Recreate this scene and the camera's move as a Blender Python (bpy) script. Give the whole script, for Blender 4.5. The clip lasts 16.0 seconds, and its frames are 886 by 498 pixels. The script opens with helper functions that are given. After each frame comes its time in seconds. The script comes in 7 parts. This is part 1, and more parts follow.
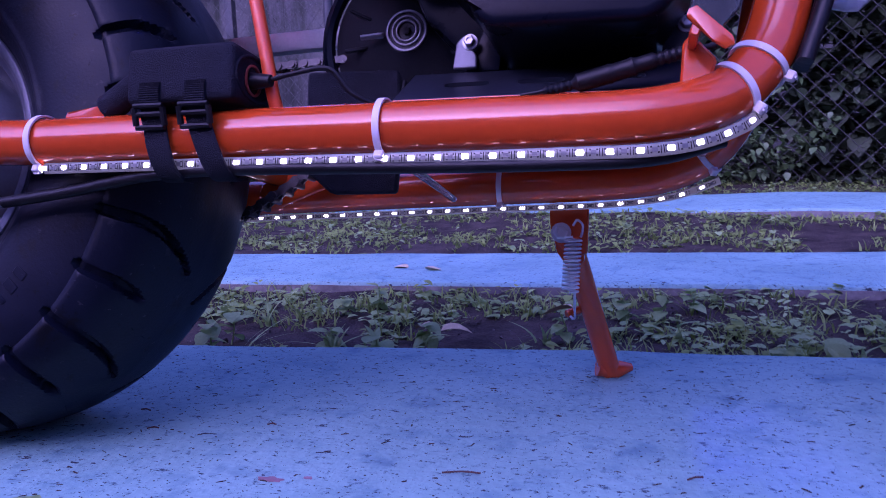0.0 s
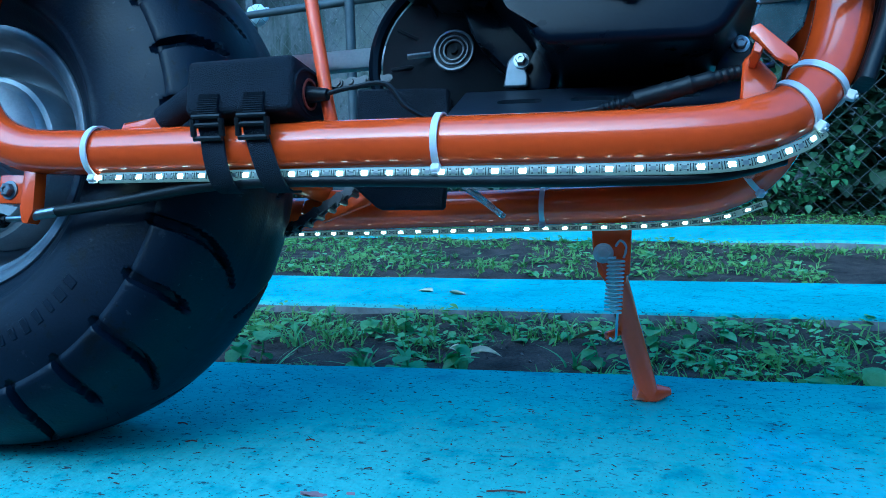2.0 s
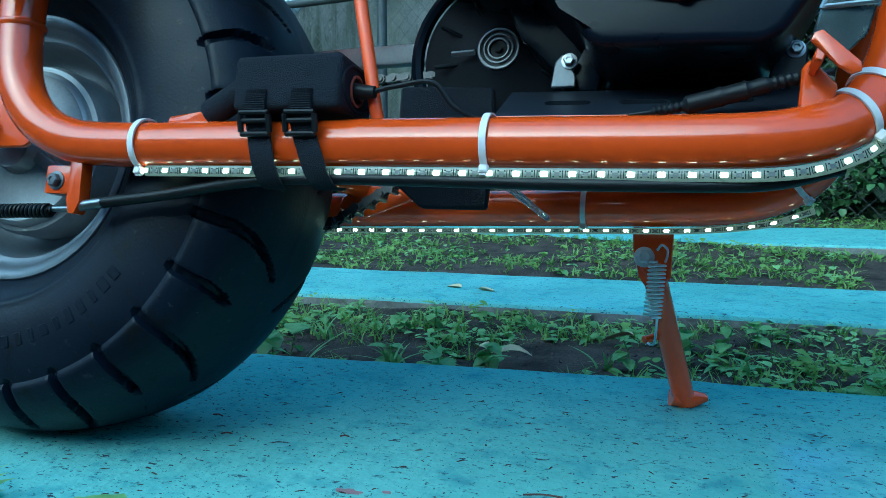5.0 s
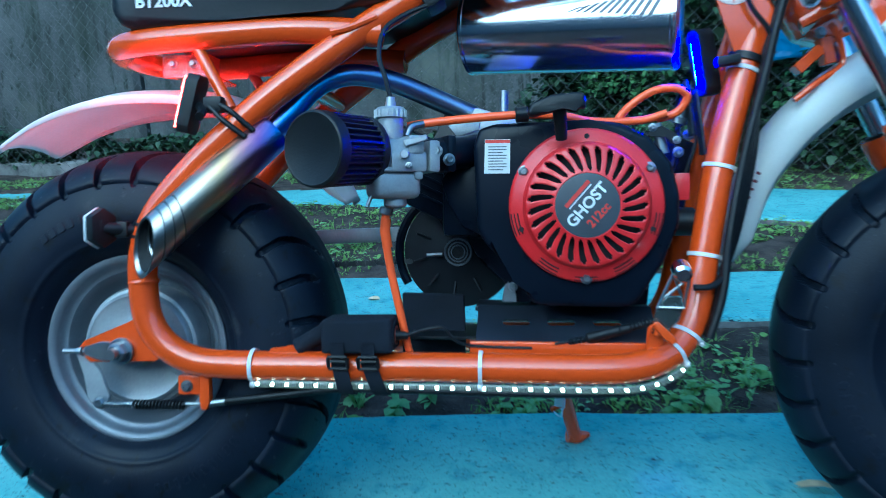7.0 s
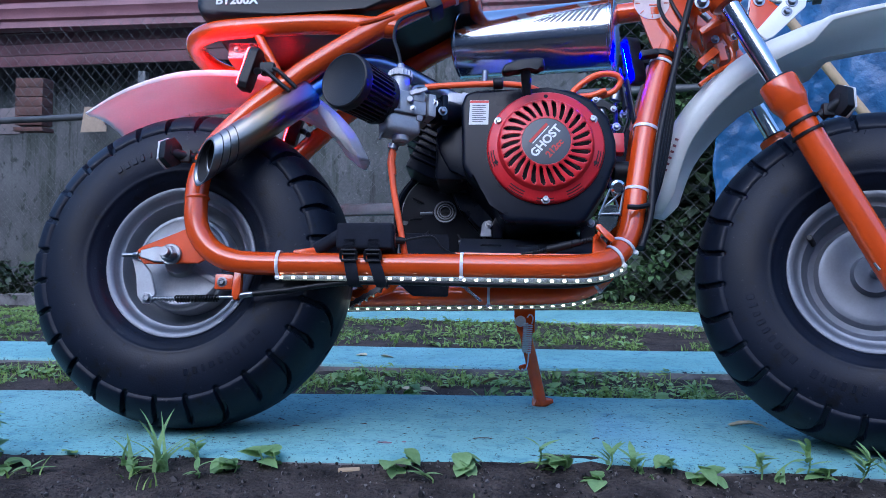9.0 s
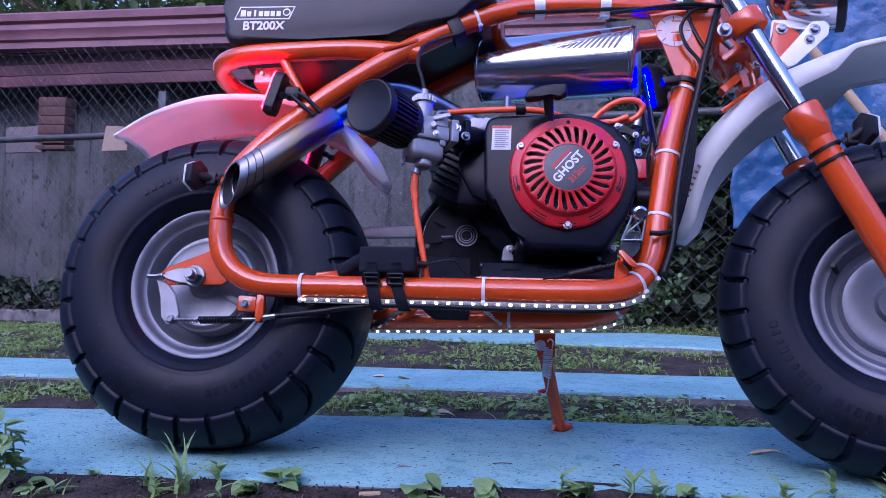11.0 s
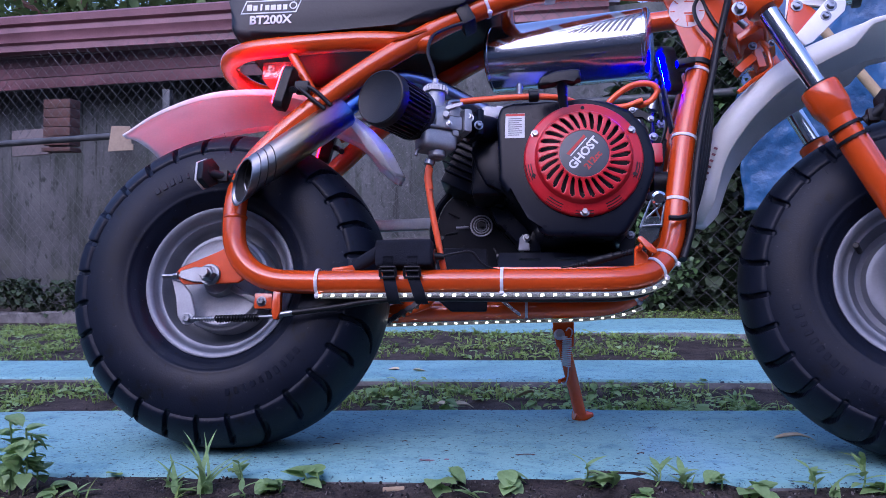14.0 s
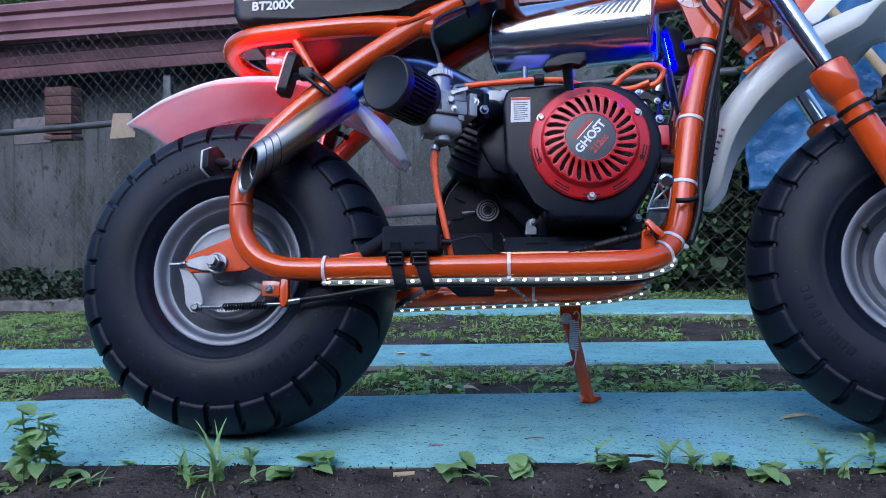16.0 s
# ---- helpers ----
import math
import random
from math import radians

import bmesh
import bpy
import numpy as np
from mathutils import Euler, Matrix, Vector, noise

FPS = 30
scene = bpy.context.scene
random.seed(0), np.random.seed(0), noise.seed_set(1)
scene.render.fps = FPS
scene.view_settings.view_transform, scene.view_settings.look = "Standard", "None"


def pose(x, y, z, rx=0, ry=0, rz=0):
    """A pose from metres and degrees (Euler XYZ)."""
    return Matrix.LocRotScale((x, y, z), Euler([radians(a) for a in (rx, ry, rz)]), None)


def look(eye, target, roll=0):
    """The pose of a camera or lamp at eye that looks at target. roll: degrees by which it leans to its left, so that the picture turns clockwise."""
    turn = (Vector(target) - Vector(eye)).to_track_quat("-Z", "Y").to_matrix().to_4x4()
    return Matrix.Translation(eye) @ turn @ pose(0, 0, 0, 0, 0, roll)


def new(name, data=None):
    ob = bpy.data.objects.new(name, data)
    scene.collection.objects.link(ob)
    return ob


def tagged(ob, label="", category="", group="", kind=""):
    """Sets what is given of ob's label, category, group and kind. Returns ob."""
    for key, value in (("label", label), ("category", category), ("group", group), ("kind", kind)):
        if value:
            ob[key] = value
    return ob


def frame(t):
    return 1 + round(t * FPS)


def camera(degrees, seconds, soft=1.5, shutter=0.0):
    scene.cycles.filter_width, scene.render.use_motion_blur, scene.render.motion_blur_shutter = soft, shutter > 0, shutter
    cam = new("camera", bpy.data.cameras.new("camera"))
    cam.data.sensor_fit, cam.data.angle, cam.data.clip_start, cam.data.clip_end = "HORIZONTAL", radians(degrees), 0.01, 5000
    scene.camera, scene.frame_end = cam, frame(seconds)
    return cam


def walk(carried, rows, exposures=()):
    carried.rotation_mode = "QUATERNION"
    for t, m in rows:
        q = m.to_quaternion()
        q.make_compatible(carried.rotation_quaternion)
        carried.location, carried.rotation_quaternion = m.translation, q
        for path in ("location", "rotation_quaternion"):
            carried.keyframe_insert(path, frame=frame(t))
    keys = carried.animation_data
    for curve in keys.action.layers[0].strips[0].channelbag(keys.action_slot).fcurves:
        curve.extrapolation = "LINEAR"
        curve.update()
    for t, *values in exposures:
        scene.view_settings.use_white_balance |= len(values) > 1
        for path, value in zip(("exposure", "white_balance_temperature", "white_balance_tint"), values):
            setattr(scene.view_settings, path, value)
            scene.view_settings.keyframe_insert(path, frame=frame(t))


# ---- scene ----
cam = camera(59.3, 16.0, soft=0.6, shutter=0.4)
METRES, EYE, TILT, LEAN, TURN = 1.19, 0.25, -9.0, 2.1, 15.0
OFFX, OFFY = 0.5865, -0.5184
ROWS = [
    (0.0, 0.0, 0.0, 0.0, 0.0, 0.0, 0.0),
    (0.5, -0.0084, -0.0063, -0.004, -0.99, -0.78, 1.67),
    (1.0, -0.0136, -0.0029, -0.0076, -1.1, 1.5, 0.18),
    (1.5, -0.0208, -0.0017, -0.0075, -0.1, 1.81, -0.52),
    (2.0, -0.0221, -0.0003, -0.0081, 0.85, 2.11, -1.06),
    (2.5, -0.0252, -0.0004, -0.0105, 1.34, 2.22, -1.61),
    (3.0, -0.0299, 0.002, -0.0082, 1.59, 2.22, -1.75),
    (3.5, -0.0313, 0.0043, -0.0104, 1.86, 2.12, -2.06),
    (6.0, -0.0415, -0.0058, 0.0189, 2.67, -0.01, -2.42),
    (6.5, -0.1061, -0.0798, 0.1944, -0.46, -8.19, 0.68),
    (7.0, -0.1672, -0.2726, 0.2519, -8.82, -6.5, 1.08),
    (7.5, -0.2349, -0.4212, 0.194, -10.15, -5.34, -0.03),
    (8.0, -0.2072, -0.4364, 0.0345, -10.27, 1.54, -0.54),
    (8.5, -0.2129, -0.4675, -0.0271, -10.23, 6.26, -0.97),
    (9.0, -0.2085, -0.4596, -0.0495, -10.35, 8.48, -1.16),
    (11.5, -0.2202, -0.4629, -0.0445, -9.24, 9.9, -1.85),
    (12.0, -0.2192, -0.4611, -0.0454, -9.12, 9.87, -1.71),
    (12.5, -0.2211, -0.4556, -0.0453, -8.98, 9.84, -1.51),
    (13.0, -0.2205, -0.4483, -0.0494, -8.84, 9.65, -1.18),
    (13.5, -0.2251, -0.4495, -0.0481, -8.76, 9.34, -0.64),
    (14.0, -0.2283, -0.4514, -0.0421, -8.65, 9.16, -0.28),
    (14.5, -0.2276, -0.4552, -0.0413, -8.53, 8.9, -0.15),
    (15.0, -0.2269, -0.4526, -0.0411, -8.43, 8.58, -0.05),
    (15.5, -0.2288, -0.4494, -0.0442, -8.41, 8.18, 0.12),
    (16.0, -0.2329, -0.4505, -0.0389, -8.33, 7.9, 0.38),
]
EXPOSURES = [(0.0, -0.36, 5050, 98), (0.5, -0.34, 5020, 90), (1.0, -0.34, 5050, 100), (1.3, -0.34, 5050, 100), (1.5, 0.17, 3650, -20), (2.7, 0.17, 3650, -20), (3.0, 0.06, 4080, 7), (3.7, 0.06, 4080, 7), (5.8, 0.12, 4750, -50), (6.1, 0.08, 4750, -48), (6.4, -0.12, 4400, -32), (6.6, -0.12, 4400, -32), (7.1, 0.13, 4250, -14), (7.3, -0.06, 4350, 26), (8.6, -0.06, 4350, 26), (9.0, -0.02, 5080, 14), (11.3, -0.12, 5180, 48), (11.6, -0.12, 5180, 48), (11.8, -0.12, 5420, 38), (14.2, -0.12, 5420, 38), (14.5, -0.08, 5350, 12), (16.0, -0.08, 5350, 12)]
walk(cam, [(t, pose(OFFX, OFFY, EYE, TILT, LEAN, TURN) @ pose(METRES * x, METRES * y, METRES * z, 90 + pitch, roll, yaw)) for t, x, y, z, yaw, pitch, roll in ROWS], EXPOSURES)

# ---- world and light: late, overcast daylight ----
world = bpy.data.worlds.new("world")
scene.world = world
world.use_nodes = True
wn = world.node_tree.nodes
sky = wn.new("ShaderNodeTexSky")
sky.sky_type = "NISHITA"
sky.sun_disc = False
sky.sun_elevation = radians(38)
sky.sun_rotation = radians(200)
sky.air_density, sky.dust_density, sky.ozone_density = 1.0, 1.5, 2.0
wn["Background"].inputs[1].default_value = 0.40
world.node_tree.links.new(sky.outputs[0], wn["Background"].inputs[0])

sun_data = bpy.data.lights.new("sun", "SUN")
sun_data.energy, sun_data.angle, sun_data.color = 1.45, radians(60), (1.0, 0.97, 0.95)
sun = new("sun", sun_data)
sun.matrix_world = look((-2, -5, 6), (0.4, 0, 0.2))


# ---- materials ----
def mat(name, col, rough=0.5, metal=0.0, var=0.12, scale=25.0, bump=0.0, bscale=250.0, coat=0.0, col2=None, rvar=0.1, detail=6.0, spec=0.5):
    """A node material: two-scale colour variation, roughness variation and fine relief."""
    m = bpy.data.materials.new(name)
    m.use_nodes = True
    nt = m.node_tree
    n, ln = nt.nodes, nt.links
    b = n["Principled BSDF"]
    tc = n.new("ShaderNodeTexCoord")
    big = n.new("ShaderNodeTexNoise")
    big.inputs["Scale"].default_value, big.inputs["Detail"].default_value = scale, detail
    fine = n.new("ShaderNodeTexNoise")
    fine.inputs["Scale"].default_value, fine.inputs["Detail"].default_value = bscale, 4.0
    ln.new(tc.outputs["Object"], big.inputs["Vector"])
    ln.new(tc.outputs["Object"], fine.inputs["Vector"])
    add = n.new("ShaderNodeMath")
    add.operation = "MULTIPLY_ADD"
    add.inputs[1].default_value = 0.35
    ln.new(fine.outputs["Fac"], add.inputs[0])
    ln.new(big.outputs["Fac"], add.inputs[2])
    ramp = n.new("ShaderNodeMapRange")
    ramp.inputs["From Min"].default_value, ramp.inputs["From Max"].default_value = 0.42, 0.95
    ln.new(add.outputs[0], ramp.inputs["Value"])
    mix = n.new("ShaderNodeMix")
    mix.data_type = "RGBA"
    lo = [c * (1 - var) for c in col]
    hi = col2 if col2 else [min(1, c * (1 + var)) for c in col]
    mix.inputs["A"].default_value, mix.inputs["B"].default_value = (*lo, 1), (*hi, 1)
    ln.new(ramp.outputs[0], mix.inputs["Factor"])
    ln.new(mix.outputs["Result"], b.inputs["Base Color"])
    rr = n.new("ShaderNodeMapRange")
    rr.inputs["To Min"].default_value, rr.inputs["To Max"].default_value = max(0.02, rough - rvar * rough), min(1, rough + rvar)
    ln.new(big.outputs["Fac"], rr.inputs["Value"])
    ln.new(rr.outputs[0], b.inputs["Roughness"])
    b.inputs["Metallic"].default_value = metal
    b.inputs["Coat Weight"].default_value = coat
    b.inputs["Coat Roughness"].default_value = 0.07
    b.inputs["Specular IOR Level"].default_value = spec
    if bump:
        bp = n.new("ShaderNodeBump")
        bp.inputs["Strength"].default_value, bp.inputs["Distance"].default_value = 1.0, bump
        ln.new(fine.outputs["Fac"], bp.inputs["Height"])
        ln.new(bp.outputs[0], b.inputs["Normal"])
    return m


def glow(name, col, strength):
    m = bpy.data.materials.new(name)
    m.use_nodes = True
    b = m.node_tree.nodes["Principled BSDF"]
    b.inputs["Base Color"].default_value = (0.8, 0.8, 0.8, 1)
    b.inputs["Emission Color"].default_value = (*col, 1)
    b.inputs["Emission Strength"].default_value = strength
    return m


ORANGE = mat("orange_paint", (0.62, 0.070, 0.004), 0.20, 0, 0.10, 12, 0.00005, 160, coat=0.85, rvar=0.12, spec=0.35)
RUBBER = mat("tyre_rubber", (0.0030, 0.0056, 0.0140), 0.38, 0, 0.35, 18, 0.00022, 420, col2=(0.0055, 0.0096, 0.0220), rvar=0.35, spec=0.23)
SILVER = mat("silver_paint", (0.175, 0.188, 0.215), 0.40, 0.45, 0.18, 22, 0.0001, 300)
CAST = mat("cast_alloy", (0.33, 0.34, 0.355), 0.46, 0.45, 0.22, 30, 0.00022, 420)
ZINC = mat("zinc_plated_steel", (0.31, 0.325, 0.345), 0.28, 0.95, 0.15, 60, 0.0001, 500)
CHROME = mat("polished_chrome", (0.66, 0.67, 0.69), 0.12, 1.0, 0.06, 8, 0.0, 100, rvar=0.05)
MIRROR = mat("polished_sheet_steel", (0.66, 0.67, 0.70), 0.16, 1.0, 0.05, 6, 0.00012, 14, rvar=0.04)
BLACK = mat("black_engine_paint", (0.0036, 0.0056, 0.0120), 0.24, 0, 0.3, 20, 0.00006, 350, rvar=0.15, spec=0.17)
PLATEBLACK = mat("black_plate_paint", (0.015, 0.018, 0.027), 0.34, 0, 0.3, 20, 0.00008, 350, rvar=0.2, spec=0.4)
# zinc lightened to look lit by the far light strip
LITZINC = mat("lit_zinc_wire", (0.66, 0.68, 0.70), 0.30, 0.6, 0.12, 60)
LATCHSTEEL = mat("shaded_latch_steel", (0.19, 0.22, 0.215), 0.22, 0.85, 0.3, 60)
PLASTIC = mat("black_plastic", (0.007, 0.0075, 0.009), 0.42, 0, 0.3, 40, 0.0002, 400, spec=0.3)
GREYPLASTIC = mat("dark_grey_plastic", (0.014, 0.015, 0.019), 0.5, 0, 0.3, 18, 0.0002, 400, spec=0.2)
VINYL = mat("black_vinyl", (0.008, 0.009, 0.013), 0.36, 0, 0.3, 9, 0.00015, 260, rvar=0.2, spec=0.4)
NYLON = mat("black_nylon_fabric", (0.008, 0.010, 0.017), 0.8, 0, 0.35, 30, 0.0012, 1300, col2=(0.016, 0.019, 0.030), spec=0.25)
RED = mat("red_engine_cover", (0.56, 0.016, 0.022), 0.30, 0, 0.12, 20, 0.0003, 350, coat=0.15)
HOSE = mat("orange_fuel_hose", (0.85, 0.11, 0.02), 0.3, 0, 0.1, 30, 0, 100, coat=0.3)
WHITE = mat("white_fender_plastic", (0.92, 0.92, 0.92), 0.38, 0, 0.10, 9, 0.0001, 300, rvar=0.15)
TIE = mat("white_nylon_tie", (0.74, 0.70, 0.70), 0.45, 0, 0.08, 40)
BADGE = mat("badge_grey", (0.05, 0.055, 0.065), 0.35, 0, 0.1, 30)
PAPER = mat("label_white", (0.66, 0.66, 0.66), 0.5, 0, 0.06, 40)
INK = mat("label_ink", (0.10, 0.10, 0.11), 0.6, 0, 0.1, 60)
INKRED = mat("red_print", (0.50, 0.03, 0.02), 0.5, 0, 0.1, 60)
TEXTWHITE = mat("white_print", (0.72, 0.73, 0.75), 0.45, 0, 0.08, 80)
# near-black for shade drawn in holes and slots, and for printed traces
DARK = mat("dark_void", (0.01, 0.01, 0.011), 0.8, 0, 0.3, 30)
CLEAR = bpy.data.materials.new("clear_plastic")
CLEAR.use_nodes = True
CLEAR.node_tree.nodes["Principled BSDF"].inputs["Transmission Weight"].default_value = 0.85
CLEAR.node_tree.nodes["Principled BSDF"].inputs["Roughness"].default_value = 0.15
CLEAR.node_tree.nodes["Principled BSDF"].inputs["Base Color"].default_value = (0.9, 0.9, 0.92, 1)
LED = glow("lit_led", (1.0, 0.97, 0.60), 20.0)
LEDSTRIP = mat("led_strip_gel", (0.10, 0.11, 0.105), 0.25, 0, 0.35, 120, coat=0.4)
# faint emission stands in for chip light scattered inside the gel
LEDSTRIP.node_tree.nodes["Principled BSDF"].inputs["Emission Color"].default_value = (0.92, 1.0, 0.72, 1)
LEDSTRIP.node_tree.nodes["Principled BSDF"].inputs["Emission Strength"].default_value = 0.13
BLUECORE = glow("blue_light_core", (0.62, 0.78, 1.0), 9.0)
BLUEGLOW = glow("blue_light", (0.00002, 0.00003, 1.0), 10000.0)
REDGLOW = glow("red_light", (1.0, 0.0010, 0.0007), 145.0)


def heat_steel():
    """Brushed steel, tinted by heat along the exhaust."""
    m = mat("heat_tinted_steel", (0.52, 0.50, 0.48), 0.27, 1.0, 0.15, 60, 0.0002, 700)
    n, ln = m.node_tree.nodes, m.node_tree.links
    b = n["Principled BSDF"]
    tc = [k for k in n if k.type == "TEX_COORD"][0]
    sep = n.new("ShaderNodeSeparateXYZ")
    ln.new(tc.outputs["Object"], sep.inputs[0])
    mr = n.new("ShaderNodeMapRange")
    mr.inputs["From Min"].default_value, mr.inputs["From Max"].default_value = 0.05, 0.40
    ln.new(sep.outputs[0], mr.inputs["Value"])
    cr = n.new("ShaderNodeValToRGB")
    e = cr.color_ramp.elements
    e[0].position, e[0].color = 0.0, (0.40, 0.39, 0.37, 1)
    e[1].position, e[1].color = 1.0, (0.34, 0.36, 0.42, 1)
    for p, c in ((0.12, (0.36, 0.345, 0.32, 1)), (0.21, (0.48, 0.39, 0.28, 1)), (0.28, (0.54, 0.36, 0.18, 1)), (0.335, (0.42, 0.21, 0.22, 1)), (0.38, (0.27, 0.13, 0.32, 1)), (0.43, (0.10, 0.20, 0.50, 1)), (0.52, (0.12, 0.30, 0.52, 1)), (0.66, (0.20, 0.27, 0.46, 1))):
        k = e.new(p)
        k.color = c
    ln.new(mr.outputs[0], cr.inputs[0])
    ln.new(cr.outputs[0], b.inputs["Base Color"])
    return m


STEELHEAT = heat_steel()


def layer(m, src, scale, lo, hi, col, detail=8.0, stretch=(1, 1, 1), dist=0.0):
    """Lays a blotchy second colour over the colour src of the material m."""
    n, ln = m.node_tree.nodes, m.node_tree.links
    tc = [k for k in n if k.type == "TEX_COORD"][0]
    mp = n.new("ShaderNodeMapping")
    mp.inputs["Scale"].default_value = stretch
    t = n.new("ShaderNodeTexNoise")
    t.inputs["Scale"].default_value, t.inputs["Detail"].default_value, t.inputs["Roughness"].default_value = scale, detail, 0.65
    t.inputs["Distortion"].default_value = dist
    r = n.new("ShaderNodeMapRange")
    r.inputs["From Min"].default_value, r.inputs["From Max"].default_value = lo, hi
    x = n.new("ShaderNodeMix")
    x.data_type = "RGBA"
    x.inputs["B"].default_value = (*col, 1)
    ln.new(tc.outputs["Object"], mp.inputs[0])
    ln.new(mp.outputs[0], t.inputs["Vector"])
    ln.new(t.outputs["Fac"], r.inputs["Value"])
    ln.new(r.outputs[0], x.inputs["Factor"])
    ln.new(src, x.inputs["A"])
    return x.outputs["Result"]


def relayer(m, *rows):
    """Applies layers to a material's base colour."""
    b = m.node_tree.nodes["Principled BSDF"]
    src = b.inputs["Base Color"].links[0].from_socket
    for row in rows:
        src = layer(m, src, *row)
    m.node_tree.links.new(src, b.inputs["Base Color"])


relayer(RUBBER, (7, 0.60, 0.84, (0.009, 0.012, 0.018)), (48, 0.645, 0.71, (0.026, 0.030, 0.040), 5.0), (26, 0.60, 0.66, (0.0025, 0.003, 0.005), 6.0), (60, 0.62, 0.68, (0.0016, 0.002, 0.0032), 7.0, (1, 1, 0.35)), (11, 0.63, 0.70, (0.030, 0.034, 0.040), 9.0), (150, 0.68, 0.72, (0.034, 0.038, 0.046), 3.0), (230, 0.64, 0.69, (0.0015, 0.002, 0.003), 3.0))


def translucent(m, share):
    """Lets light scatter through a thin plastic shell."""
    n, ln = m.node_tree.nodes, m.node_tree.links
    b = n["Principled BSDF"]
    t = n.new("ShaderNodeBsdfTranslucent")
    x = n.new("ShaderNodeMixShader")
    x.inputs[0].default_value = share
    ln.new(b.inputs["Base Color"].links[0].from_socket, t.inputs["Color"])
    ln.new(b.outputs[0], x.inputs[1])
    ln.new(t.outputs[0], x.inputs[2])
    ln.new(x.outputs[0], n["Material Output"].inputs["Surface"])


WHITESOLID = mat("white_fender_gloss", (0.82, 0.83, 0.80), 0.34, 0, 0.06, 9, 0.0001, 300, rvar=0.15)
translucent(WHITE, 0.34)
translucent(WHITESOLID, 0.30)


def concrete_paint():
    """Blue painted concrete: faded patches, dark specks of dirt, chips down to grey."""
    m = mat("blue_painted_concrete", (0.20, 0.43, 0.405), 0.62, 0, 0.22, 5, 0.0022, 110, col2=(0.26, 0.50, 0.47), rvar=0.15, spec=0.35)
    n, ln = m.node_tree.nodes, m.node_tree.links
    b = n["Principled BSDF"]
    src = b.inputs["Base Color"].links[0].from_socket
    tc = [k for k in n if k.type == "TEX_COORD"][0]

    s = layer(m, src, 3.2, 0.52, 0.74, (0.24, 0.47, 0.44))
    s = layer(m, s, 22, 0.52, 0.80, (0.06, 0.19, 0.25), 12.0, (1, 1.1, 1), 0.2)
    s = layer(m, s, 95, 0.585, 0.68, (0.035, 0.10, 0.13), 8.0, (1, 1.2, 1), 0.3)
    s = layer(m, s, 55, 0.66, 0.72, (0.03, 0.07, 0.09), 7.0, (1, 1.15, 1))
    s = layer(m, s, 14, 0.64, 0.76, (0.06, 0.17, 0.22), 9.0, (1, 1.3, 1), 0.6)
    s = layer(m, s, 170, 0.63, 0.67, (0.02, 0.035, 0.05), 3.0, (0.7, 1.2, 1))
    s = layer(m, s, 75, 0.655, 0.675, (0.015, 0.03, 0.045), 4.0, (0.5, 1.3, 1))
    s = layer(m, s, 300, 0.665, 0.69, (0.02, 0.05, 0.07), 2.0)
    s = layer(m, s, 9, 0.72, 0.76, (0.30, 0.36, 0.36), 7.0)
    ln.new(s, b.inputs["Base Color"])
    return m


BLUECONC = concrete_paint()
CONCRETE = mat("bare_concrete", (0.12, 0.115, 0.11), 0.9, 0, 0.45, 14, 0.003, 120, col2=(0.24, 0.23, 0.215))
SOIL = mat("damp_soil", (0.018, 0.0145, 0.012), 0.95, 0, 0.5, 16, 0.009, 160, col2=(0.105, 0.082, 0.068), spec=0.2)
GRAVEL = mat("gravel", (0.13, 0.125, 0.12), 0.9, 0, 0.4, 60, 0.001, 400)
_n, _l = GRAVEL.node_tree.nodes, GRAVEL.node_tree.links
_g, _r = _n.new("ShaderNodeNewGeometry"), _n.new("ShaderNodeValToRGB")
_r.color_ramp.elements[0].color, _r.color_ramp.elements[1].color = (0.016, 0.013, 0.011, 1), (0.17, 0.15, 0.135, 1)
_r.color_ramp.elements[0].position = 0.45
_l.new(_g.outputs["Random Per Island"], _r.inputs[0])
_l.new(_r.outputs[0], _n["Principled BSDF"].inputs["Base Color"])
GRASS = mat("grass_blades", (0.17, 0.32, 0.05), 0.6, 0, 0.45, 3.5, 0, 60, col2=(0.36, 0.50, 0.12))
LEAF = mat("weed_leaves", (0.24, 0.43, 0.12), 0.55, 0, 0.35, 9, 0.0006, 220, col2=(0.42, 0.60, 0.24))
IVYFRESH = mat("fresh_creeper_leaves", (0.045, 0.10, 0.032), 0.5, 0, 0.4, 6, 0, 60, col2=(0.12, 0.21, 0.07))
TREELEAF = mat("tree_leaves", (0.05, 0.10, 0.03), 0.55, 0, 0.5, 2, 0, 60, col2=(0.16, 0.24, 0.08))
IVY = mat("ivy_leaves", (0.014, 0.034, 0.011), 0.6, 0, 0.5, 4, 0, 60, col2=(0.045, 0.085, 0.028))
DRYLEAF = mat("dry_leaf", (0.56, 0.48, 0.28), 0.7, 0, 0.3, 60, 0.0005, 250, col2=(0.62, 0.52, 0.32))
UNSEENWALL = mat("unseen_wall_grey", (0.19, 0.19, 0.195), 0.9, 0, 0.3, 1.6, 0.003, 60, col2=(0.27, 0.27, 0.275), detail=8)
WALLC = mat("weathered_wall_concrete", (0.038, 0.044, 0.041), 0.92, 0, 0.45, 1.6, 0.004, 60, col2=(0.145, 0.147, 0.145), detail=10)
GUTTER = mat("faded_red_metal", (0.15, 0.062, 0.072), 0.5, 0, 0.3, 3, 0.0006, 90, col2=(0.24, 0.105, 0.12))
SIDING = mat("dark_red_siding", (0.115, 0.042, 0.05), 0.6, 0, 0.3, 3, 0.001, 90, col2=(0.19, 0.075, 0.085))
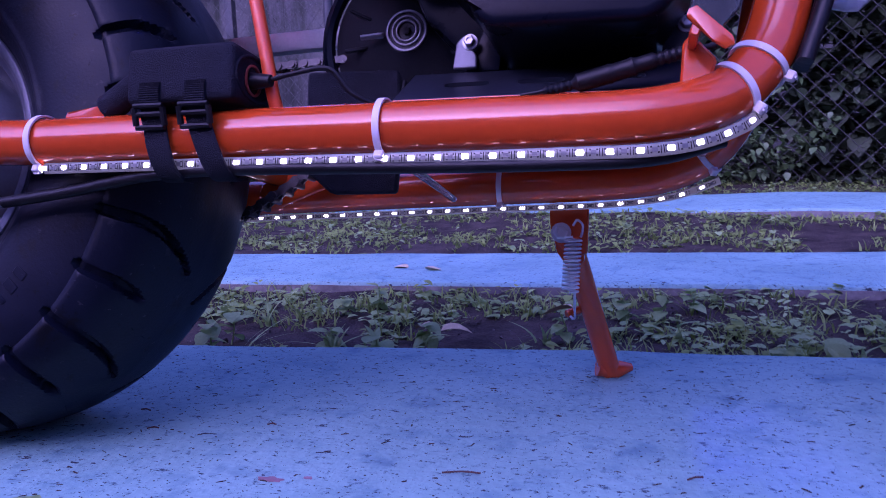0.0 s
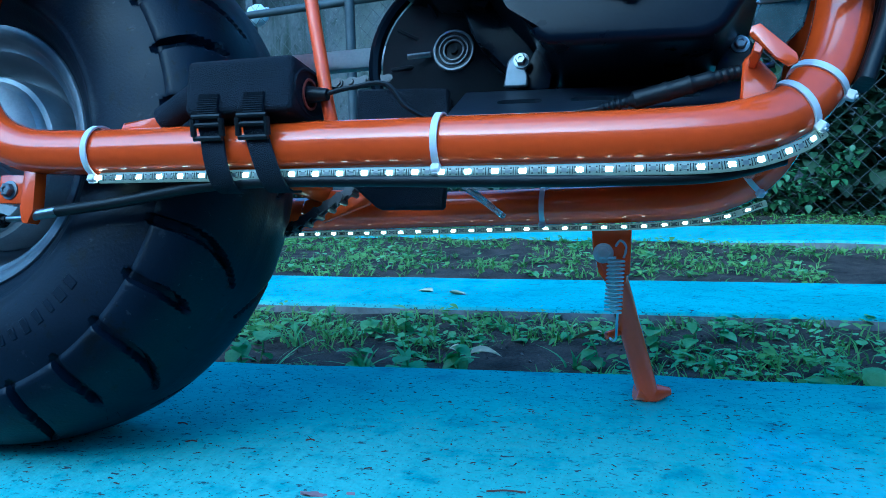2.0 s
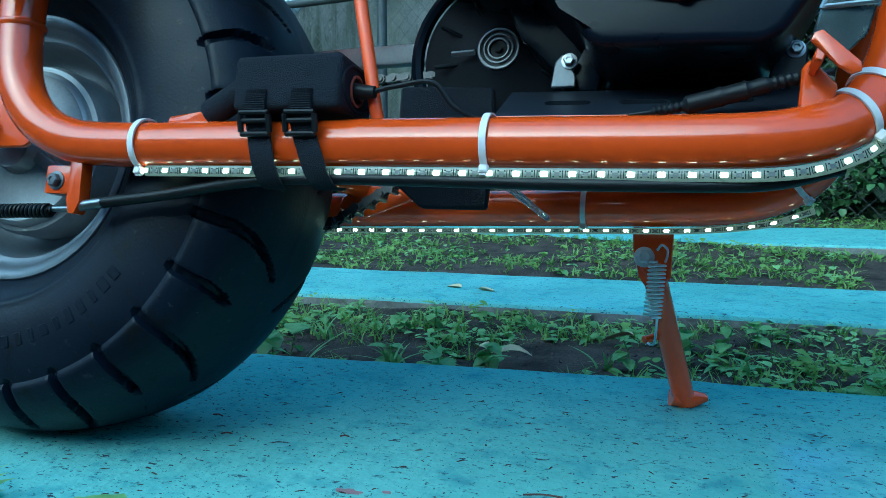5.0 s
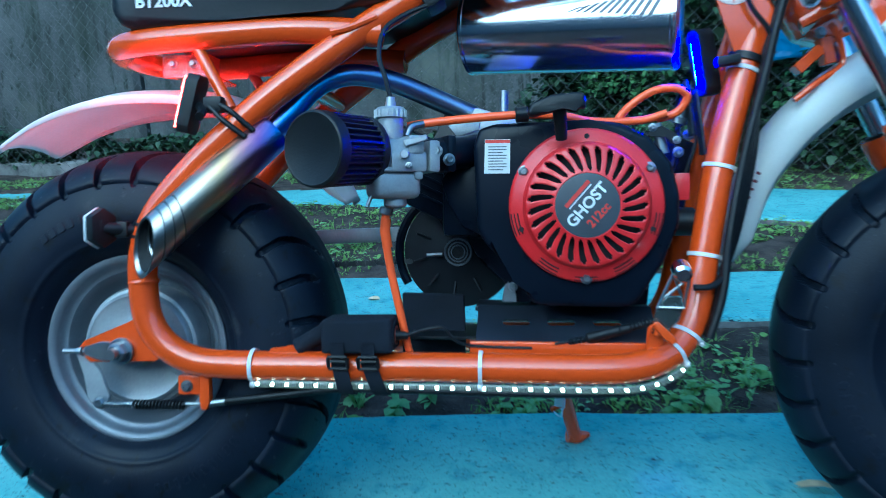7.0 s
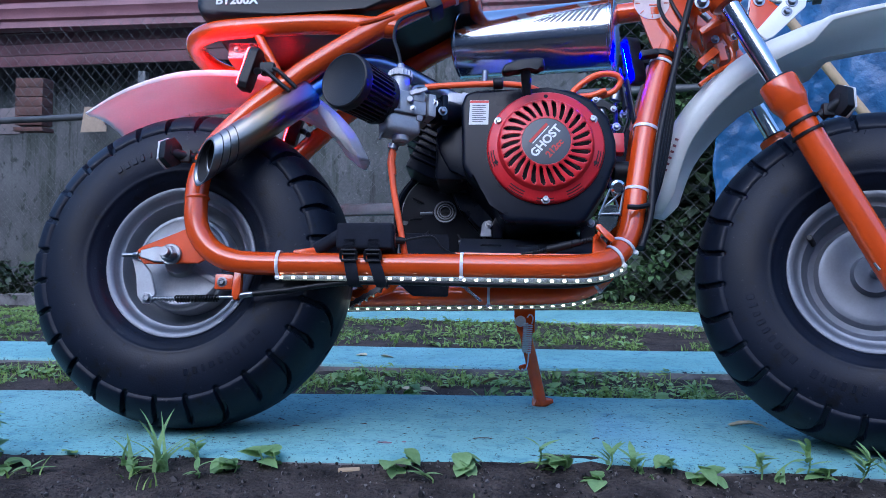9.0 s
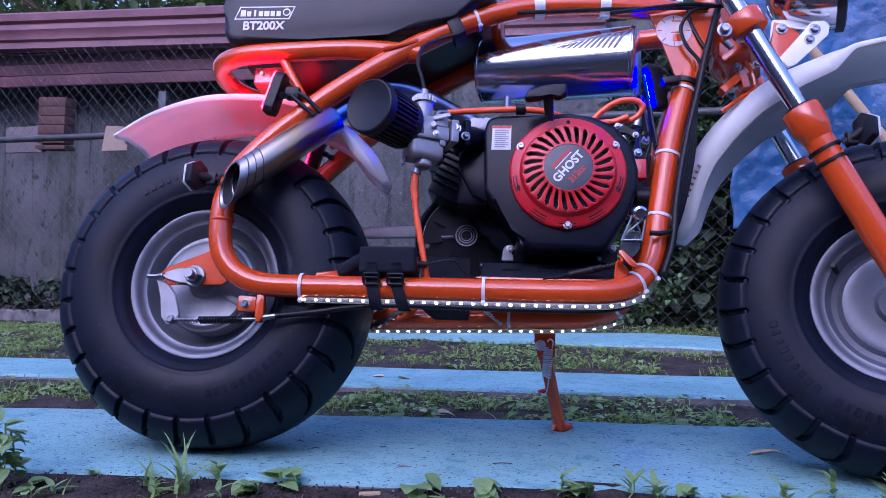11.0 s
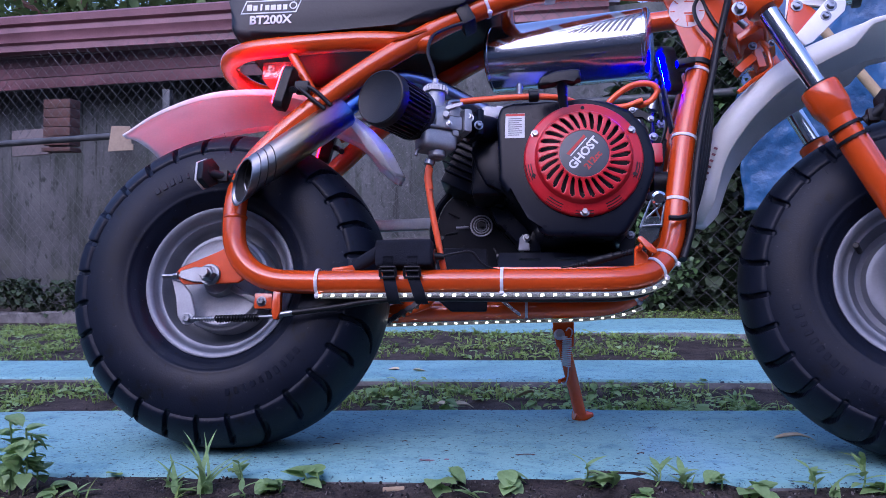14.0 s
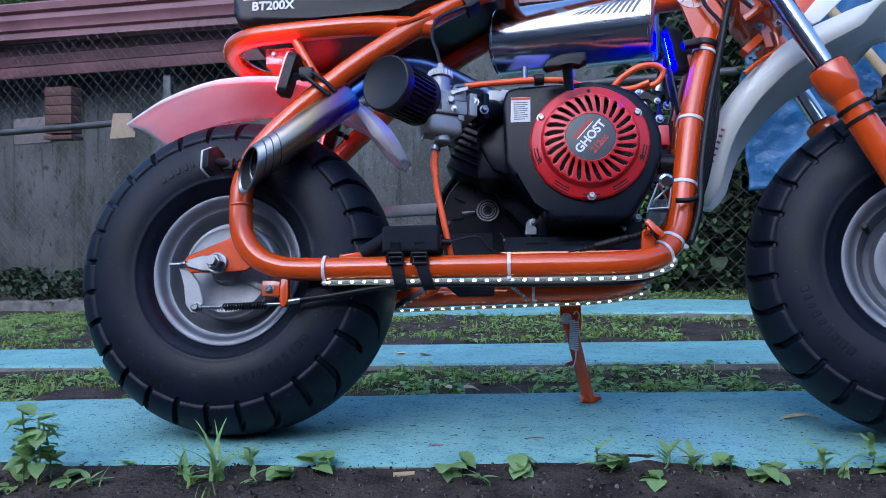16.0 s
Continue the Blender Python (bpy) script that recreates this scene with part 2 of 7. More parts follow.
PADGREY = mat("solder_pad_grey", (0.16, 0.165, 0.16), 0.4, 0.3, 0.2, 60)
REDPAINT = mat("red_paint_drips", (0.30, 0.17, 0.19), 0.6, 0, 0.3, 90)
JUG = mat("white_milky_plastic", (0.62, 0.63, 0.64), 0.45, 0, 0.1, 20)
CARD = mat("tan_cardboard", (0.30, 0.22, 0.15), 0.8, 0, 0.25, 14, 0.0008, 120)
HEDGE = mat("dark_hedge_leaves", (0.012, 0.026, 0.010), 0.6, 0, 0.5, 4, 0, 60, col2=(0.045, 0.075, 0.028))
GALV = mat("galvanised_wire", (0.075, 0.078, 0.08), 0.55, 0.6, 0.4, 9)
MESHWIRE = mat("weathered_wire", (0.085, 0.086, 0.085), 0.7, 0.3, 0.4, 9)
DARKSTEEL = mat("dark_worn_steel", (0.18, 0.185, 0.20), 0.35, 0.8, 0.3, 60)
TARP = mat("blue_tarp", (0.010, 0.055, 0.15), 0.42, 0, 0.35, 6, 0.006, 35, col2=(0.026, 0.115, 0.26))
WOOD = mat("old_wood", (0.085, 0.036, 0.026), 0.75, 0, 0.3, 12, 0.001, 200)
TAN = mat("tan_wood", (0.42, 0.30, 0.17), 0.7, 0, 0.2, 14, 0.001, 200)

translucent(GRASS, 0.35)
translucent(LEAF, 0.35)
translucent(TREELEAF, 0.4)
relayer(WALLC, (14, 0.56, 0.66, (0.03, 0.034, 0.03), 8.0, (1, 1, 0.6)), (38, 0.60, 0.68, (0.15, 0.15, 0.145), 6.0), (4.5, 0.52, 0.72, (0.035, 0.042, 0.034), 9.0, (1, 1, 0.35)), (1.1, 0.55, 0.7, (0.10, 0.105, 0.085), 6.0), (2.6, 0.54, 0.66, (0.020, 0.028, 0.018), 10.0, (1.6, 1, 0.22)), (7, 0.58, 0.70, (0.014, 0.016, 0.013), 9.0, (2.2, 1, 0.16)), (70, 0.63, 0.70, (0.19, 0.19, 0.18), 5.0))
relayer(SIDING, (5, 0.58, 0.8, (0.06, 0.03, 0.03), 8.0, (0.3, 1, 1)))


# ---- shaping helpers ----
def part(name, bm, material, parent=None, label="", smooth=True):
    me = bpy.data.meshes.new(name)
    if isinstance(bm, bmesh.types.BMesh):
        bmesh.ops.recalc_face_normals(bm, faces=bm.faces)
        bm.to_mesh(me)
        bm.free()
    else:
        me.from_pydata(*bm)
    me.materials.append(material)
    if smooth:
        me.shade_smooth()
        me.set_sharp_from_angle(angle=radians(38))
    ob = new(name, me)
    ob.parent = parent
    if label:
        ob["label"] = label
    return ob


def group_empty(name, parent=None):
    ob = new(name)
    ob.empty_display_size = 0.1
    ob.parent = parent
    return ob


def smooth_path(pts, n=8):
    """Catmull-Rom through the points, n steps a span."""
    p = [Vector(q) for q in pts]
    p = [2 * p[0] - p[1]] + p + [2 * p[-1] - p[-2]]
    out = []
    for i in range(1, len(p) - 2):
        a, b, c, d = p[i - 1:i + 3]
        for k in range(n):
            t = k / n
            out.append(0.5 * (2 * b + (c - a) * t + (2 * a - 5 * b + 4 * c - d) * t * t + (3 * b - a - 3 * c + d) * t ** 3))
    out.append(p[-2])
    return out


def frames_along(path):
    """Tangent, side and up at each point, carried along without twist."""
    out, side = [], None
    for i, q in enumerate(path):
        t = (path[min(i + 1, len(path) - 1)] - path[max(i - 1, 0)]).normalized()
        if side is None:
            side = t.cross(Vector((0, 0, 1)) if abs(t.z) < 0.9 else Vector((1, 0, 0))).normalized()
        side = (side - t * side.dot(t)).normalized()
        out.append((t, side, t.cross(side)))
    return out


def tube(path, r, seg=16, bm=None, radii=None, caps=True):
    bm = bm or bmesh.new()
    path = [Vector(q) for q in path]
    rings = []
    for i, (q, (t, s, u)) in enumerate(zip(path, frames_along(path))):
        rr = radii[i] if radii else r
        rings.append([bm.verts.new(q + rr * (math.cos(a) * s + math.sin(a) * u)) for a in (2 * math.pi * k / seg for k in range(seg))])
    for a, b in zip(rings, rings[1:]):
        for k in range(seg):
            bm.faces.new((a[k], a[(k + 1) % seg], b[(k + 1) % seg], b[k]))
    if caps:
        bm.faces.new(rings[0][::-1])
        bm.faces.new(rings[-1])
    return bm


def lathe(profile, seg=48, m=None, bm=None, closed=False):
    """Turns (radius, height) pairs about z; m places it."""
    bm = bm or bmesh.new()
    m = m or Matrix()
    rings = []
    for r, h in profile:
        if r < 1e-6:
            rings.append([bm.verts.new(m @ Vector((0, 0, h)))])
        else:
            rings.append([bm.verts.new(m @ Vector((r * math.cos(a), r * math.sin(a), h))) for a in (2 * math.pi * k / seg for k in range(seg))])
    pairs = list(zip(rings, rings[1:])) + ([(rings[-1], rings[0])] if closed else [])
    for a, b in pairs:
        for k in range(seg):
            q = [a[k % len(a)], a[(k + 1) % len(a)], b[(k + 1) % len(b)], b[k % len(b)]]
            q = list(dict.fromkeys(q))
            if len(q) > 2:
                bm.faces.new(q)
    return bm


def along(a, b):
    """Matrix whose z runs from a towards b, at a."""
    a, b = Vector(a), Vector(b)
    return Matrix.Translation(a) @ (b - a).to_track_quat("Z", "Y").to_matrix().to_4x4()


def rod(a, b, r, seg=16, bm=None, bevel=0.0, r2=None):
    h = (Vector(b) - Vector(a)).length
    r2 = r if r2 is None else r2
    if bevel:
        prof = [(0, 0), (r - bevel, 0), (r, bevel), (r2, h - bevel), (r2 - bevel, h), (0, h)]
    else:
        prof = [(0, 0), (r, 0), (r2, h), (0, h)]
    return lathe(prof, seg, along(a, b), bm)


def box(size, m=None, bevel=0.003, segs=2, bm=None):
    """A rounded block; size in metres, centred; m places it."""
    b = bmesh.new()
    bmesh.ops.create_cube(b, size=1)
    bmesh.ops.scale(b, vec=size, verts=b.verts)
    if bevel:
        bmesh.ops.bevel(b, geom=b.edges[:], offset=bevel, segments=segs, affect="EDGES", profile=0.6)
    bmesh.ops.transform(b, matrix=m or Matrix(), verts=b.verts)
    if bm is None:
        return b
    me = bpy.data.meshes.new("tmp")
    b.to_mesh(me)
    b.free()
    bm.from_mesh(me)
    bpy.data.meshes.remove(me)
    return bm


def slab_outline(pts, y0, y1, bevel=0.002, segs=2, m=None):
    """An outline in (x, z) given thickness from y0 to y1, edges rounded."""
    b = bmesh.new()
    f = [b.verts.new((x, y0, z)) for x, z in pts]
    g = [b.verts.new((x, y1, z)) for x, z in pts]
    b.faces.new(f)
    b.faces.new(g[::-1])
    for i in range(len(pts)):
        j = (i + 1) % len(pts)
        b.faces.new((f[j], f[i], g[i], g[j]))
    if bevel:
        bmesh.ops.bevel(b, geom=b.edges[:], offset=bevel, segments=segs, affect="EDGES", profile=0.6)
    if m:
        bmesh.ops.transform(b, matrix=m, verts=b.verts)
    return b


def lettering(name, text, size, m, material, parent, label="", bold=0.0):
    cu = bpy.data.curves.new("lettering", "FONT")
    cu.body, cu.size, cu.extrude, cu.offset = text, size, 0.0003, bold
    cu.align_x, cu.align_y = "CENTER", "CENTER"
    tmp = bpy.data.objects.new("tmp", cu)
    me = bpy.data.meshes.new_from_object(tmp)
    bpy.data.objects.remove(tmp)
    me.transform(m)
    me.materials.clear()
    me.materials.append(material)
    ob = new(name, me)
    ob.parent = parent
    if label:
        ob["label"] = label
    return ob


# ---- the ground and the painted strips ----
def fence_y(x):
    return 2.86 - 0.24 * x


def inside_strips(x, y, m=-0.004):
    n1, f1 = np.interp(x, [-5, 0, 0.9, 5], [-0.35, -0.125, -0.095, 0]), np.interp(x, [-5, -0.5, 0.04, 0.43, 0.9, 5], [0.06, 0.235, 0.29, 0.328, 0.352, 0.5])
    n2, f2 = np.interp(x, [-5, -0.88, 1.02, 5], [0.66, 0.775, 0.85, 0.98]), np.interp(x, [-5, -1.08, 0.1, 1.13, 5], [0.86, 1.06, 1.135, 1.205, 1.45])
    n3, f3 = np.interp(x, [-5, -2.2, 1.1, 5], [3.42, 2.64, 1.72, 0.65]), np.interp(x, [-5, -2.3, 1.2, 5], [3.75, 2.92, 2.2, 1.35])
    return n1 + m < y < f1 - m or n2 + m < y < f2 - m or n3 + m < y < f3 - m and x < 2.0


def gz(x, y):
    """Height of the bare ground."""
    far = -0.16 + 0.048 * max(-3.0, min(3.0, x + 2.2))
    k = max(0.0, min(1.0, (y - 1.2) / (max(1.6, fence_y(x)) - 1.2)))
    base = -0.035 + k * (far + 0.0 + 0.035)
    if y < -0.05:
        base = -0.006 - 0.035 * max(0.0, min(1.0, (-0.13 - y) / 0.35))
    if 0.15 < y < 0.9:
        base = -0.050
    if abs(x) < 5 and inside_strips(x, y, 0.035):
        return base - 0.05
    if abs(x) < 6 and abs(y) < 6:
        base += 0.010 * noise.noise((x * 6, y * 6, 0)) + 0.004 * noise.noise((x * 23, y * 23, 3))
    return base


def ground_sheet():
    def steps(lo, hi, fine, far):
        inner = list(np.arange(lo, hi + 1e-6, fine))
        outer = [far * k for k in (0.004, 0.012, 0.04, 0.12, 0.4, 1.0)]
        return [lo - o for o in reversed(outer)] + inner + [hi + o for o in outer]
    xs, ys = steps(-2.6, 2.6, 0.026, 900), steps(-0.75, 3.2, 0.026, 900)
    v = [(x, y, gz(x, y)) for y in ys for x in xs]
    w = len(xs)
    f = [(j * w + i, j * w + i + 1, (j + 1) * w + i + 1, (j + 1) * w + i) for j in range(len(ys) - 1) for i in range(w - 1)]
    return tagged(part("ground", (v, [], f), SOIL, None, "", True), "dark damp soil with small stones and weeds", "ground", kind="structure")


ground_sheet()


def strip(name, near, far, top, depth, label, amp=0.006):
    """A long painted concrete strip between two edge lines given as (x, y) points; top gives its height over (x, y)."""
    xs = np.arange(-5.0, (2.0 if name == "pavement_3" else 5.0) + 0.001, 0.02)
    bm = bmesh.new()
    ny = np.interp(xs, [p[0] for p in near], [p[1] for p in near])
    fy = np.interp(xs, [p[0] for p in far], [p[1] for p in far])
    rows = []
    for x, a, b in zip(xs, ny, fy):
        a += amp * noise.noise((x * 7, 0.3, 1)) + 0.4 * amp * noise.noise((x * 40, 0.3, 5))
        b += amp * noise.noise((x * 7, 2.3, 1)) + 0.4 * amp * noise.noise((x * 40, 2.3, 5))
        sec = [(a, -depth), (a, -0.008), (a + 0.004, -0.002)]
        sec += [(a + 0.012 + (b - a - 0.024) * k / 6, 0.0) for k in range(7)]
        sec += [(b - 0.004, -0.002), (b, -0.008), (b, -depth)]
        rows.append([bm.verts.new((x, y, top(x, y) + h + (0.0016 * noise.noise((x * 5, y * 5, 7)) if h > -0.004 else 0))) for y, h in sec])
    for p, q in zip(rows, rows[1:]):
        for i in range(len(p) - 1):
            bm.faces.new((p[i], q[i], q[i + 1], p[i + 1]))
    ob = part(name, bm, BLUECONC)
    ob.data.materials.append(CONCRETE)
    for f in ob.data.polygons:
        if abs(f.normal.z) < 0.35:
            f.material_index = 1
    return tagged(ob, label, "pavement", "painted strips", "structure")


strip("pavement_1", [(-5, -0.35), (0, -0.125), (0.9, -0.095), (5, 0.0)], [(-5, 0.06), (-0.5, 0.235), (0.04, 0.29), (0.43, 0.328), (0.9, 0.352), (5, 0.5)],
      lambda x, y: 0.0, 0.09, "worn light-blue painted concrete strip under the motorbike")
strip("pavement_2", [(-5, 0.66), (-0.88, 0.775), (1.02, 0.85), (5, 0.98)], [(-5, 0.86), (-1.08, 1.06), (0.1, 1.135), (1.13, 1.205), (5, 1.45)],
      lambda x, y: -0.03, 0.09, "light-blue painted concrete strip with a bare grey edge")
strip("pavement_3", [(-5, 3.42), (-2.2, 2.64), (1.1, 1.72), (5, 0.65)], [(-5, 3.75), (-2.3, 2.92), (1.2, 2.2), (5, 1.35)],
      lambda x, y: -0.145 + 0.044 * max(-3.2, min(3.2, x + 2.2)), 0.09, "light-blue painted concrete strip running along the fence")


# ---- plants ----
def blade(v, f, base, lean, height, width, seg=4, twist=0.0):
    """One curved grass blade into the vertex and face lists."""
    b, d = Vector(base), Vector((math.cos(lean), math.sin(lean), 0))
    s = Vector((-d.y, d.x, 0)) * width / 2
    bend = height * random.uniform(0.3, 1.5)
    k0 = len(v)
    for i in range(seg + 1):
        t = i / seg
        c = b + d * bend * t * t + Vector((0, 0, height * (t - 0.35 * t * t * min(1, bend / height))))
        w = s * (1 - t) ** 0.7 if i < seg else s * 0
        v.append(tuple(c - w))
        v.append(tuple(c + w))
    for i in range(seg):
        f.append((k0 + 2 * i, k0 + 2 * i + 1, k0 + 2 * i + 3, k0 + 2 * i + 2))


def broad_leaf(v, f, base, yaw, pitch, length, width):
    """One folded, pointed leaf of eight faces."""
    m = Matrix.Translation(base) @ Euler((0, -pitch, yaw)).to_matrix().to_4x4()
    k0 = len(v)
    st = ((0, 0.16), (0.12, 0.78), (0.32, 1.0), (0.58, 0.84), (0.82, 0.42), (1.0, 0.0))
    for t, w in st:
        droop = -0.22 * length * t * t
        for sgn in (-1, 0, 1):
            v.append(tuple(m @ Vector((t * length, sgn * w * width / 2, droop + (0.10 * width * w if sgn else 0)))))
    for i in range(len(st) - 1):
        for j in (0, 1):
            a = k0 + 3 * i + j
            f.append((a, a + 1, a + 4, a + 3))


rnd = random.Random(7)


def scatter(name, label, count, area, dens, hgt, wid, material, leaf_share, group=""):
    v, f = [], []
    n = 0
    tries = 0
    while n < count and tries < count * 12:
        tries += 1
        x, y = rnd.uniform(*area[0]), rnd.uniform(*area[1])
        if inside_strips(x, y) or noise.noise((x * 3.3 + 9, y * 3.3, 4)) + 0.6 * noise.noise((x * 11, y * 11, 2)) < dens:
            continue
        n += 1
        z = gz(x, y) - 0.004
        if rnd.random() < leaf_share:
            h = rnd.uniform(0.2, 0.9) * hgt
            for k in range(rnd.randint(2, 4)):
                ln_ = rnd.uniform(0.009, 0.022)
                broad_leaf(v, f, (x + rnd.gauss(0, 0.008), y + rnd.gauss(0, 0.008), z + h * rnd.uniform(0.4, 1.0)), rnd.uniform(0, 6.28), rnd.uniform(-0.3, 0.5), ln_, ln_ * rnd.uniform(0.55, 0.9))
        else:
            for k in range(rnd.randint(2, 5)):
                blade(v, f, (x + rnd.gauss(0, 0.006), y + rnd.gauss(0, 0.006), z), rnd.uniform(0, 6.28), hgt * rnd.uniform(0.35, 1.0), wid * rnd.uniform(0.7, 1.4))
    ob = part(name, (v, [], f), material)
    return tagged(ob, label, "grass" if leaf_share < 0.5 else "weeds", group, "stuff")


scatter("grass", "short green grass and weeds between painted strips", 2600, ((-2.2, 2.2), (0.24, 0.86)), -0.12, 0.038, 0.0034, GRASS, 0.12)
scatter("low_weeds", "small round-leaved weeds growing from dark soil", 1300, ((-2.0, 2.0), (0.26, 0.84)), -0.08, 0.026, 0.004, LEAF, 1.0)
scatter("lawn", "patchy short lawn in front of the fence", 10500, ((-3.2, 2.8), (1.05, 3.3)), -0.24, 0.034, 0.0045, GRASS, 0.32)
scatter("lawn_weeds", "broad-leaved weeds in the patchy lawn", 900, ((-3.0, 2.6), (1.1, 3.2)), -0.05, 0.05, 0.005, LEAF, 1.0)
scatter("grass", "thin grass sprouts in the soil before the strip", 130, ((-0.9, 1.5), (-0.5, -0.1)), 0.18, 0.035, 0.003, GRASS, 0.25)


def gravel():
    """Crumbs of earth and rounded pebbles."""
    g = (1 + 5 ** 0.5) / 2
    ico = [Vector(p).normalized() for p in ((-1, g, 0), (1, g, 0), (-1, -g, 0), (1, -g, 0), (0, -1, g), (0, 1, g), (0, -1, -g), (0, 1, -g), (g, 0, -1), (g, 0, 1), (-g, 0, -1), (-g, 0, 1))]
    tri = ((0, 11, 5), (0, 5, 1), (0, 1, 7), (0, 7, 10), (0, 10, 11), (1, 5, 9), (5, 11, 4), (11, 10, 2), (10, 7, 6), (7, 1, 8), (3, 9, 4), (3, 4, 2), (3, 2, 6), (3, 6, 8), (3, 8, 9), (4, 9, 5), (2, 4, 11), (6, 2, 10), (8, 6, 7), (9, 8, 1))
    v, f = [], []
    for i in range(8200):
        x, y = (rnd.uniform(-0.8, 1.5), -0.09 - 0.36 * rnd.random() ** 1.4) if i < 6400 else (rnd.uniform(-0.6, 1.4), rnd.uniform(0.28, 0.85))
        if inside_strips(x, y, 0.0):
            continue
        s = 0.0008 + 0.0030 * rnd.random() ** 3 + (rnd.uniform(0.001, 0.0035) if rnd.random() < 0.035 else 0)
        c = Vector((x, y, gz(x, y) + s * 0.3))
        m = Euler((rnd.uniform(0, 3), rnd.uniform(0, 3), rnd.uniform(0, 3))).to_matrix() @ Matrix.Diagonal((1.0, rnd.uniform(0.6, 1.0), rnd.uniform(0.5, 0.9)))
        k = len(v)
        v.extend(tuple(c + m @ d * s * rnd.uniform(0.8, 1.15)) for d in ico)
        f.extend((k + a, k + b, k + e) for a, b, e in tri)
    tagged(part("gravel", (v, [], f), GRAVEL), "small pebbles and crumbs of dark earth on the soil", "gravel", kind="stuff")


gravel()


def weed(x, y, kind, h, leaves, seed):
    """A single weed: a stem or tuft and its leaves, each leaf a part."""
    r = random.Random(seed)
    root = group_empty("weed")
    root.location = (x, y, gz(x, y) - 0.003)
    if kind == "grass":
        for k in range(leaves):
            v, f = [], []
            random.seed(seed * 31 + k)
            blade(v, f, (r.gauss(0, 0.004), r.gauss(0, 0.004), 0), r.uniform(0, 6.28), h * r.uniform(0.45, 1.0), 0.0085 * r.uniform(0.6, 1.1), 7)
            part("blade", (v, [], f), LEAF, root)
        return tagged(root, "tuft of broad green grass blades in soil", "weed", "weeds beside the strip")
    h *= 0.72 if kind == "thin" else 0.58 if x > -0.1 and y < 0 else 0.72
    top = Vector((r.uniform(-0.01, 0.01), r.uniform(-0.008, 0.008), h))
    part("stem", tube(smooth_path([(0, 0, 0), tuple(top * 0.5 + Vector((0.004, 0, 0))), tuple(top)], 4), 0.0011, 6), LEAF, root)
    for k in range(leaves):
        t = 0.25 + 0.75 * (k + 1) / leaves
        v, f = [], []
        ln_ = r.uniform(0.021, 0.034) * (0.95 if kind == "thin" else 1.0)
        if kind == "thin":
            broad_leaf(v, f, tuple(top * t), r.uniform(0, 6.28), r.uniform(0.05, 1.0), ln_, ln_ * 0.3)
        else:
            broad_leaf(v, f, tuple(top * t), r.choice((r.gauss(-1.57, 0.8), r.gauss(1.57, 0.6), r.uniform(0, 6.28))), r.uniform(-0.7, 0.45), ln_ * 0.92, ln_ * r.uniform(0.68, 0.86))
        part("leaf", (v, [], f), LEAF, root)
    return tagged(root, "young weed with narrow green leaves in soil" if kind == "thin" else "young weed with round green leaves in soil", "weed", "weeds beside the strip")


wr = random.Random(5)
MOREWEEDS = tuple((wr.uniform(-0.3, 1.15), wr.uniform(0.36, 0.74), wr.choice(("round", "round", "grass", "thin")), wr.uniform(0.035, 0.075), wr.randint(5, 10)) for _ in range(26))
for i, (x, y, kind, h, n) in enumerate(MOREWEEDS + (
        (-0.195, -0.193, "round", 0.145, 18), (-0.165, -0.18, "round", 0.10, 16), (-0.175, -0.195, "round", 0.125, 14), (0.057, -0.174, "grass", 0.100, 13), (0.005, -0.155, "grass", 0.05, 8), (0.09, -0.145, "thin", 0.042, 7),
        (0.132, -0.157, "round", 0.030, 5), (0.150, -0.172, "round", 0.028, 4), (0.172, -0.137, "round", 0.042, 4), (0.186, -0.138, "round", 0.036, 3), (0.361, -0.142, "round", 0.046, 6), (0.352, -0.15, "round", 0.025, 4),
        (0.438, -0.137, "round", 0.038, 7), (0.445, -0.145, "round", 0.022, 4), (0.525, -0.125, "thin", 0.045, 7), (0.56, -0.128, "round", 0.042, 6), (0.545, -0.135, "round", 0.025, 4),
        (0.613, -0.122, "thin", 0.034, 7), (0.648, -0.122, "thin", 0.030, 11), (0.66, -0.13, "grass", 0.026, 6), (0.695, -0.118, "round", 0.042, 5), (0.728, -0.128, "round", 0.036, 8), (0.745, -0.135, "round", 0.030, 5),
        (0.805, -0.118, "thin", 0.05, 8), (0.82, -0.13, "grass", 0.045, 5), (0.860, -0.113, "thin", 0.06, 12), (0.875, -0.12, "round", 0.03, 8), (0.92, -0.12, "thin", 0.05, 9), (0.95, -0.15, "grass", 0.07, 7),
        (-0.215, -0.17, "round", 0.06, 8), (-0.14, -0.19, "round", 0.018, 5), (-0.10, -0.20, "thin", 0.02, 5), (0.02, -0.19, "thin", 0.02, 5), (0.11, -0.19, "thin", 0.02, 5), (0.40, -0.18, "thin", 0.02, 4), (0.60, -0.16, "round", 0.02, 5), (0.25, 0.35, "round", 0.05, 8), (0.02, 0.36, "round", 0.085, 9), (0.06, 0.37, "grass", 0.08, 8),
        (0.30, 0.45, "round", 0.055, 9), (0.55, 0.62, "round", 0.06, 7), (0.72, 0.40, "round", 0.045, 9), (0.78, 0.42, "round", 0.05, 9), (0.86, 0.46, "thin", 0.08, 10),
        (0.17, 0.42, "grass", 0.07, 9), (0.44, 0.52, "grass", 0.06, 7), (0.62, 0.5, "thin", 0.05, 8), (-0.1, 0.38, "grass", 0.07, 9))):
    weed(x, y, kind, h, n, 100 + i)


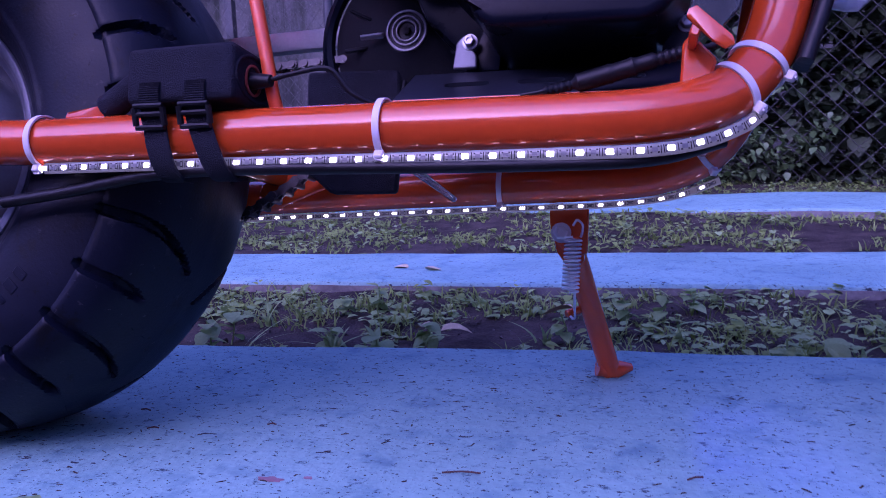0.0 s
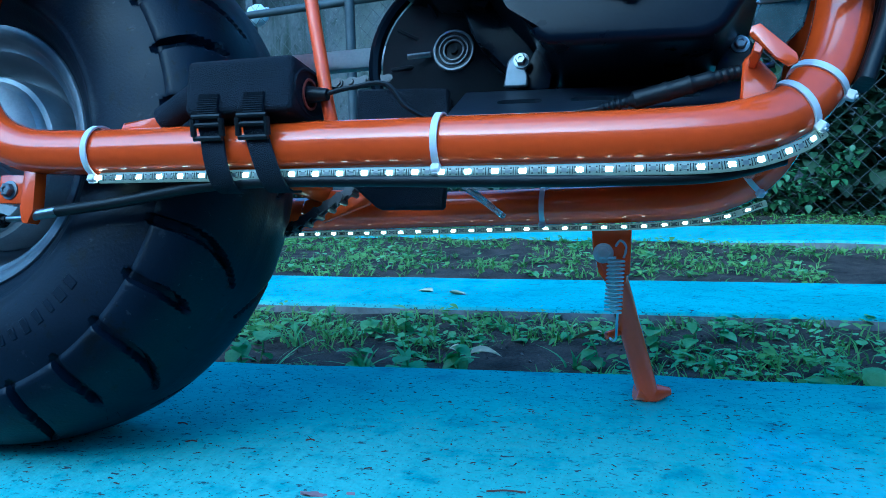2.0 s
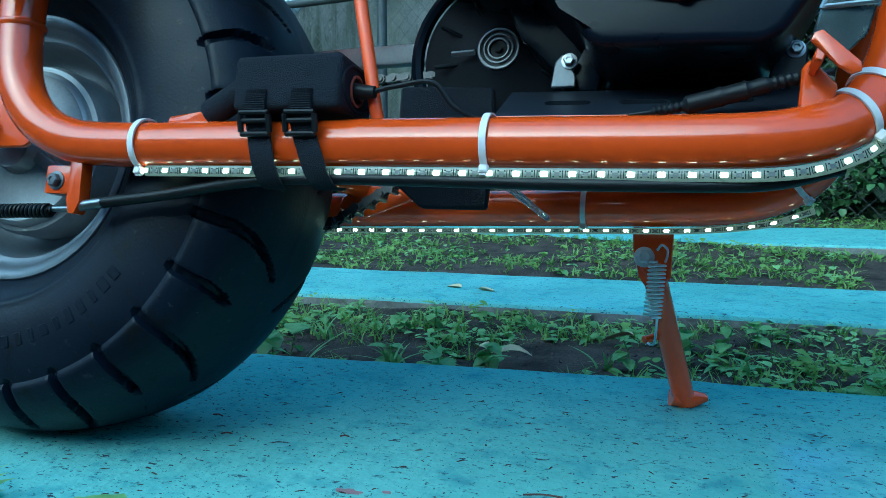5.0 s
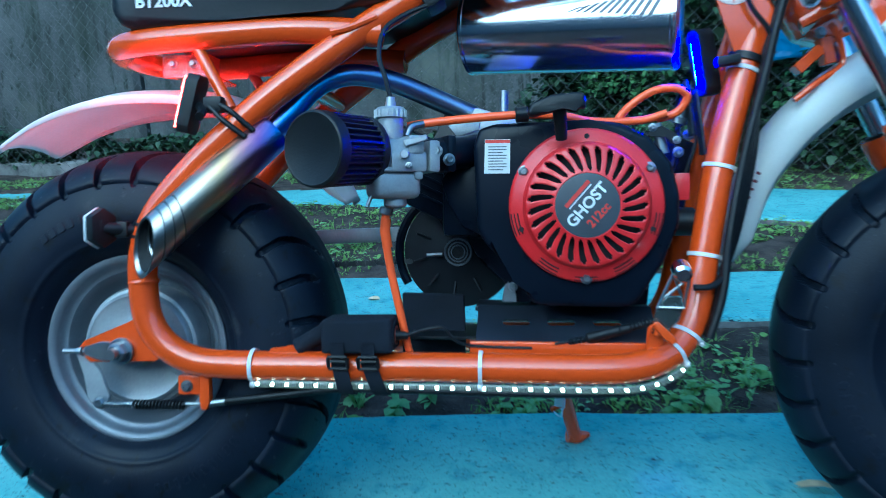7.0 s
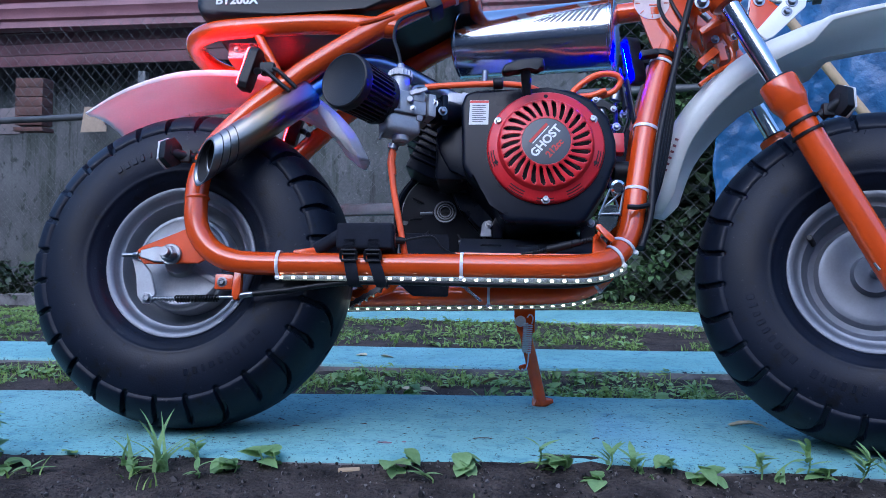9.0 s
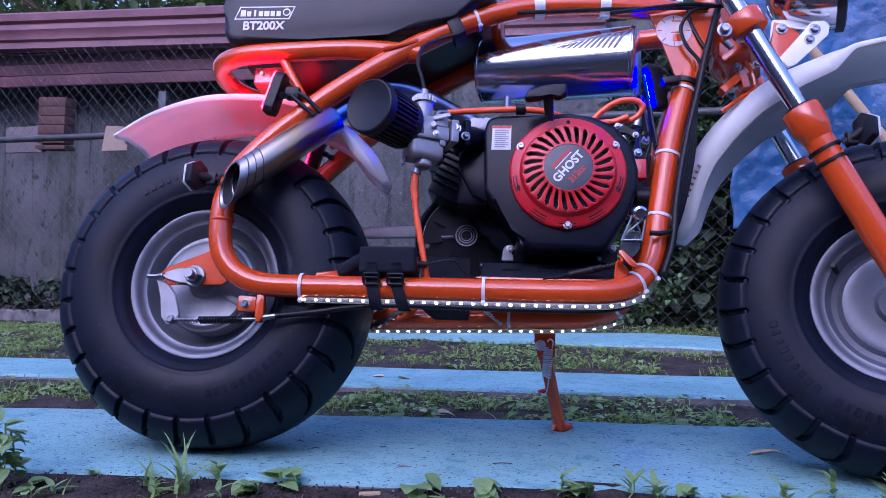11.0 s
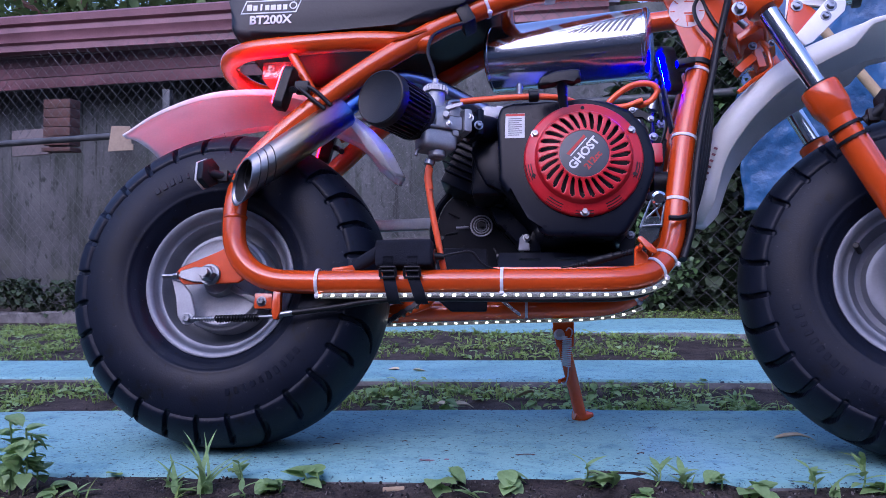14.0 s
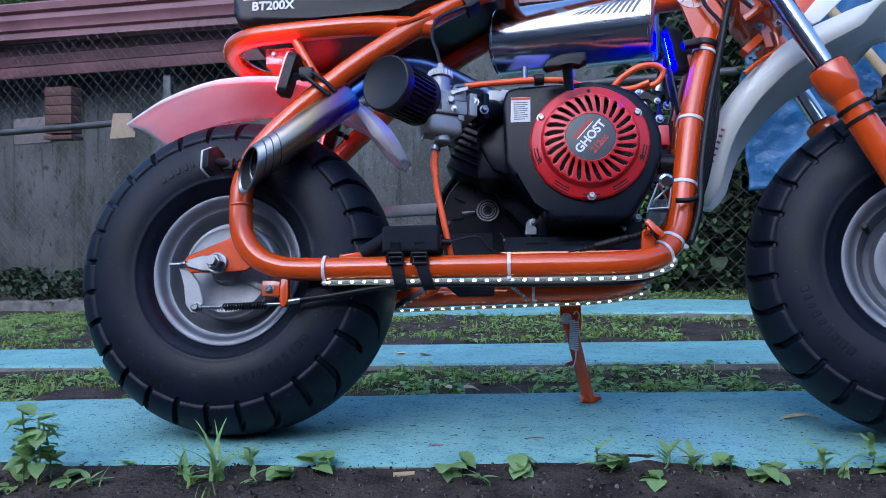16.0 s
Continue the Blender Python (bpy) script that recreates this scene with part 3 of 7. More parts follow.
def litter_leaf(x, y, z, ln_, yaw, seed, slim=0.5):
    v, f = [], []
    r = random.Random(seed)
    broad_leaf(v, f, (0, 0, 0), 0, 0.12 if slim < 0.4 else 0.05, ln_, ln_ * slim)
    v = [(a, b, c + 0.012 * math.sin(a * 60 + seed) * ln_ / 0.05 * 0.3 + 0.3 * abs(b)) for a, b, c in v]
    ob = part("fallen_leaf", (v, [], f), DRYLEAF)
    if not inside_strips(x, y):
        z = gz(x, y) + 0.018
    ob.location, ob.rotation_euler = (x, y, z), (r.uniform(-0.2, 0.2), 0, yaw)
    tagged(ob, "dry curled yellow fallen leaf on the ground", "leaf", "fallen leaves")


for i, (x, y, z, ln_, yaw) in enumerate(((0.30, 0.50, -0.02, 0.045, 0.3), (0.28, 0.51, -0.022, 0.04, 2.4), (0.47, 0.63, -0.015, 0.05, 3.0), (0.15, 0.93, -0.027, 0.05, 0.1), (0.11, 0.95, -0.027, 0.04, 2.9),
                                         (0.828, 0.134, 0.002, 0.064, -0.2), (0.98, 0.40, -0.01, 0.045, 1.2))):
    litter_leaf(x, y, z, ln_, yaw, i, 0.26 if z > 0 else 0.5)

bm = rod((0.276, -0.143, -0.010), (0.303, -0.139, -0.009), 0.0040, 12, bevel=0.0006)
tagged(part("cork", bm, TAN), "small brown cork-like stub lying on soil", "litter")


PAINT = ((0.318, -0.038, 0.011, 0.0035), (0.345, -0.031, 0.004, 0.0016))
TWIGS = ((0.440, -0.010, 0.028, 0.15), (0.168, 0.027, 0.010, 0.3), (0.133, 0.067, 0.011, -0.1), (0.268, 0.053, 0.008, 0.2), (0.61, 0.01, 0.012, 0.5))


def specks():
    """Dirt crumbs and bits of bark lying on the strip."""
    v, f = [], []
    for i in range(1500):
        x, y = rnd.uniform(-0.4, 1.3), rnd.uniform(-0.10, 0.27)
        ln_, w, a = 0.0005 + 0.0036 * rnd.random() ** 4, rnd.uniform(0.0003, 0.0009), rnd.gauss(0, 0.7)
        c, s = math.cos(a), math.sin(a)
        k = len(v)
        for dx, dy, dz in ((-1, -1, 0), (1, -1, 0), (1, 1, 0), (-1, 1, 0), (0, 0, 1)):
            v.append((x + dx * ln_ * c - dy * w * s, y + dx * ln_ * s + dy * w * c, 0.0006 + dz * w))
        f += [(k, k + 1, k + 4), (k + 1, k + 2, k + 4), (k + 2, k + 3, k + 4), (k + 3, k, k + 4)]
    tagged(part("crumbs", (v, [], f), SOIL, smooth=False), "dark crumbs of soil scattered on the painted strip", "dirt", kind="stuff")



specks()


def paint_spot(x, y, ln_, w, seed):
    """A thin dried drip of paint with a ragged outline."""
    r = random.Random(seed)
    n = 18
    b_ = bmesh.new()
    ring = []
    for k in range(n):
        a, q = 2 * math.pi * k / n, r.uniform(0.55, 1.1)
        ring.append((x + ln_ * q * math.cos(a), y + w * q * math.sin(a)))
    lo, hi = [b_.verts.new((px, py, -0.001)) for px, py in ring], [b_.verts.new((px, py, 0.0012)) for px, py in ring]
    b_.faces.new(hi)
    for k in range(n):
        b_.faces.new((lo[k], lo[(k + 1) % n], hi[(k + 1) % n], hi[k]))
    tagged(part("paint_drip", b_, REDPAINT, smooth=False), "small dried red paint drip on the strip", "paint drip", "paint drips")


for i, (x, y, ln_, w) in enumerate(PAINT):
    paint_spot(x, y, ln_, w, 40 + i)


def twig(x, y, ln_, yaw):
    d = Vector((math.cos(yaw), math.sin(yaw), 0))
    a = Vector((x, y, 0.0032))
    bm_ = tube(smooth_path([tuple(a), tuple(a + d * ln_ * 0.5 + Vector((0, 0.001, 0.0006))), tuple(a + d * ln_)], 4), 0.0007, 6)
    tagged(part("twig", bm_, WOOD), "thin dark twig lying on the painted strip", "twig", "twigs")


for x, y, ln_, yaw in TWIGS:
    twig(x, y, ln_, yaw)


# ---- behind: fence, wall, house, tarp, ivy ----
def fence():
    root = group_empty("chain_link_fence")
    a, b = Vector((-4.2, fence_y(-4.2), 0)), Vector((4.2, fence_y(4.2), 0))
    length = (b - a).length
    d = (b - a).normalized()
    nrm = Vector((-d.y, d.x, 0))
    z0, z1, pitch = -0.12, 1.55, 0.074

    def wire(v, f, p, q, r):
        t = (q - p).normalized()
        s = t.cross(nrm).normalized() * r
        o = nrm * r
        k = len(v)
        for c in (p, q):
            v.extend((tuple(c + s), tuple(c + o), tuple(c - s), tuple(c - o)))
        f.extend((k + i, k + (i + 1) % 4, k + 4 + (i + 1) % 4, k + 4 + i) for i in range(4))
    v, f = [], []
    n, h = int(length / pitch), z1 - z0
    for i in range(-int(h / pitch) - 1, n + 1):
        for sgn in (1, -1):
            s0, e0 = (i * pitch, i * pitch + h) if sgn == 1 else (i * pitch + h, i * pitch)
            p, q = a + d * s0 + Vector((0, 0, z0)), a + d * e0 + Vector((0, 0, z1))
            wire(v, f, p + nrm * 0.0015 * sgn, q + nrm * 0.0015 * sgn, 0.0013)
    part("mesh", (v, [], f), MESHWIRE, root, "grey diamond wire mesh")
    part("rail", rod(tuple(a + Vector((0, -0.03, 0.985))), tuple(b + Vector((0, -0.03, 0.985))), 0.02, 12), GALV, root, "grey steel rail")
    for s in (0.4, 3.4, 6.4):
        p = a + d * s + nrm * -0.05
        part("post", rod((p.x, p.y, -0.2), (p.x, p.y, 1.6), 0.024, 12), GALV, root)
    tagged(root, "galvanised chain-link fence with a steel rail", "fence")


fence()

# plain walls added out of view; they bound the sky light and reflections
for i, (sx_, x, y, rz) in enumerate(((15.0, 0, -4.2, 0), (9.5, -7.2, 0.4, 90), (9.5, 7.2, 0.4, 90))):
    tagged(part("wall_" + ("south", "west", "east")[i], box((sx_, 0.2, 2.8 if i == 0 else 3.2), pose(x, y, 1.2 if i == 0 else 1.4, 0, 0, rz), 0.01), UNSEENWALL), "plain pale grey wall added out of view to shape reflections", "wall", kind="structure")

bm = box((9.0, 0.2, 2.4), Matrix.Translation((-2.2, 5.2, 0.75)) @ Matrix.Rotation(radians(-13.5), 4, "Z"), 0.01)
tagged(part("wall_north", bm, WALLC), "stained grey concrete wall behind the fence", "wall", kind="structure")


def house():
    root = group_empty("house")
    root.matrix_basis = Matrix.Translation((-2.9, 4.75, 0)) @ Matrix.Rotation(radians(-6.5), 4, "Z")
    for i, (z, h, dy) in enumerate(((1.650, 0.088, 0.13), (1.738, 0.088, 0.118), (1.826, 0.088, 0.126), (1.914, 0.088, 0.11))):
        part("siding_board", box((7.0, 0.03, h - 0.004), Matrix.Translation((0.4, dy, z + h / 2)) @ Matrix.Rotation(radians(6), 4, "X"), 0.004), SIDING, root)
    prof = [(0.0, 1.985), (-0.085, 1.985), (-0.10, 1.992), (-0.10, 2.005), (-0.085, 2.008), (-0.085, 2.045), (-0.115, 2.06), (-0.12, 2.10), (-0.145, 2.13), (-0.145, 2.165), (-0.11, 2.17), (-0.11, 2.185), (-0.15, 2.20), (-0.16, 2.25), (-0.13, 2.27), (0.0, 2.26)]
    b = bmesh.new()
    ends = [[b.verts.new((x, y, z)) for y, z in prof] for x in (-3.1, 3.9)]
    for i in range(len(prof) - 1):
        b.faces.new((ends[0][i], ends[0][i + 1], ends[1][i + 1], ends[1][i]))
    b.faces.new(ends[0])
    b.faces.new(ends[1][::-1])
    bmesh.ops.transform(b, matrix=Matrix.Translation((0, 0, -0.098)) @ Matrix.Rotation(radians(0.8), 4, "Y"), verts=b.verts)
    part("gutter", b, GUTTER, root, "dark red metal gutter")
    part("roof", box((7.2, 2.5, 0.05), Matrix.Translation((0.4, 1.15, 2.20)) @ Matrix.Rotation(radians(3), 4, "X"), 0.01), SIDING, root)
    part("wall", box((6.9, 0.14, 2.2), Matrix.Translation((0.4, 0.62, 0.9)), 0.01), WALLC, root)
    part("post", box((0.062, 0.05, 1.72), Matrix.Translation((0.63, -0.12, 0.66)), 0.004), GALV, root, "grey steel post")
    tagged(root, "low house with dark red siding and gutter", "house")


house()


def fence_kerb():
    b = bmesh.new()
    rows = []
    for x in np.arange(-4.6, 0.36, 0.06):
        y, z = fence_y(x) + 0.05, gz(x, fence_y(x)) + 0.095 + 0.008 * noise.noise((x * 5, 1, 2))
        d = 0.006 * noise.noise((x * 9, 4, 2))
        rows.append([b.verts.new(p) for p in ((x, y - 0.05 + d, z - 0.22), (x, y - 0.05 + d, z - 0.012), (x, y - 0.038, z), (x, y + 0.06, z), (x, y + 0.07, z - 0.22))])
    for p, q in zip(rows, rows[1:]):
        for k in range(4):
            b.faces.new((p[k], q[k], q[k + 1], p[k + 1]))
    tagged(part("kerb", b, CONCRETE), "low grey concrete kerb under the fence", "kerb", kind="structure")


fence_kerb()


def meter_box():
    root = group_empty("wall_box")
    root.matrix_basis = Matrix.Translation((-2.73, 3.9, 1.165)) @ Matrix.Rotation(radians(-9), 4, "Z") @ Matrix.Rotation(radians(1.5), 4, "Y") @ Matrix.Diagonal((0.90, 1, 0.93, 1))
    for k in range(5):
        part("board", box((0.24, 0.1, 0.064), Matrix.Translation((0, 0, 0.145 - k * 0.068)), 0.003), WOOD, root)
    part("base", box((0.26, 0.11, 0.03), Matrix.Translation((0, 0, -0.19)), 0.004), WOOD, root)
    tagged(root, "brown slatted wooden box hanging behind the fence", "box")
    bm2 = box((0.34, 0.03, 0.18), Matrix.Translation((-3.02, 4.0, 1.06)) @ Matrix.Rotation(radians(-13.5), 4, "Z"), 0.004)
    tagged(part("board", bm2, mat("pale_board", (0.15, 0.125, 0.12), 0.8)), "pale weathered board behind the fence", "board")


meter_box()


def tarp():
    """A hung sheet with folds and sharp creases; its near edge hangs unevenly."""
    nx, nz = 150, 90
    v = []
    for z in np.linspace(0.46, 1.75, nz):
        x0 = 1.37 + 0.05 * noise.noise((z * 5, 3, 1))
        for x in np.linspace(x0, 4.4, nx):
            fold = 0.05 * noise.noise((x * 3, z * 2, 0)) + 0.045 * abs(noise.noise((x * 6 + z * 2.5, z * 4, 2))) + 0.022 * abs(noise.noise((x * 15 - z * 6, z * 11, 5))) + 0.010 * abs(noise.noise((x * 32, z * 29, 8)))
            v.append((x, fence_y(x) - 0.12 - fold, z + 0.04 * noise.noise((x * 4, 1, 1)) * (1 if z < 0.6 or z > 1.6 else 0)))
    f = [(j * nx + i, j * nx + i + 1, (j + 1) * nx + i + 1, (j + 1) * nx + i) for j in range(nz - 1) for i in range(nx - 1)]
    ob = part("tarp", (v, [], f), TARP)
    md = ob.modifiers.new("thickness", "SOLIDIFY")
    md.thickness = 0.003
    tagged(ob, "creased blue plastic tarp hung over the fence", "tarp")


tarp()

bm = rod((2.16, 2.00, 0.37), (1.53, 2.02, 1.185), 0.019, 12, bevel=0.002)
tagged(part("wooden_pole", bm, TAN), "tan wooden pole leaning before the tarp", "pole")


def ivy(name, label, count, place, size, material, cat="ivy"):
    v, f = [], []
    for i in range(count):
        p = place()
        s = rnd.uniform(*size)
        broad_leaf(v, f, p, rnd.uniform(0, 6.28), rnd.uniform(-1.2, 1.0), s, s * 0.85)
    tagged(part(name, (v, [], f), material), label, cat, kind="stuff")


def ivy_place():
    while True:
        x = rnd.uniform(-3.4, 3.0)
        lim = np.interp(x, [-3.4, -1.6, 0.2, 0.7, 1.0, 1.35, 1.6, 3.0], [0.10, 0.06, 0.12, 0.62, 1.2, 1.25, 0.85, 0.5])
        z = rnd.uniform(-0.1, lim * 1.25)
        if z < lim + 0.25 * noise.noise((x * 4, z * 4, 0)) and noise.noise((x * 5, z * 5, 8)) > -0.25:
            return (x, fence_y(x) + rnd.uniform(0.0, 0.2), z)


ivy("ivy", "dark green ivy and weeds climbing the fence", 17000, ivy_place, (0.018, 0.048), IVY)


def hedge_place():
    x = rnd.uniform(0.55, 2.6)
    lim = np.interp(x, [0.55, 0.8, 1.0, 1.6, 2.6], [0.5, 1.0, 1.35, 1.3, 0.7])
    return (x, fence_y(x) + rnd.uniform(0.10, 0.20) + (0.3 if x > 1.4 else 0.0), rnd.uniform(-0.15, lim))


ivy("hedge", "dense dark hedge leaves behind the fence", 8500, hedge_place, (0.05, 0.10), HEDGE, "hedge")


def sprig_place():
    while True:
        x, z = rnd.uniform(0.7, 1.55), rnd.uniform(-0.05, 1.0)
        if noise.noise((x * 4 + 3, z * 4, 5)) > 0.12:
            return (x, fence_y(x) + (rnd.uniform(-0.05, 0.06) if x < 1.34 else rnd.uniform(-0.28, -0.16)), z)


ivy("creeper", "fresh green creeper leaves on the fence mesh", 1500, sprig_place, (0.016, 0.036), IVYFRESH, "creeper")

# cardboard on the fence and a jug behind it
yb = fence_y(-1.95) - 0.07
tagged(part("cardboard", slab_outline([(-2.03, 0.885), (-1.87, 0.89), (-1.872, 0.925), (-1.885, 0.93), (-1.89, 1.03), (-2.005, 1.035)], yb - 0.004, yb + 0.004, 0.001, 1), CARD), "torn tan cardboard piece hung on the fence", "cardboard")
bm = lathe([(0.0, 0.0), (0.050, 0.0), (0.056, 0.008), (0.056, 0.045), (0.045, 0.072), (0.020, 0.088), (0.016, 0.092), (0.016, 0.104), (0.0, 0.105)], 24, Matrix.Translation((-1.60, fence_y(-1.6) + 0.10, 1.0)) @ Matrix.Rotation(radians(70), 4, "Y"))
tagged(part("plastic_jug", bm, JUG), "small white plastic jug lying on the fence rail", "jug")


def tree(x, y, h, seed):
    root = group_empty("tree")
    root.location = (x, y, 0)
    r = random.Random(seed)
    trunk = smooth_path([(0, 0, -0.2), (0.05, 0.02, h * 0.3), (-0.05, 0, h * 0.6), (0.02, 0.05, h * 0.8)], 6)
    bm_ = tube(trunk, 0.1, 10, radii=[0.16 - 0.12 * i / (len(trunk) - 1) for i in range(len(trunk))])
    for k in range(7):
        a, z = r.uniform(0, 6.28), h * r.uniform(0.4, 0.75)
        tube(smooth_path([(0, 0, z), (0.6 * math.cos(a), 0.6 * math.sin(a), z + 0.4), (1.3 * math.cos(a), 1.3 * math.sin(a), z + 0.6)], 4), 0.04, 6, bm_)
    part("trunk", bm_, WOOD, root)
    v, f = [], []
    for c in range(140):
        a, rr, z = r.uniform(0, 6.28), 1.9 * math.sqrt(r.random()), h * r.uniform(0.36, 1.05)
        for k in range(34):
            s = r.uniform(0.09, 0.17)
            broad_leaf(v, f, (rr * math.cos(a) + r.gauss(0, 0.2), rr * math.sin(a) + r.gauss(0, 0.2), z + r.gauss(0, 0.18)), r.uniform(0, 6.28), r.uniform(-1.2, 0.6), s, s * 0.6)
    part("crown", (v, [], f), TREELEAF, root)
    tagged(root, "leafy green tree behind the house", "tree", "trees behind the house")


for x, y, h in ((-7.4, 9.4, 4.8), (-4.1, 9.8, 5.0), (-1.6, 9.6, 4.8), (-5.2, 8.2, 4.4), (-2.9, 8.6, 4.2), (-0.4, 8.0, 4.0), (2.2, 7.4, 4.3), (4.6, 6.6, 4.4)):
    tree(x, y, h, int(h * 100 + x))


# ---- the motorbike: x forward, y away to its left, z up, from the rear tyre's foot ----
bike = group_empty("motorbike")
bike.matrix_basis = Matrix.Translation((0, 0, 0.002)) @ Matrix.Rotation(radians(-13.0), 4, "X")
tagged(bike, "orange fat-tyred minibike with glowing light strips, leaning on its kickstand", "motorbike")
FACE = Matrix.Rotation(radians(90), 4, "X")


def mirror(pts):
    return [(x, -y, z) for x, y, z in pts]


def far_side(pts):
    """The far tube: a little wider and lower where it runs level, as the frame is slightly twisted."""
    return [(x, -y + 0.010 * min(1.0, -y / 0.108), z + (-0.0115 + 0.03 * (x - 0.21)) * max(0.0, min(1.0, (0.55 - z) / 0.2))) for x, y, z in pts]


def bolt(p, r, parent, material=ZINC, h=0.006, axis=(0, -1, 0), name="bolt"):
    """A hexagon head on a washer, standing on p."""
    p, a = Vector(p), Vector(axis).normalized()
    r *= 0.82
    b = lathe([(0, 0), (r * 1.4, 0), (r * 1.4, 0.0012), (r * 0.9, 0.0014)], 20, along(p, p + a))
    lathe([(r * 1.0, 0.0012), (r * 1.0, h * 0.85), (r * 0.8, h), (r * 0.45, h), (r * 0.4, h - 0.0012), (0, h - 0.0012)], 6, along(p, p + a), b)
    return part(name, b, material, parent)


# frame tubes
TR = 0.0165
MAIN = [(0.742, -0.030, 0.690), (0.655, -0.048, 0.690), (0.57, -0.058, 0.690), (0.493, -0.065, 0.685), (0.44, -0.070, 0.674), (0.398, -0.074, 0.659), (0.338, -0.080, 0.629), (0.265, -0.090, 0.581),
        (0.198, -0.097, 0.533), (0.149, -0.101, 0.492), (0.104, -0.105, 0.450), (0.062, -0.107, 0.402), (0.044, -0.108, 0.358), (0.042, -0.108, 0.313), (0.048, -0.108, 0.277),
        (0.068, -0.108, 0.249), (0.100, -0.108, 0.233), (0.145, -0.108, 0.2285), (0.25, -0.108, 0.2285), (0.36, -0.108, 0.229), (0.47, -0.108, 0.229), (0.555, -0.108, 0.2295), (0.595, -0.104, 0.233),
        (0.627, -0.093, 0.245), (0.647, -0.081, 0.268), (0.659, -0.073, 0.300), (0.669, -0.065, 0.360), (0.687, -0.056, 0.460), (0.711, -0.046, 0.552), (0.733, -0.036, 0.625), (0.750, -0.028, 0.680)]
MAINP = smooth_path(MAIN, 7)
part("frame_tube", tube(MAINP, TR, 24), ORANGE, bike)
part("frame_tube", tube(smooth_path(far_side(MAIN), 7), TR, 24), ORANGE, bike)
RAIL = [(0.315, -0.083, 0.597), (0.21, -0.090, 0.602), (0.07, -0.090, 0.596), (0.022, -0.080, 0.594), (-0.010, -0.050, 0.594), (-0.021, 0.0, 0.594)]
RAIL = RAIL + mirror(RAIL[:-1])[::-1]
part("seat_rail", tube(smooth_path(RAIL, 8), 0.0155, 20), ORANGE, bike)
part("seat_stay", rod((0.10, -0.088, 0.592), (0.145, -0.098, 0.515), 0.007, 12), ORANGE, bike)
part("seat_stay", rod((0.10, 0.088, 0.592), (0.145, 0.098, 0.515), 0.007, 12), ORANGE, bike)
for x, z in ((0.25, 0.235), (0.625, 0.252)):
    part("cross_tube", rod((x, -0.095, z), (x, 0.095, z), 0.011, 14), ORANGE, bike)
part("cross_tube", rod((0.43, -0.07, 0.665), (0.43, 0.07, 0.665), 0.011, 14), ORANGE, bike)
part("cross_tube", rod((0.22, -0.095, 0.545), (0.22, 0.095, 0.545), 0.011, 14), ORANGE, bike)
part("head_tube", rod((0.805, 0, 0.60), (0.762, 0, 0.735), 0.024, 24, bevel=0.002), ORANGE, bike)
# weld beads
b = bmesh.new()
for p, q in (((0.0425, -0.108, 0.320), (0.0422, -0.108, 0.324)),):
    lathe([(TR, -0.001), (TR + 0.0013, 0.0012), (TR + 0.0013, 0.0026), (TR, 0.0045)], 28, along(p, q), b)
part("weld_bead", b, ORANGE, bike)
part("weld_bead", tube(smooth_path([(0.262, -0.104, 0.595), (0.285, -0.104, 0.600), (0.312, -0.098, 0.612)], 6), 0.004, 8), ORANGE, bike)


def path_at(x=None, z=None, pts=MAINP):
    """Point and direction on the main tube where it passes x or z."""
    best, k = 9, 0
    for i, p in enumerate(pts[:-1]):
        e = abs(p.x - x) + abs(p.z - z) if x is not None and z is not None else abs(p.x - x) if x is not None else abs(p.z - z)
        if e < best:
            best, k = e, i
    return pts[k], (pts[k + 1] - pts[k - 1]).normalized()


def tie(p, d, r, head, tail=0.0, parent=bike):
    """A nylon zip tie round a tube at p along d; head: the direction of its lock."""
    p, d, head = Vector(p), Vector(d).normalized(), Vector(head)
    b = lathe([(r, -0.0022), (r + 0.0014, -0.0022), (r + 0.0014, 0.0022), (r, 0.0022)], 32, along(p, p + d), closed=True)
    head = (head - d * head.dot(d)).normalized()
    c = p + head * (r + 0.003)
    m = Matrix.Translation(c) @ head.to_track_quat("Z", "Y").to_matrix().to_4x4()
    box((0.0062, 0.0062, 0.006), m, 0.001, 1, b)
    if tail:
        box((0.004, 0.0014, tail), Matrix.Translation(c + head * tail / 2) @ head.to_track_quat("Z", "Y").to_matrix().to_4x4(), 0, 1, b)
    return part("zip_tie", b, TIE, parent, "white nylon zip tie")


for x, z, hd in ((0.178, 0.229, (0.2, -0.3, -1)), (0.417, 0.229, (0.1, -0.5, -1)), (0.632, 0.246, (0.3, -0.6, -1)), (0.646, 0.262, (1, -0.3, -0.5)),
                 (0.667, 0.352, (1, -0.2, -0.5)), (0.685, 0.452, (1, -0.2, -0.2)), (0.709, 0.548, (1, -0.3, 0.1)), (0.395, 0.659, (0.5, -0.6, -0.8))):
    p, d = path_at(x, z)
    tie(p, d, TR if not (x == 0.178 or x == 0.417) else TR + 0.0012, hd, 0.004)
for x, z in ((0.455, 0.229), (0.628, 0.246)):
    p, d = path_at(x, z)
    tie(far_side([(p.x, p.y, p.z)])[0], (d.x, -d.y, d.z), TR, (0, -0.4, -1), 0.003)

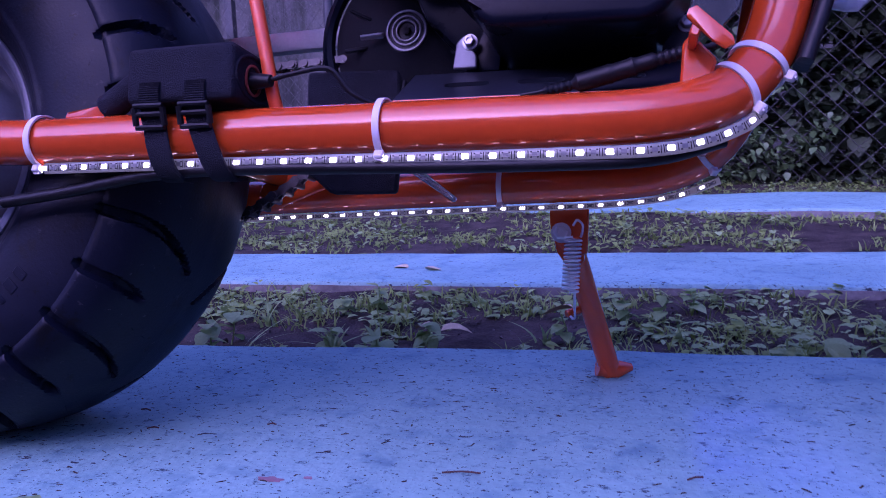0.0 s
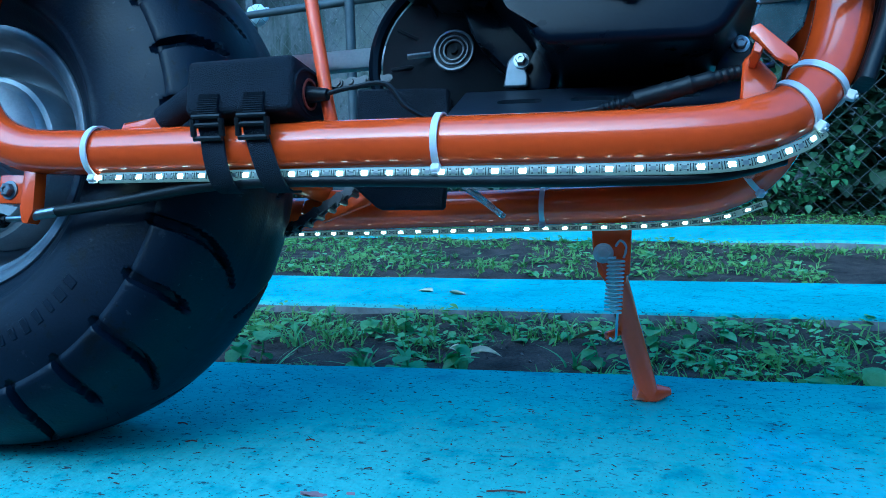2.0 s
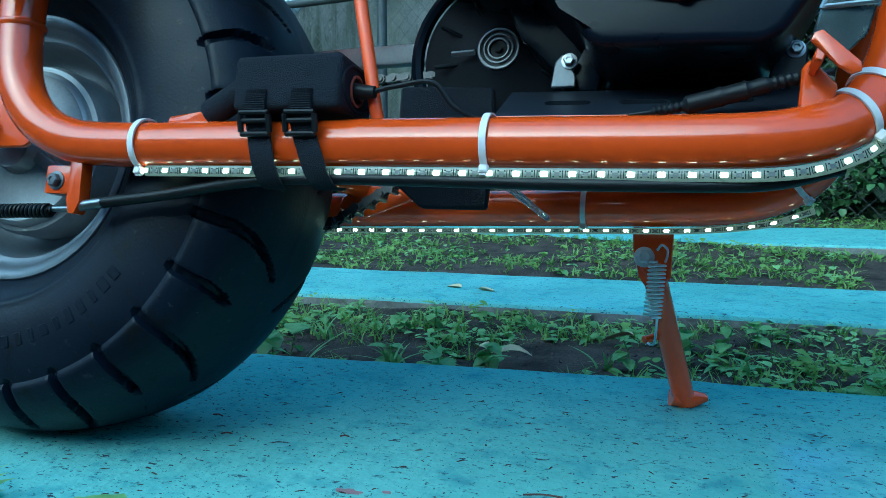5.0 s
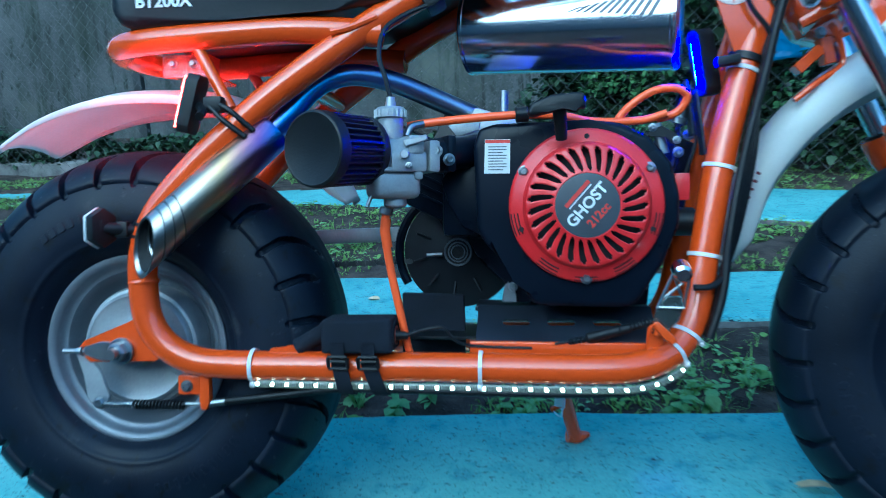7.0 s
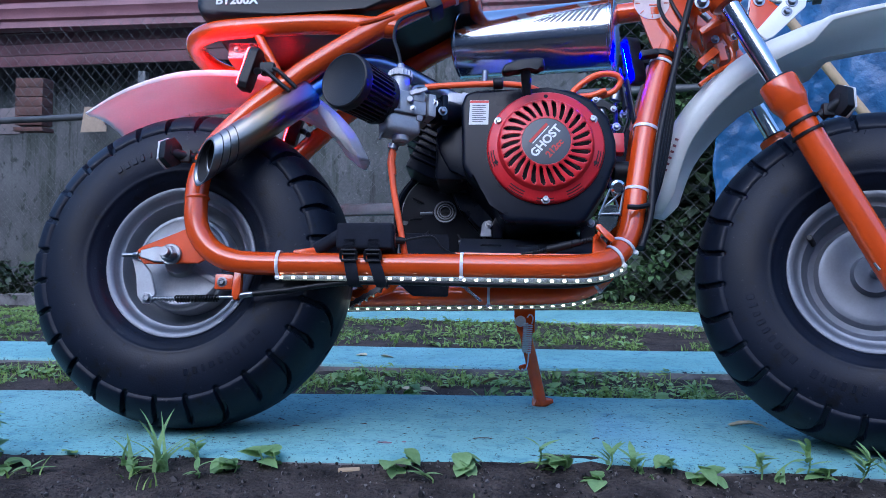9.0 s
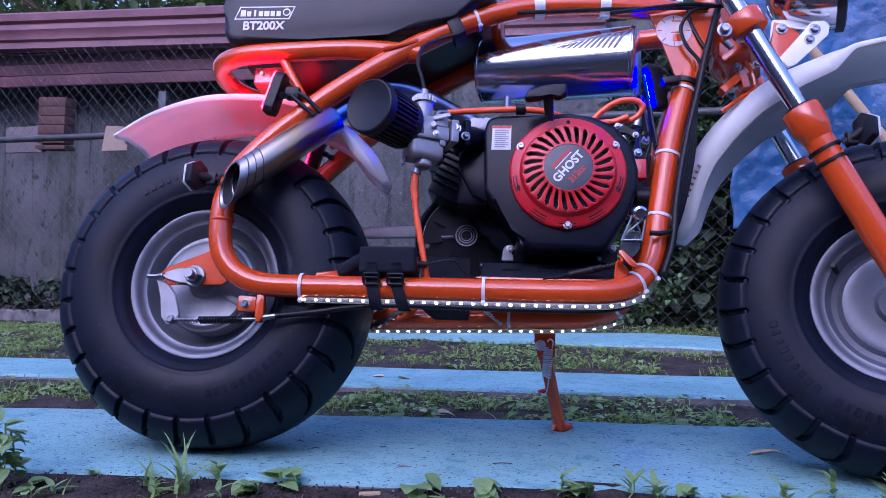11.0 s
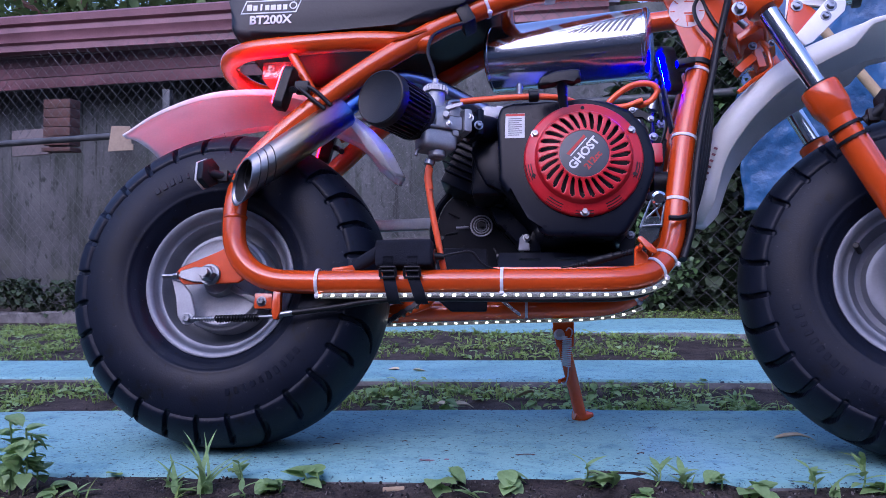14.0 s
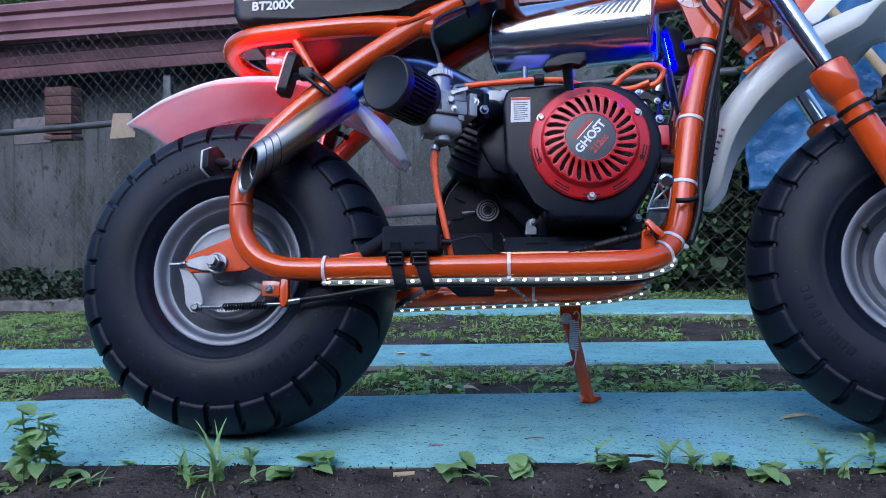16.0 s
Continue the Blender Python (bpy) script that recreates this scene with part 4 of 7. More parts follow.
# gusset at the head with a round badge
part("gusset", slab_outline([(0.655, 0.692), (0.672, 0.652), (0.684, 0.617), (0.698, 0.575), (0.706, 0.556), (0.724, 0.556), (0.737, 0.598), (0.752, 0.640), (0.770, 0.675), (0.770, 0.698)], -0.056, -0.051, 0.0015, 1), ORANGE, bike)
b = lathe([(0.0, 0.0), (0.026, 0.0), (0.026, 0.0008), (0.0, 0.0008)], 40, Matrix.Translation((0.698, -0.0562, 0.648)) @ FACE)
part("badge", b, mat("faded_white_print", (0.72, 0.56, 0.52), 0.5, 0, 0.15, 40), bike, "round faded white badge")
b = box((0.012, 0.001, 0.012), Matrix.Translation((0.702, -0.0572, 0.636)), 0.0004, 1)
box((0.016, 0.001, 0.0025), Matrix.Translation((0.702, -0.0572, 0.645)), 0.0004, 1, b)
box((0.014, 0.001, 0.0018), Matrix.Translation((0.702, -0.0572, 0.664)), 0.0004, 1, b)
for a in range(0, 360, 45):
    box((0.007, 0.001, 0.0014), Matrix.Translation((0.698 + 0.021 * math.cos(radians(a)), -0.0572, 0.648 + 0.021 * math.sin(radians(a)))) @ Matrix.Rotation(-radians(a), 4, "Y"), 0, 1, b)
part("badge_mark", b, ORANGE, bike)


# wheels
def tyre_mesh(R=0.2360, N=28):
    """A fat tyre: raised tread blocks over a smooth wall, parted by wide grooves that run square over the shoulder and sweep back towards the crown; every other one is short."""
    half = [(0.0, R), (0.03, R - 0.0022), (0.055, R - 0.010), (0.072, R - 0.023), (0.082, R - 0.042), (0.0875, R - 0.064), (0.088, R - 0.084), (0.084, R - 0.101), (0.076, R - 0.114), (0.067, R - 0.122), (0.061, 0.1065), (0.057, 0.101)]
    fine = [(q.x, q.y) for q in smooth_path([(a, c, 0) for a, c in half], 9)]
    sect = [(-a, c) for a, c in fine[::-1]] + fine[1:]
    seg = N * 30
    sl = [0.0]
    for p, q in zip(sect, sect[1:]):
        sl.append(sl[-1] + math.hypot(q[0] - p[0], q[1] - p[1]))
    mid = sl[-1] / 2
    nn = []
    for i in range(len(sect)):
        p, q = sect[max(0, i - 1)], sect[min(len(sect) - 1, i + 1)]
        d = Vector((q[0] - p[0], q[1] - p[1])).normalized()
        nn.append((-d.y, d.x))

    def step(x):
        x = max(0.0, min(1.0, x))
        return x * x * (3 - 2 * x)
    v, f = [], []
    for k in range(seg):
        a = 2 * math.pi * k / seg
        for i, (y, r) in enumerate(sect):
            s = sl[i] - mid
            u = abs(s)
            lift = 0.0034 * step((0.0965 - u) / 0.0028) + 0.0013 * math.exp(-((u - 0.162) / 0.003) ** 2)
            if 0.004 < u < 0.102:
                bend = 0.95 * (max(0.0, 0.080 - u) / 0.080) ** 2
                at = a * N / (2 * math.pi) + (0.5 if s > 0 else 0.0) + bend
                ph = at % 1.0
                n_ = int(at + 0.5) % N
                end = 0.006 if n_ % 2 else 0.040
                dist = min(ph, 1 - ph) * 2 * math.pi * r / N
                wd = (0.0030 + 0.0018 * step((u - 0.02) / 0.05)) * step((u - end) / 0.012) * step((0.102 - u) / 0.004)
                if dist < wd:
                    lift -= 0.0085 * step((wd - dist) / 0.0017) * step((0.108 - u) / 0.022)
            nr = nn[i]
            v.append(((r + lift * nr[1]) * math.cos(a), y + lift * nr[0], (r + lift * nr[1]) * math.sin(a)))
    w_ = len(sect)
    for k in range(seg):
        for i in range(w_ - 1):
            f.append((k * w_ + i, k * w_ + i + 1, ((k + 1) % seg) * w_ + i + 1, ((k + 1) % seg) * w_ + i))
    return v, [], f


TYRE = tyre_mesh()


def turned(profile, seg=64):
    """Profile of (radius, y) turned about the axle; y towards the viewer is negative."""
    return lathe([(r, -y) for r, y in profile], seg, FACE)


def wheel(name, m, front):
    root = group_empty(name, bike)
    root.matrix_basis = m
    tyre = part("tyre", TYRE, RUBBER, root, "black fat rubber tyre with slashed tread")
    tyre.scale = (1.0, 1.03, 1.0)
    tyre.rotation_euler = (0, radians(-4 if front else 3), 0)
    rw = random.Random(21 if front else 20)
    v, f = [], []
    for k in range(90):
        a, w_, ln_ = rw.uniform(0, 6.28), rw.choice((-1, 1)) * rw.uniform(0.02, 0.088), rw.uniform(0.004, 0.009)
        r1 = float(np.interp(abs(w_), [0.0, 0.03, 0.055, 0.072, 0.082, 0.09], [0.2390, 0.2370, 0.2290, 0.2160, 0.198, 0.178]))
        p, d = Vector((r1 * math.cos(a), w_ * 1.03, r1 * math.sin(a))), Vector((math.cos(a) + rw.gauss(0, 0.25), rw.gauss(0, 0.3) + 6 * w_, math.sin(a) + rw.gauss(0, 0.25))).normalized()
        t = Vector((-math.sin(a), 0, math.cos(a))) * 0.0004
        y_ = Vector((0, 0.0004, 0))
        k0 = len(v)
        v.extend(tuple(q) for q in (p - d * 0.002 + t, p - d * 0.002 + y_, p - d * 0.002 - t, p + d * ln_))
        f.extend(((k0, k0 + 1, k0 + 3), (k0 + 1, k0 + 2, k0 + 3), (k0 + 2, k0, k0 + 3)))
    tagged(part("rubber_whiskers", (v, [], f), RUBBER, tyre, "thin moulding whiskers"), kind="stuff")
    rim = [(0.104, -0.058), (0.1118, -0.062), (0.1132, -0.0665), (0.1118, -0.0693), (0.1085, -0.0695), (0.1040, -0.0675), (0.1020, -0.0645), (0.1000, -0.0590), (0.0965, -0.0565), (0.0935, -0.0560), (0.0915, -0.0530), (0.0890, -0.0400), (0.084, -0.029)]
    if front:
        rim += [(0.076, -0.026), (0.070, -0.034), (0.062, -0.036), (0.045, -0.030), (0.030, -0.030), (0.026, -0.045), (0.0, -0.045)]
    else:
        rim += [(0.080, -0.026), (0.076, -0.024), (0.06, -0.024), (0.0, -0.024)]
    part("rim", turned(rim), SILVER, root, "silver painted steel rim")
    part("rim", turned([(r, -y) for r, y in rim]), SILVER, root)
    return root


rear = wheel("rear_wheel", pose(0.010, 0, 0.2376), False)
STEER = -17.5
front = wheel("front_wheel", Matrix.Translation((1.003, -0.010, 0.2376)) @ Matrix.Rotation(radians(STEER), 4, "Z"), True)
v0 = Vector((-0.074, -0.035, 0.048))
part("valve_stem", rod(v0, v0 + Vector((-0.006, -0.032, 0.003)), 0.0042, 12, bevel=0.001), PLASTIC, front, "black rubber valve stem")
part("axle_nut", rod((0, -0.125, 0), (0, -0.10, 0), 0.011, 6, bevel=0.002), ZINC, front)
part("axle", rod((0, -0.12, 0), (0, 0.12, 0), 0.007, 12), ZINC, front)
# moulded characters on the tyre walls, as plain raised bars
rb = random.Random(3)


def letter_block(m, r):
    """A plain raised bar for one unreadable moulded character."""
    b_ = box((r.uniform(0.009, 0.0125), 0.0016, r.uniform(0.004, 0.0085)), m, 0.0006, 1)
    return b_


for root, a0, n in ((rear, -78, 10), (rear, 100, 7), (front, 192, 9), (front, 238, 6)):
    for k in range(n):
        a = radians(a0 + k * 4.4)
        r_ = 0.164
        m = Matrix.Rotation(-a, 4, "Y") @ Matrix.Translation((r_, -0.0912, 0)) @ Matrix.Rotation(radians(8), 4, "Z")
        part("moulded_bar", letter_block(m, rb), RUBBER, root)

# rear hub, brake and axle plate
part("brake_drum", turned([(0.074, -0.022), (0.0735, -0.050), (0.071, -0.056), (0.067, -0.0575), (0.0655, -0.062), (0.063, -0.064), (0.060, -0.0625), (0.04, -0.063), (0.024, -0.066), (0.020, -0.078), (0.0, -0.078)], 64), CAST, rear, "cast alloy brake drum cover")
part("brake_rib", box((0.075, 0.008, 0.010), pose(0.040, -0.066, -0.020, 0, 28, 0), 0.003), CAST, rear)
part("axle_nut", rod((0, -0.118, 0.003), (0, -0.100, 0.003), 0.0115, 6, bevel=0.002), ZINC, rear)
part("axle_washer", rod((0, -0.106, 0.003), (0, -0.101, 0.003), 0.0155, 24, bevel=0.001), ZINC, rear)
part("axle", rod((0, -0.128, 0.003), (0, 0.12, 0.003), 0.0065, 12), ZINC, rear)
part("axle_plate", slab_outline([(-0.044, 0.243), (-0.036, 0.252), (0.018, 0.274), (0.036, 0.284), (0.052, 0.262), (0.062, 0.236), (0.050, 0.229), (-0.030, 0.227), (-0.036, 0.236)], -0.101, -0.096, 0.001, 1), ORANGE, bike)
part("axle_plate", slab_outline([(-0.044, 0.243), (-0.036, 0.252), (0.018, 0.274), (0.036, 0.284), (0.052, 0.262), (0.062, 0.236), (0.050, 0.229), (-0.030, 0.227), (-0.036, 0.236)], 0.096, 0.101, 0.001, 1), ORANGE, bike)
part("chain_adjuster", rod((-0.062, -0.100, 0.2395), (-0.010, -0.100, 0.2405), 0.003, 10), ZINC, bike)
bolt((-0.038, -0.100, 0.240), 0.005, bike, axis=(-1, 0, 0), h=0.008, name="adjuster_nut")
part("adjuster_tab", slab_outline([(-0.034, 0.246), (-0.012, 0.252), (0.014, 0.250), (0.020, 0.240), (0.012, 0.229), (-0.014, 0.230), (-0.034, 0.236)], -0.1055, -0.1015, 0.001, 1), ZINC, bike, "zinc-plated adjuster tab")
sp = [Vector((-0.012 + 0.032 * k / 96, -0.0975 - 0.0036 * math.cos(k * 2 * math.pi / 12), 0.1776 + 0.0036 * math.sin(k * 2 * math.pi / 12))) for k in range(97)]
part("return_spring", tube(sp, 0.0007, 6), ZINC, bike, "thin zinc return spring")
b = slab_outline([(-0.052, 0.236), (-0.034, 0.232), (-0.020, 0.215), (-0.010, 0.186), (-0.014, 0.173), (-0.028, 0.170), (-0.038, 0.182), (-0.040, 0.210)], -0.094, -0.089, 0.0015, 1)
part("brake_arm", b, CAST, bike)
bolt((-0.021, -0.094, 0.179), 0.0075, bike, h=0.008)
b = rod((-0.018, -0.097, 0.1775), (0.110, -0.102, 0.1815), 0.0024, 10)
part("brake_rod", b, ZINC, bike)
sp = [Vector((0.022 + 0.062 * k / 180, -0.0975 - 0.0045 * math.cos(k * 2 * math.pi / 12) - 0.004 * k / 180, 0.178 + 0.0015 * k / 180 + 0.0045 * math.sin(k * 2 * math.pi / 12))) for k in range(181)]
part("brake_spring", tube(sp, 0.0013, 6), PLASTIC, bike, "black coil spring")
part("brake_spring_core", rod((0.022, -0.0975, 0.178), (0.086, -0.101, 0.180), 0.0034, 10), PLASTIC, bike)
b = slab_outline([(0.107, 0.224), (0.118, 0.224), (0.119, 0.186), (0.115, 0.176), (0.109, 0.176), (0.106, 0.186)], -0.112, -0.100, 0.003, 2)
part("cable_bracket", b, ORANGE, bike)
part("cable_ferrule", rod((0.112, -0.106, 0.1825), (0.136, -0.106, 0.186), 0.0042, 12, bevel=0.0008), ZINC, bike)
part("brake_cable", tube(smooth_path([(0.134, -0.106, 0.1858), (0.19, -0.106, 0.193), (0.25, -0.109, 0.202), (0.30, -0.113, 0.2045), (0.37, -0.114, 0.2045), (0.45, -0.114, 0.2035), (0.52, -0.113, 0.2035), (0.585, -0.108, 0.206), (0.625, -0.095, 0.218)], 6), 0.0042, 10), PLASTIC, bike, "black brake cable under the tube")
b = box((0.026, 0.016, 0.022), Matrix.Translation((0.091, -0.096, 0.203)), 0.002)
part("bracket_block", b, ORANGE, bike)
bolt((0.089, -0.104, 0.202), 0.0062, bike, DARKSTEEL)
b = slab_outline([(0.188, 0.2415), (0.226, 0.2415), (0.237, 0.256), (0.231, 0.259), (0.218, 0.2495), (0.190, 0.2485)], -0.112, -0.102, 0.002, 2)
part("weld_tab", b, ORANGE, bike)

# kickstand on the far side
ks = group_empty("kickstand", bike)
kb, kf = Vector((0.512, 0.142, 0.186)), Vector((0.546, 0.231, 0.056))
part("leg", tube([kb, kb.lerp(kf, 0.3), kb.lerp(kf, 0.7), kf], 0.0105, 18), ORANGE, ks)
part("top_plate", slab_outline([(0.497, 0.210), (0.532, 0.210), (0.531, 0.166), (0.521, 0.162), (0.508, 0.170), (0.499, 0.184)], 0.124, 0.130, 0.001, 1), ORANGE, ks)
part("lug", slab_outline([(0.497, 0.196), (0.505, 0.201), (0.518, 0.199), (0.526, 0.187), (0.528, 0.160), (0.516, 0.150), (0.503, 0.168)], 0.132, 0.138, 0.002, 2), ORANGE, ks)
bolt((0.508, 0.124, 0.184), 0.0078, ks, LITZINC, h=0.008)
part("foot", tube([kf + Vector((-0.012, -0.006, 0.005)), kf + Vector((0.006, 0.0, 0.002)), kf + Vector((0.020, 0.006, 0.0045))], 0.008, 14, radii=[0.0105, 0.0095, 0.004]), ORANGE, ks)
sa, sb = Vector((0.5200, 0.112, 0.179)), Vector((0.5175, 0.114, 0.132))
ax = (sb - sa).normalized()
sx = ax.cross(Vector((1, 0, 0))).normalized()
sy = ax.cross(sx)
coil = [sa.lerp(sb, k / 168) + 0.0068 * (math.cos(k * 2 * math.pi / 12) * sx + math.sin(k * 2 * math.pi / 12) * sy) for k in range(169)]
part("spring", tube(coil, 0.00105, 6), LITZINC, ks, "zinc coil spring")
part("spring_hook", tube(smooth_path([tuple(sa + Vector((0.006, 0, 0))), (0.5275, 0.112, 0.184), (0.5275, 0.112, 0.190), (0.523, 0.113, 0.194), (0.519, 0.118, 0.190)], 5), 0.0011, 6), LITZINC, ks)
part("spring_hook", tube(smooth_path([tuple(sb + Vector((0.004, 0, 0))), (0.5205, 0.125, 0.118), (0.5185, 0.150, 0.110), (0.515, 0.168, 0.108), (0.512, 0.174, 0.110)], 5), 0.0011, 6), LITZINC, ks)
part("spring_peg", rod((0.526, 0.19, 0.119), (0.508, 0.176, 0.112), 0.0038, 12, bevel=0.0008), ORANGE, ks)


# light strips
def led_strip(pts, tall):
    path = smooth_path(pts, 10)
    root = group_empty("light_strip", bike)
    root["label"] = "clear gel light strip with lit chips"
    b = bmesh.new()
    rows = []
    for p, (t, s, u) in zip(path, frames_along(path)):
        o = Vector((0, 0, 1)).cross(t).normalized() * -1
        w = t.cross(o).normalized()
        if w.z < 0:
            w = -w
        o = w.cross(t).normalized()
        if o.y > 0:
            o = -o
        rows.append([b.verts.new(p + o * a + w * c) for a, c in ((0, -0.0037 * tall), (0.0016, -0.0037 * tall), (0.0024, -0.0025 * tall), (0.0024, 0.0025 * tall), (0.0016, 0.0037 * tall), (0, 0.0037 * tall))])
    for p, q in zip(rows, rows[1:]):
        for k in range(6):
            b.faces.new((p[k], p[(k + 1) % 6], q[(k + 1) % 6], q[k]))
    b.faces.new(rows[0])
    b.faces.new(rows[-1][::-1])
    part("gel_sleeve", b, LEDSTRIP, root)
    me = pad = trace = None
    nxt = 0.0
    run = 0.0
    for i, p in enumerate(path[1:], 1):
        seg = (p - path[i - 1]).length
        while nxt <= run + seg:
            q = path[i - 1].lerp(p, (nxt - run) / seg)
            t = (p - path[i - 1]).normalized()
            if me is None:
                chip = part("led_chip", box((0.0046, 0.0018, 0.0034 * tall), None, 0.0008, 2), LED, root)
                me = chip.data
            else:
                chip = new("led_chip", me)
                chip.parent = root
            chip.matrix_basis = Matrix.Translation(q + Vector((0, -0.0018, 0))) @ Matrix.Rotation(math.atan2(t.y, t.x), 4, "Z") @ Matrix.Rotation(-math.asin(t.z), 4, "Y")
            if pad is None:
                pad = part("solder_pad", box((0.0032, 0.0004, 0.0026), None, 0, 1), PADGREY, root)
                padme = pad.data
            else:
                pad = new("solder_pad", padme)
                pad.parent = root
            pad.matrix_basis = chip.matrix_basis @ Matrix.Translation((0.0078, -0.0006, 0))
            if trace is None:
                b = bmesh.new()
                for x, z in ((-0.0040, 0.0), (0.0040, 0.0), (0.0112, 0.0)):
                    box((0.0005, 0.0003, 0.0046 * tall), Matrix.Translation((x, 0, z)), 0, 1, b)
                for x in (-0.0028, 0.0058, 0.0098):
                    for z in (-0.0016, 0.0016):
                        box((0.0010, 0.0003, 0.0008), Matrix.Translation((x, 0, z * tall)), 0, 1, b)
                trace = part("printed_trace", b, DARK, root)
                traceme = trace.data
            else:
                trace = new("printed_trace", traceme)
                trace.parent = root
            trace.matrix_basis = chip.matrix_basis @ Matrix.Translation((0, -0.0007, 0))
            nxt += 0.0168
        run += seg
    return root


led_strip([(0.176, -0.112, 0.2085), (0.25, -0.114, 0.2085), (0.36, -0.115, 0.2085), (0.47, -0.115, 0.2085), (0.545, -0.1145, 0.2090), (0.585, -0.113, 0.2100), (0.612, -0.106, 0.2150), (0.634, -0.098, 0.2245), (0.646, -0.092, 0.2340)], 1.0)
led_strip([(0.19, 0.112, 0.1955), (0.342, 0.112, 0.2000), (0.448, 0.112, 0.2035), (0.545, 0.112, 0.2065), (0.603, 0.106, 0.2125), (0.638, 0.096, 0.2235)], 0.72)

# seat
sb_ = [(0.004, 0.668), (0.008, 0.625), (0.018, 0.610), (0.04, 0.606), (0.144, 0.6125), (0.265, 0.619), (0.322, 0.629), (0.366, 0.650), (0.412, 0.678), (0.43, 0.70), (0.42, 0.735), (0.33, 0.745), (0.20, 0.735), (0.06, 0.745), (0.006, 0.74)]
seat = part("seat", slab_outline(sb_, -0.105, 0.105, 0.014, 4), VINYL, bike, "black vinyl seat with white print")
tx = Matrix.Translation((0.072, -0.1062, 0.6345)) @ FACE
lettering("print", "BT200X", 0.0195, tx, TEXTWHITE, seat, bold=0.0006)
b = slab_outline([(0.024, 0.646), (0.112, 0.646), (0.120, 0.668), (0.032, 0.668)], -0.1058, -0.1054, 0, 1)
part("logo_frame", b, TEXTWHITE, seat)
b = slab_outline([(0.0265, 0.648), (0.1105, 0.648), (0.1175, 0.666), (0.0335, 0.666)], -0.1062, -0.1058, 0, 1)
part("logo_field", b, VINYL, seat)
b = bmesh.new()
for k, (w_, h_) in enumerate(((0.008, 0.0105), (0.0065, 0.0085), (0.003, 0.0105), (0.0065, 0.0085), (0.008, 0.0085), (0.0065, 0.0085), (0.0065, 0.0085))):
    box((w_, 0.0004, h_), Matrix.Translation((0.038 + k * 0.0094, -0.1064, 0.655 + (h_ - 0.008) / 2)), 0, 1, b)
lathe([(0.0045, 0), (0.0062, 0), (0.0062, 0.0004), (0.0045, 0.0004)], 20, Matrix.Translation((0.107, -0.1063, 0.6575)) @ FACE, b, closed=True)
part("logo_mark", b, TEXTWHITE, seat)


# fenders
def fender(path, width, skirt, parent, name, thick=0.0028, label="", material=WHITE):
    """A swept mudguard: an arched channel along the path; width and skirt vary along it."""
    p = smooth_path(path, 8)
    n = len(p)
    bm_ = bmesh.new()
    rows = []
    for i, q in enumerate(p):
        t = (p[min(i + 1, n - 1)] - p[max(i - 1, 0)]).normalized()
        side = t.cross(Vector((0, 0, 1)))
        side = side.normalized()
        up = side.cross(t).normalized()
        k = i / (n - 1)
        w_ = float(np.interp(k, [a for a, _ in width], [c for _, c in width]))
        s_ = float(np.interp(k, [a for a, _ in skirt], [c for _, c in skirt]))
        prof = [(-1, -s_), (-0.97, -s_ * 0.35), (-0.85, -0.004), (-0.55, 0.004), (-0.2, 0.008), (0.2, 0.008), (0.55, 0.004), (0.85, -0.004), (0.97, -s_ * 0.35), (1, -s_)]
        rows.append([bm_.verts.new(q + side * a * w_ + up * c) for a, c in prof])
    for a, c in zip(rows, rows[1:]):
        for k in range(len(a) - 1):
            bm_.faces.new((a[k], a[k + 1], c[k + 1], c[k]))
    ob = part(name, bm_, material, parent, label)
    md = ob.modifiers.new("thickness", "SOLIDIFY")
    md.thickness = thick
    return ob


fender([(-0.176, 0.012, 0.480), (-0.11, 0.008, 0.517), (-0.03, 0.004, 0.540), (0.05, 0.0, 0.543), (0.12, 0.0, 0.533), (0.19, 0, 0.500), (0.235, 0, 0.458), (0.262, 0, 0.41)],
       [(0, 0.062), (0.3, 0.075), (0.7, 0.07), (0.9, 0.052), (1, 0.026)], [(0, 0.006), (0.3, 0.016), (0.72, 0.015), (0.86, 0.023), (0.95, 0.015), (1, 0.004)], bike, "rear_fender", label="white plastic rear mudguard")
part("fender_bracket", box((0.05, 0.10, 0.004), Matrix.Translation((0.07, 0, 0.566)), 0.001, 1), ORANGE, bike)
part("fender_bracket", box((0.004, 0.08, 0.035), Matrix.Translation((0.075, 0, 0.582)), 0.001, 1), ORANGE, bike)
cs, sn = math.cos(radians(STEER)), math.sin(radians(STEER))


def steer(x, y, z):
    """A place given from the steering head, turned with the fork."""
    return (0.81 + x * cs - y * sn, x * sn + y * cs, z)


ff = fender([steer(-0.106, 0, 0.338), steer(-0.098, 0, 0.39), steer(-0.080, 0, 0.448), steer(-0.049, 0, 0.497), steer(-0.010, 0, 0.535), steer(0.016, 0, 0.554), steer(0.056, 0, 0.575), steer(0.093, 0, 0.587), steer(0.13, 0, 0.597), steer(0.17, 0, 0.602), steer(0.24, 0, 0.604), steer(0.34, 0, 0.595)],
            [(0, 0.016), (0.03, 0.030), (0.07, 0.037), (0.2, 0.050), (0.5, 0.064), (1, 0.075)], [(0, 0.014), (0.05, 0.031), (0.25, 0.041), (0.5, 0.043), (0.70, 0.036), (0.78, 0.014), (1, 0.008)], bike, "front_fender", label="white plastic front mudguard with small print", material=WHITESOLID)
b = bmesh.new()
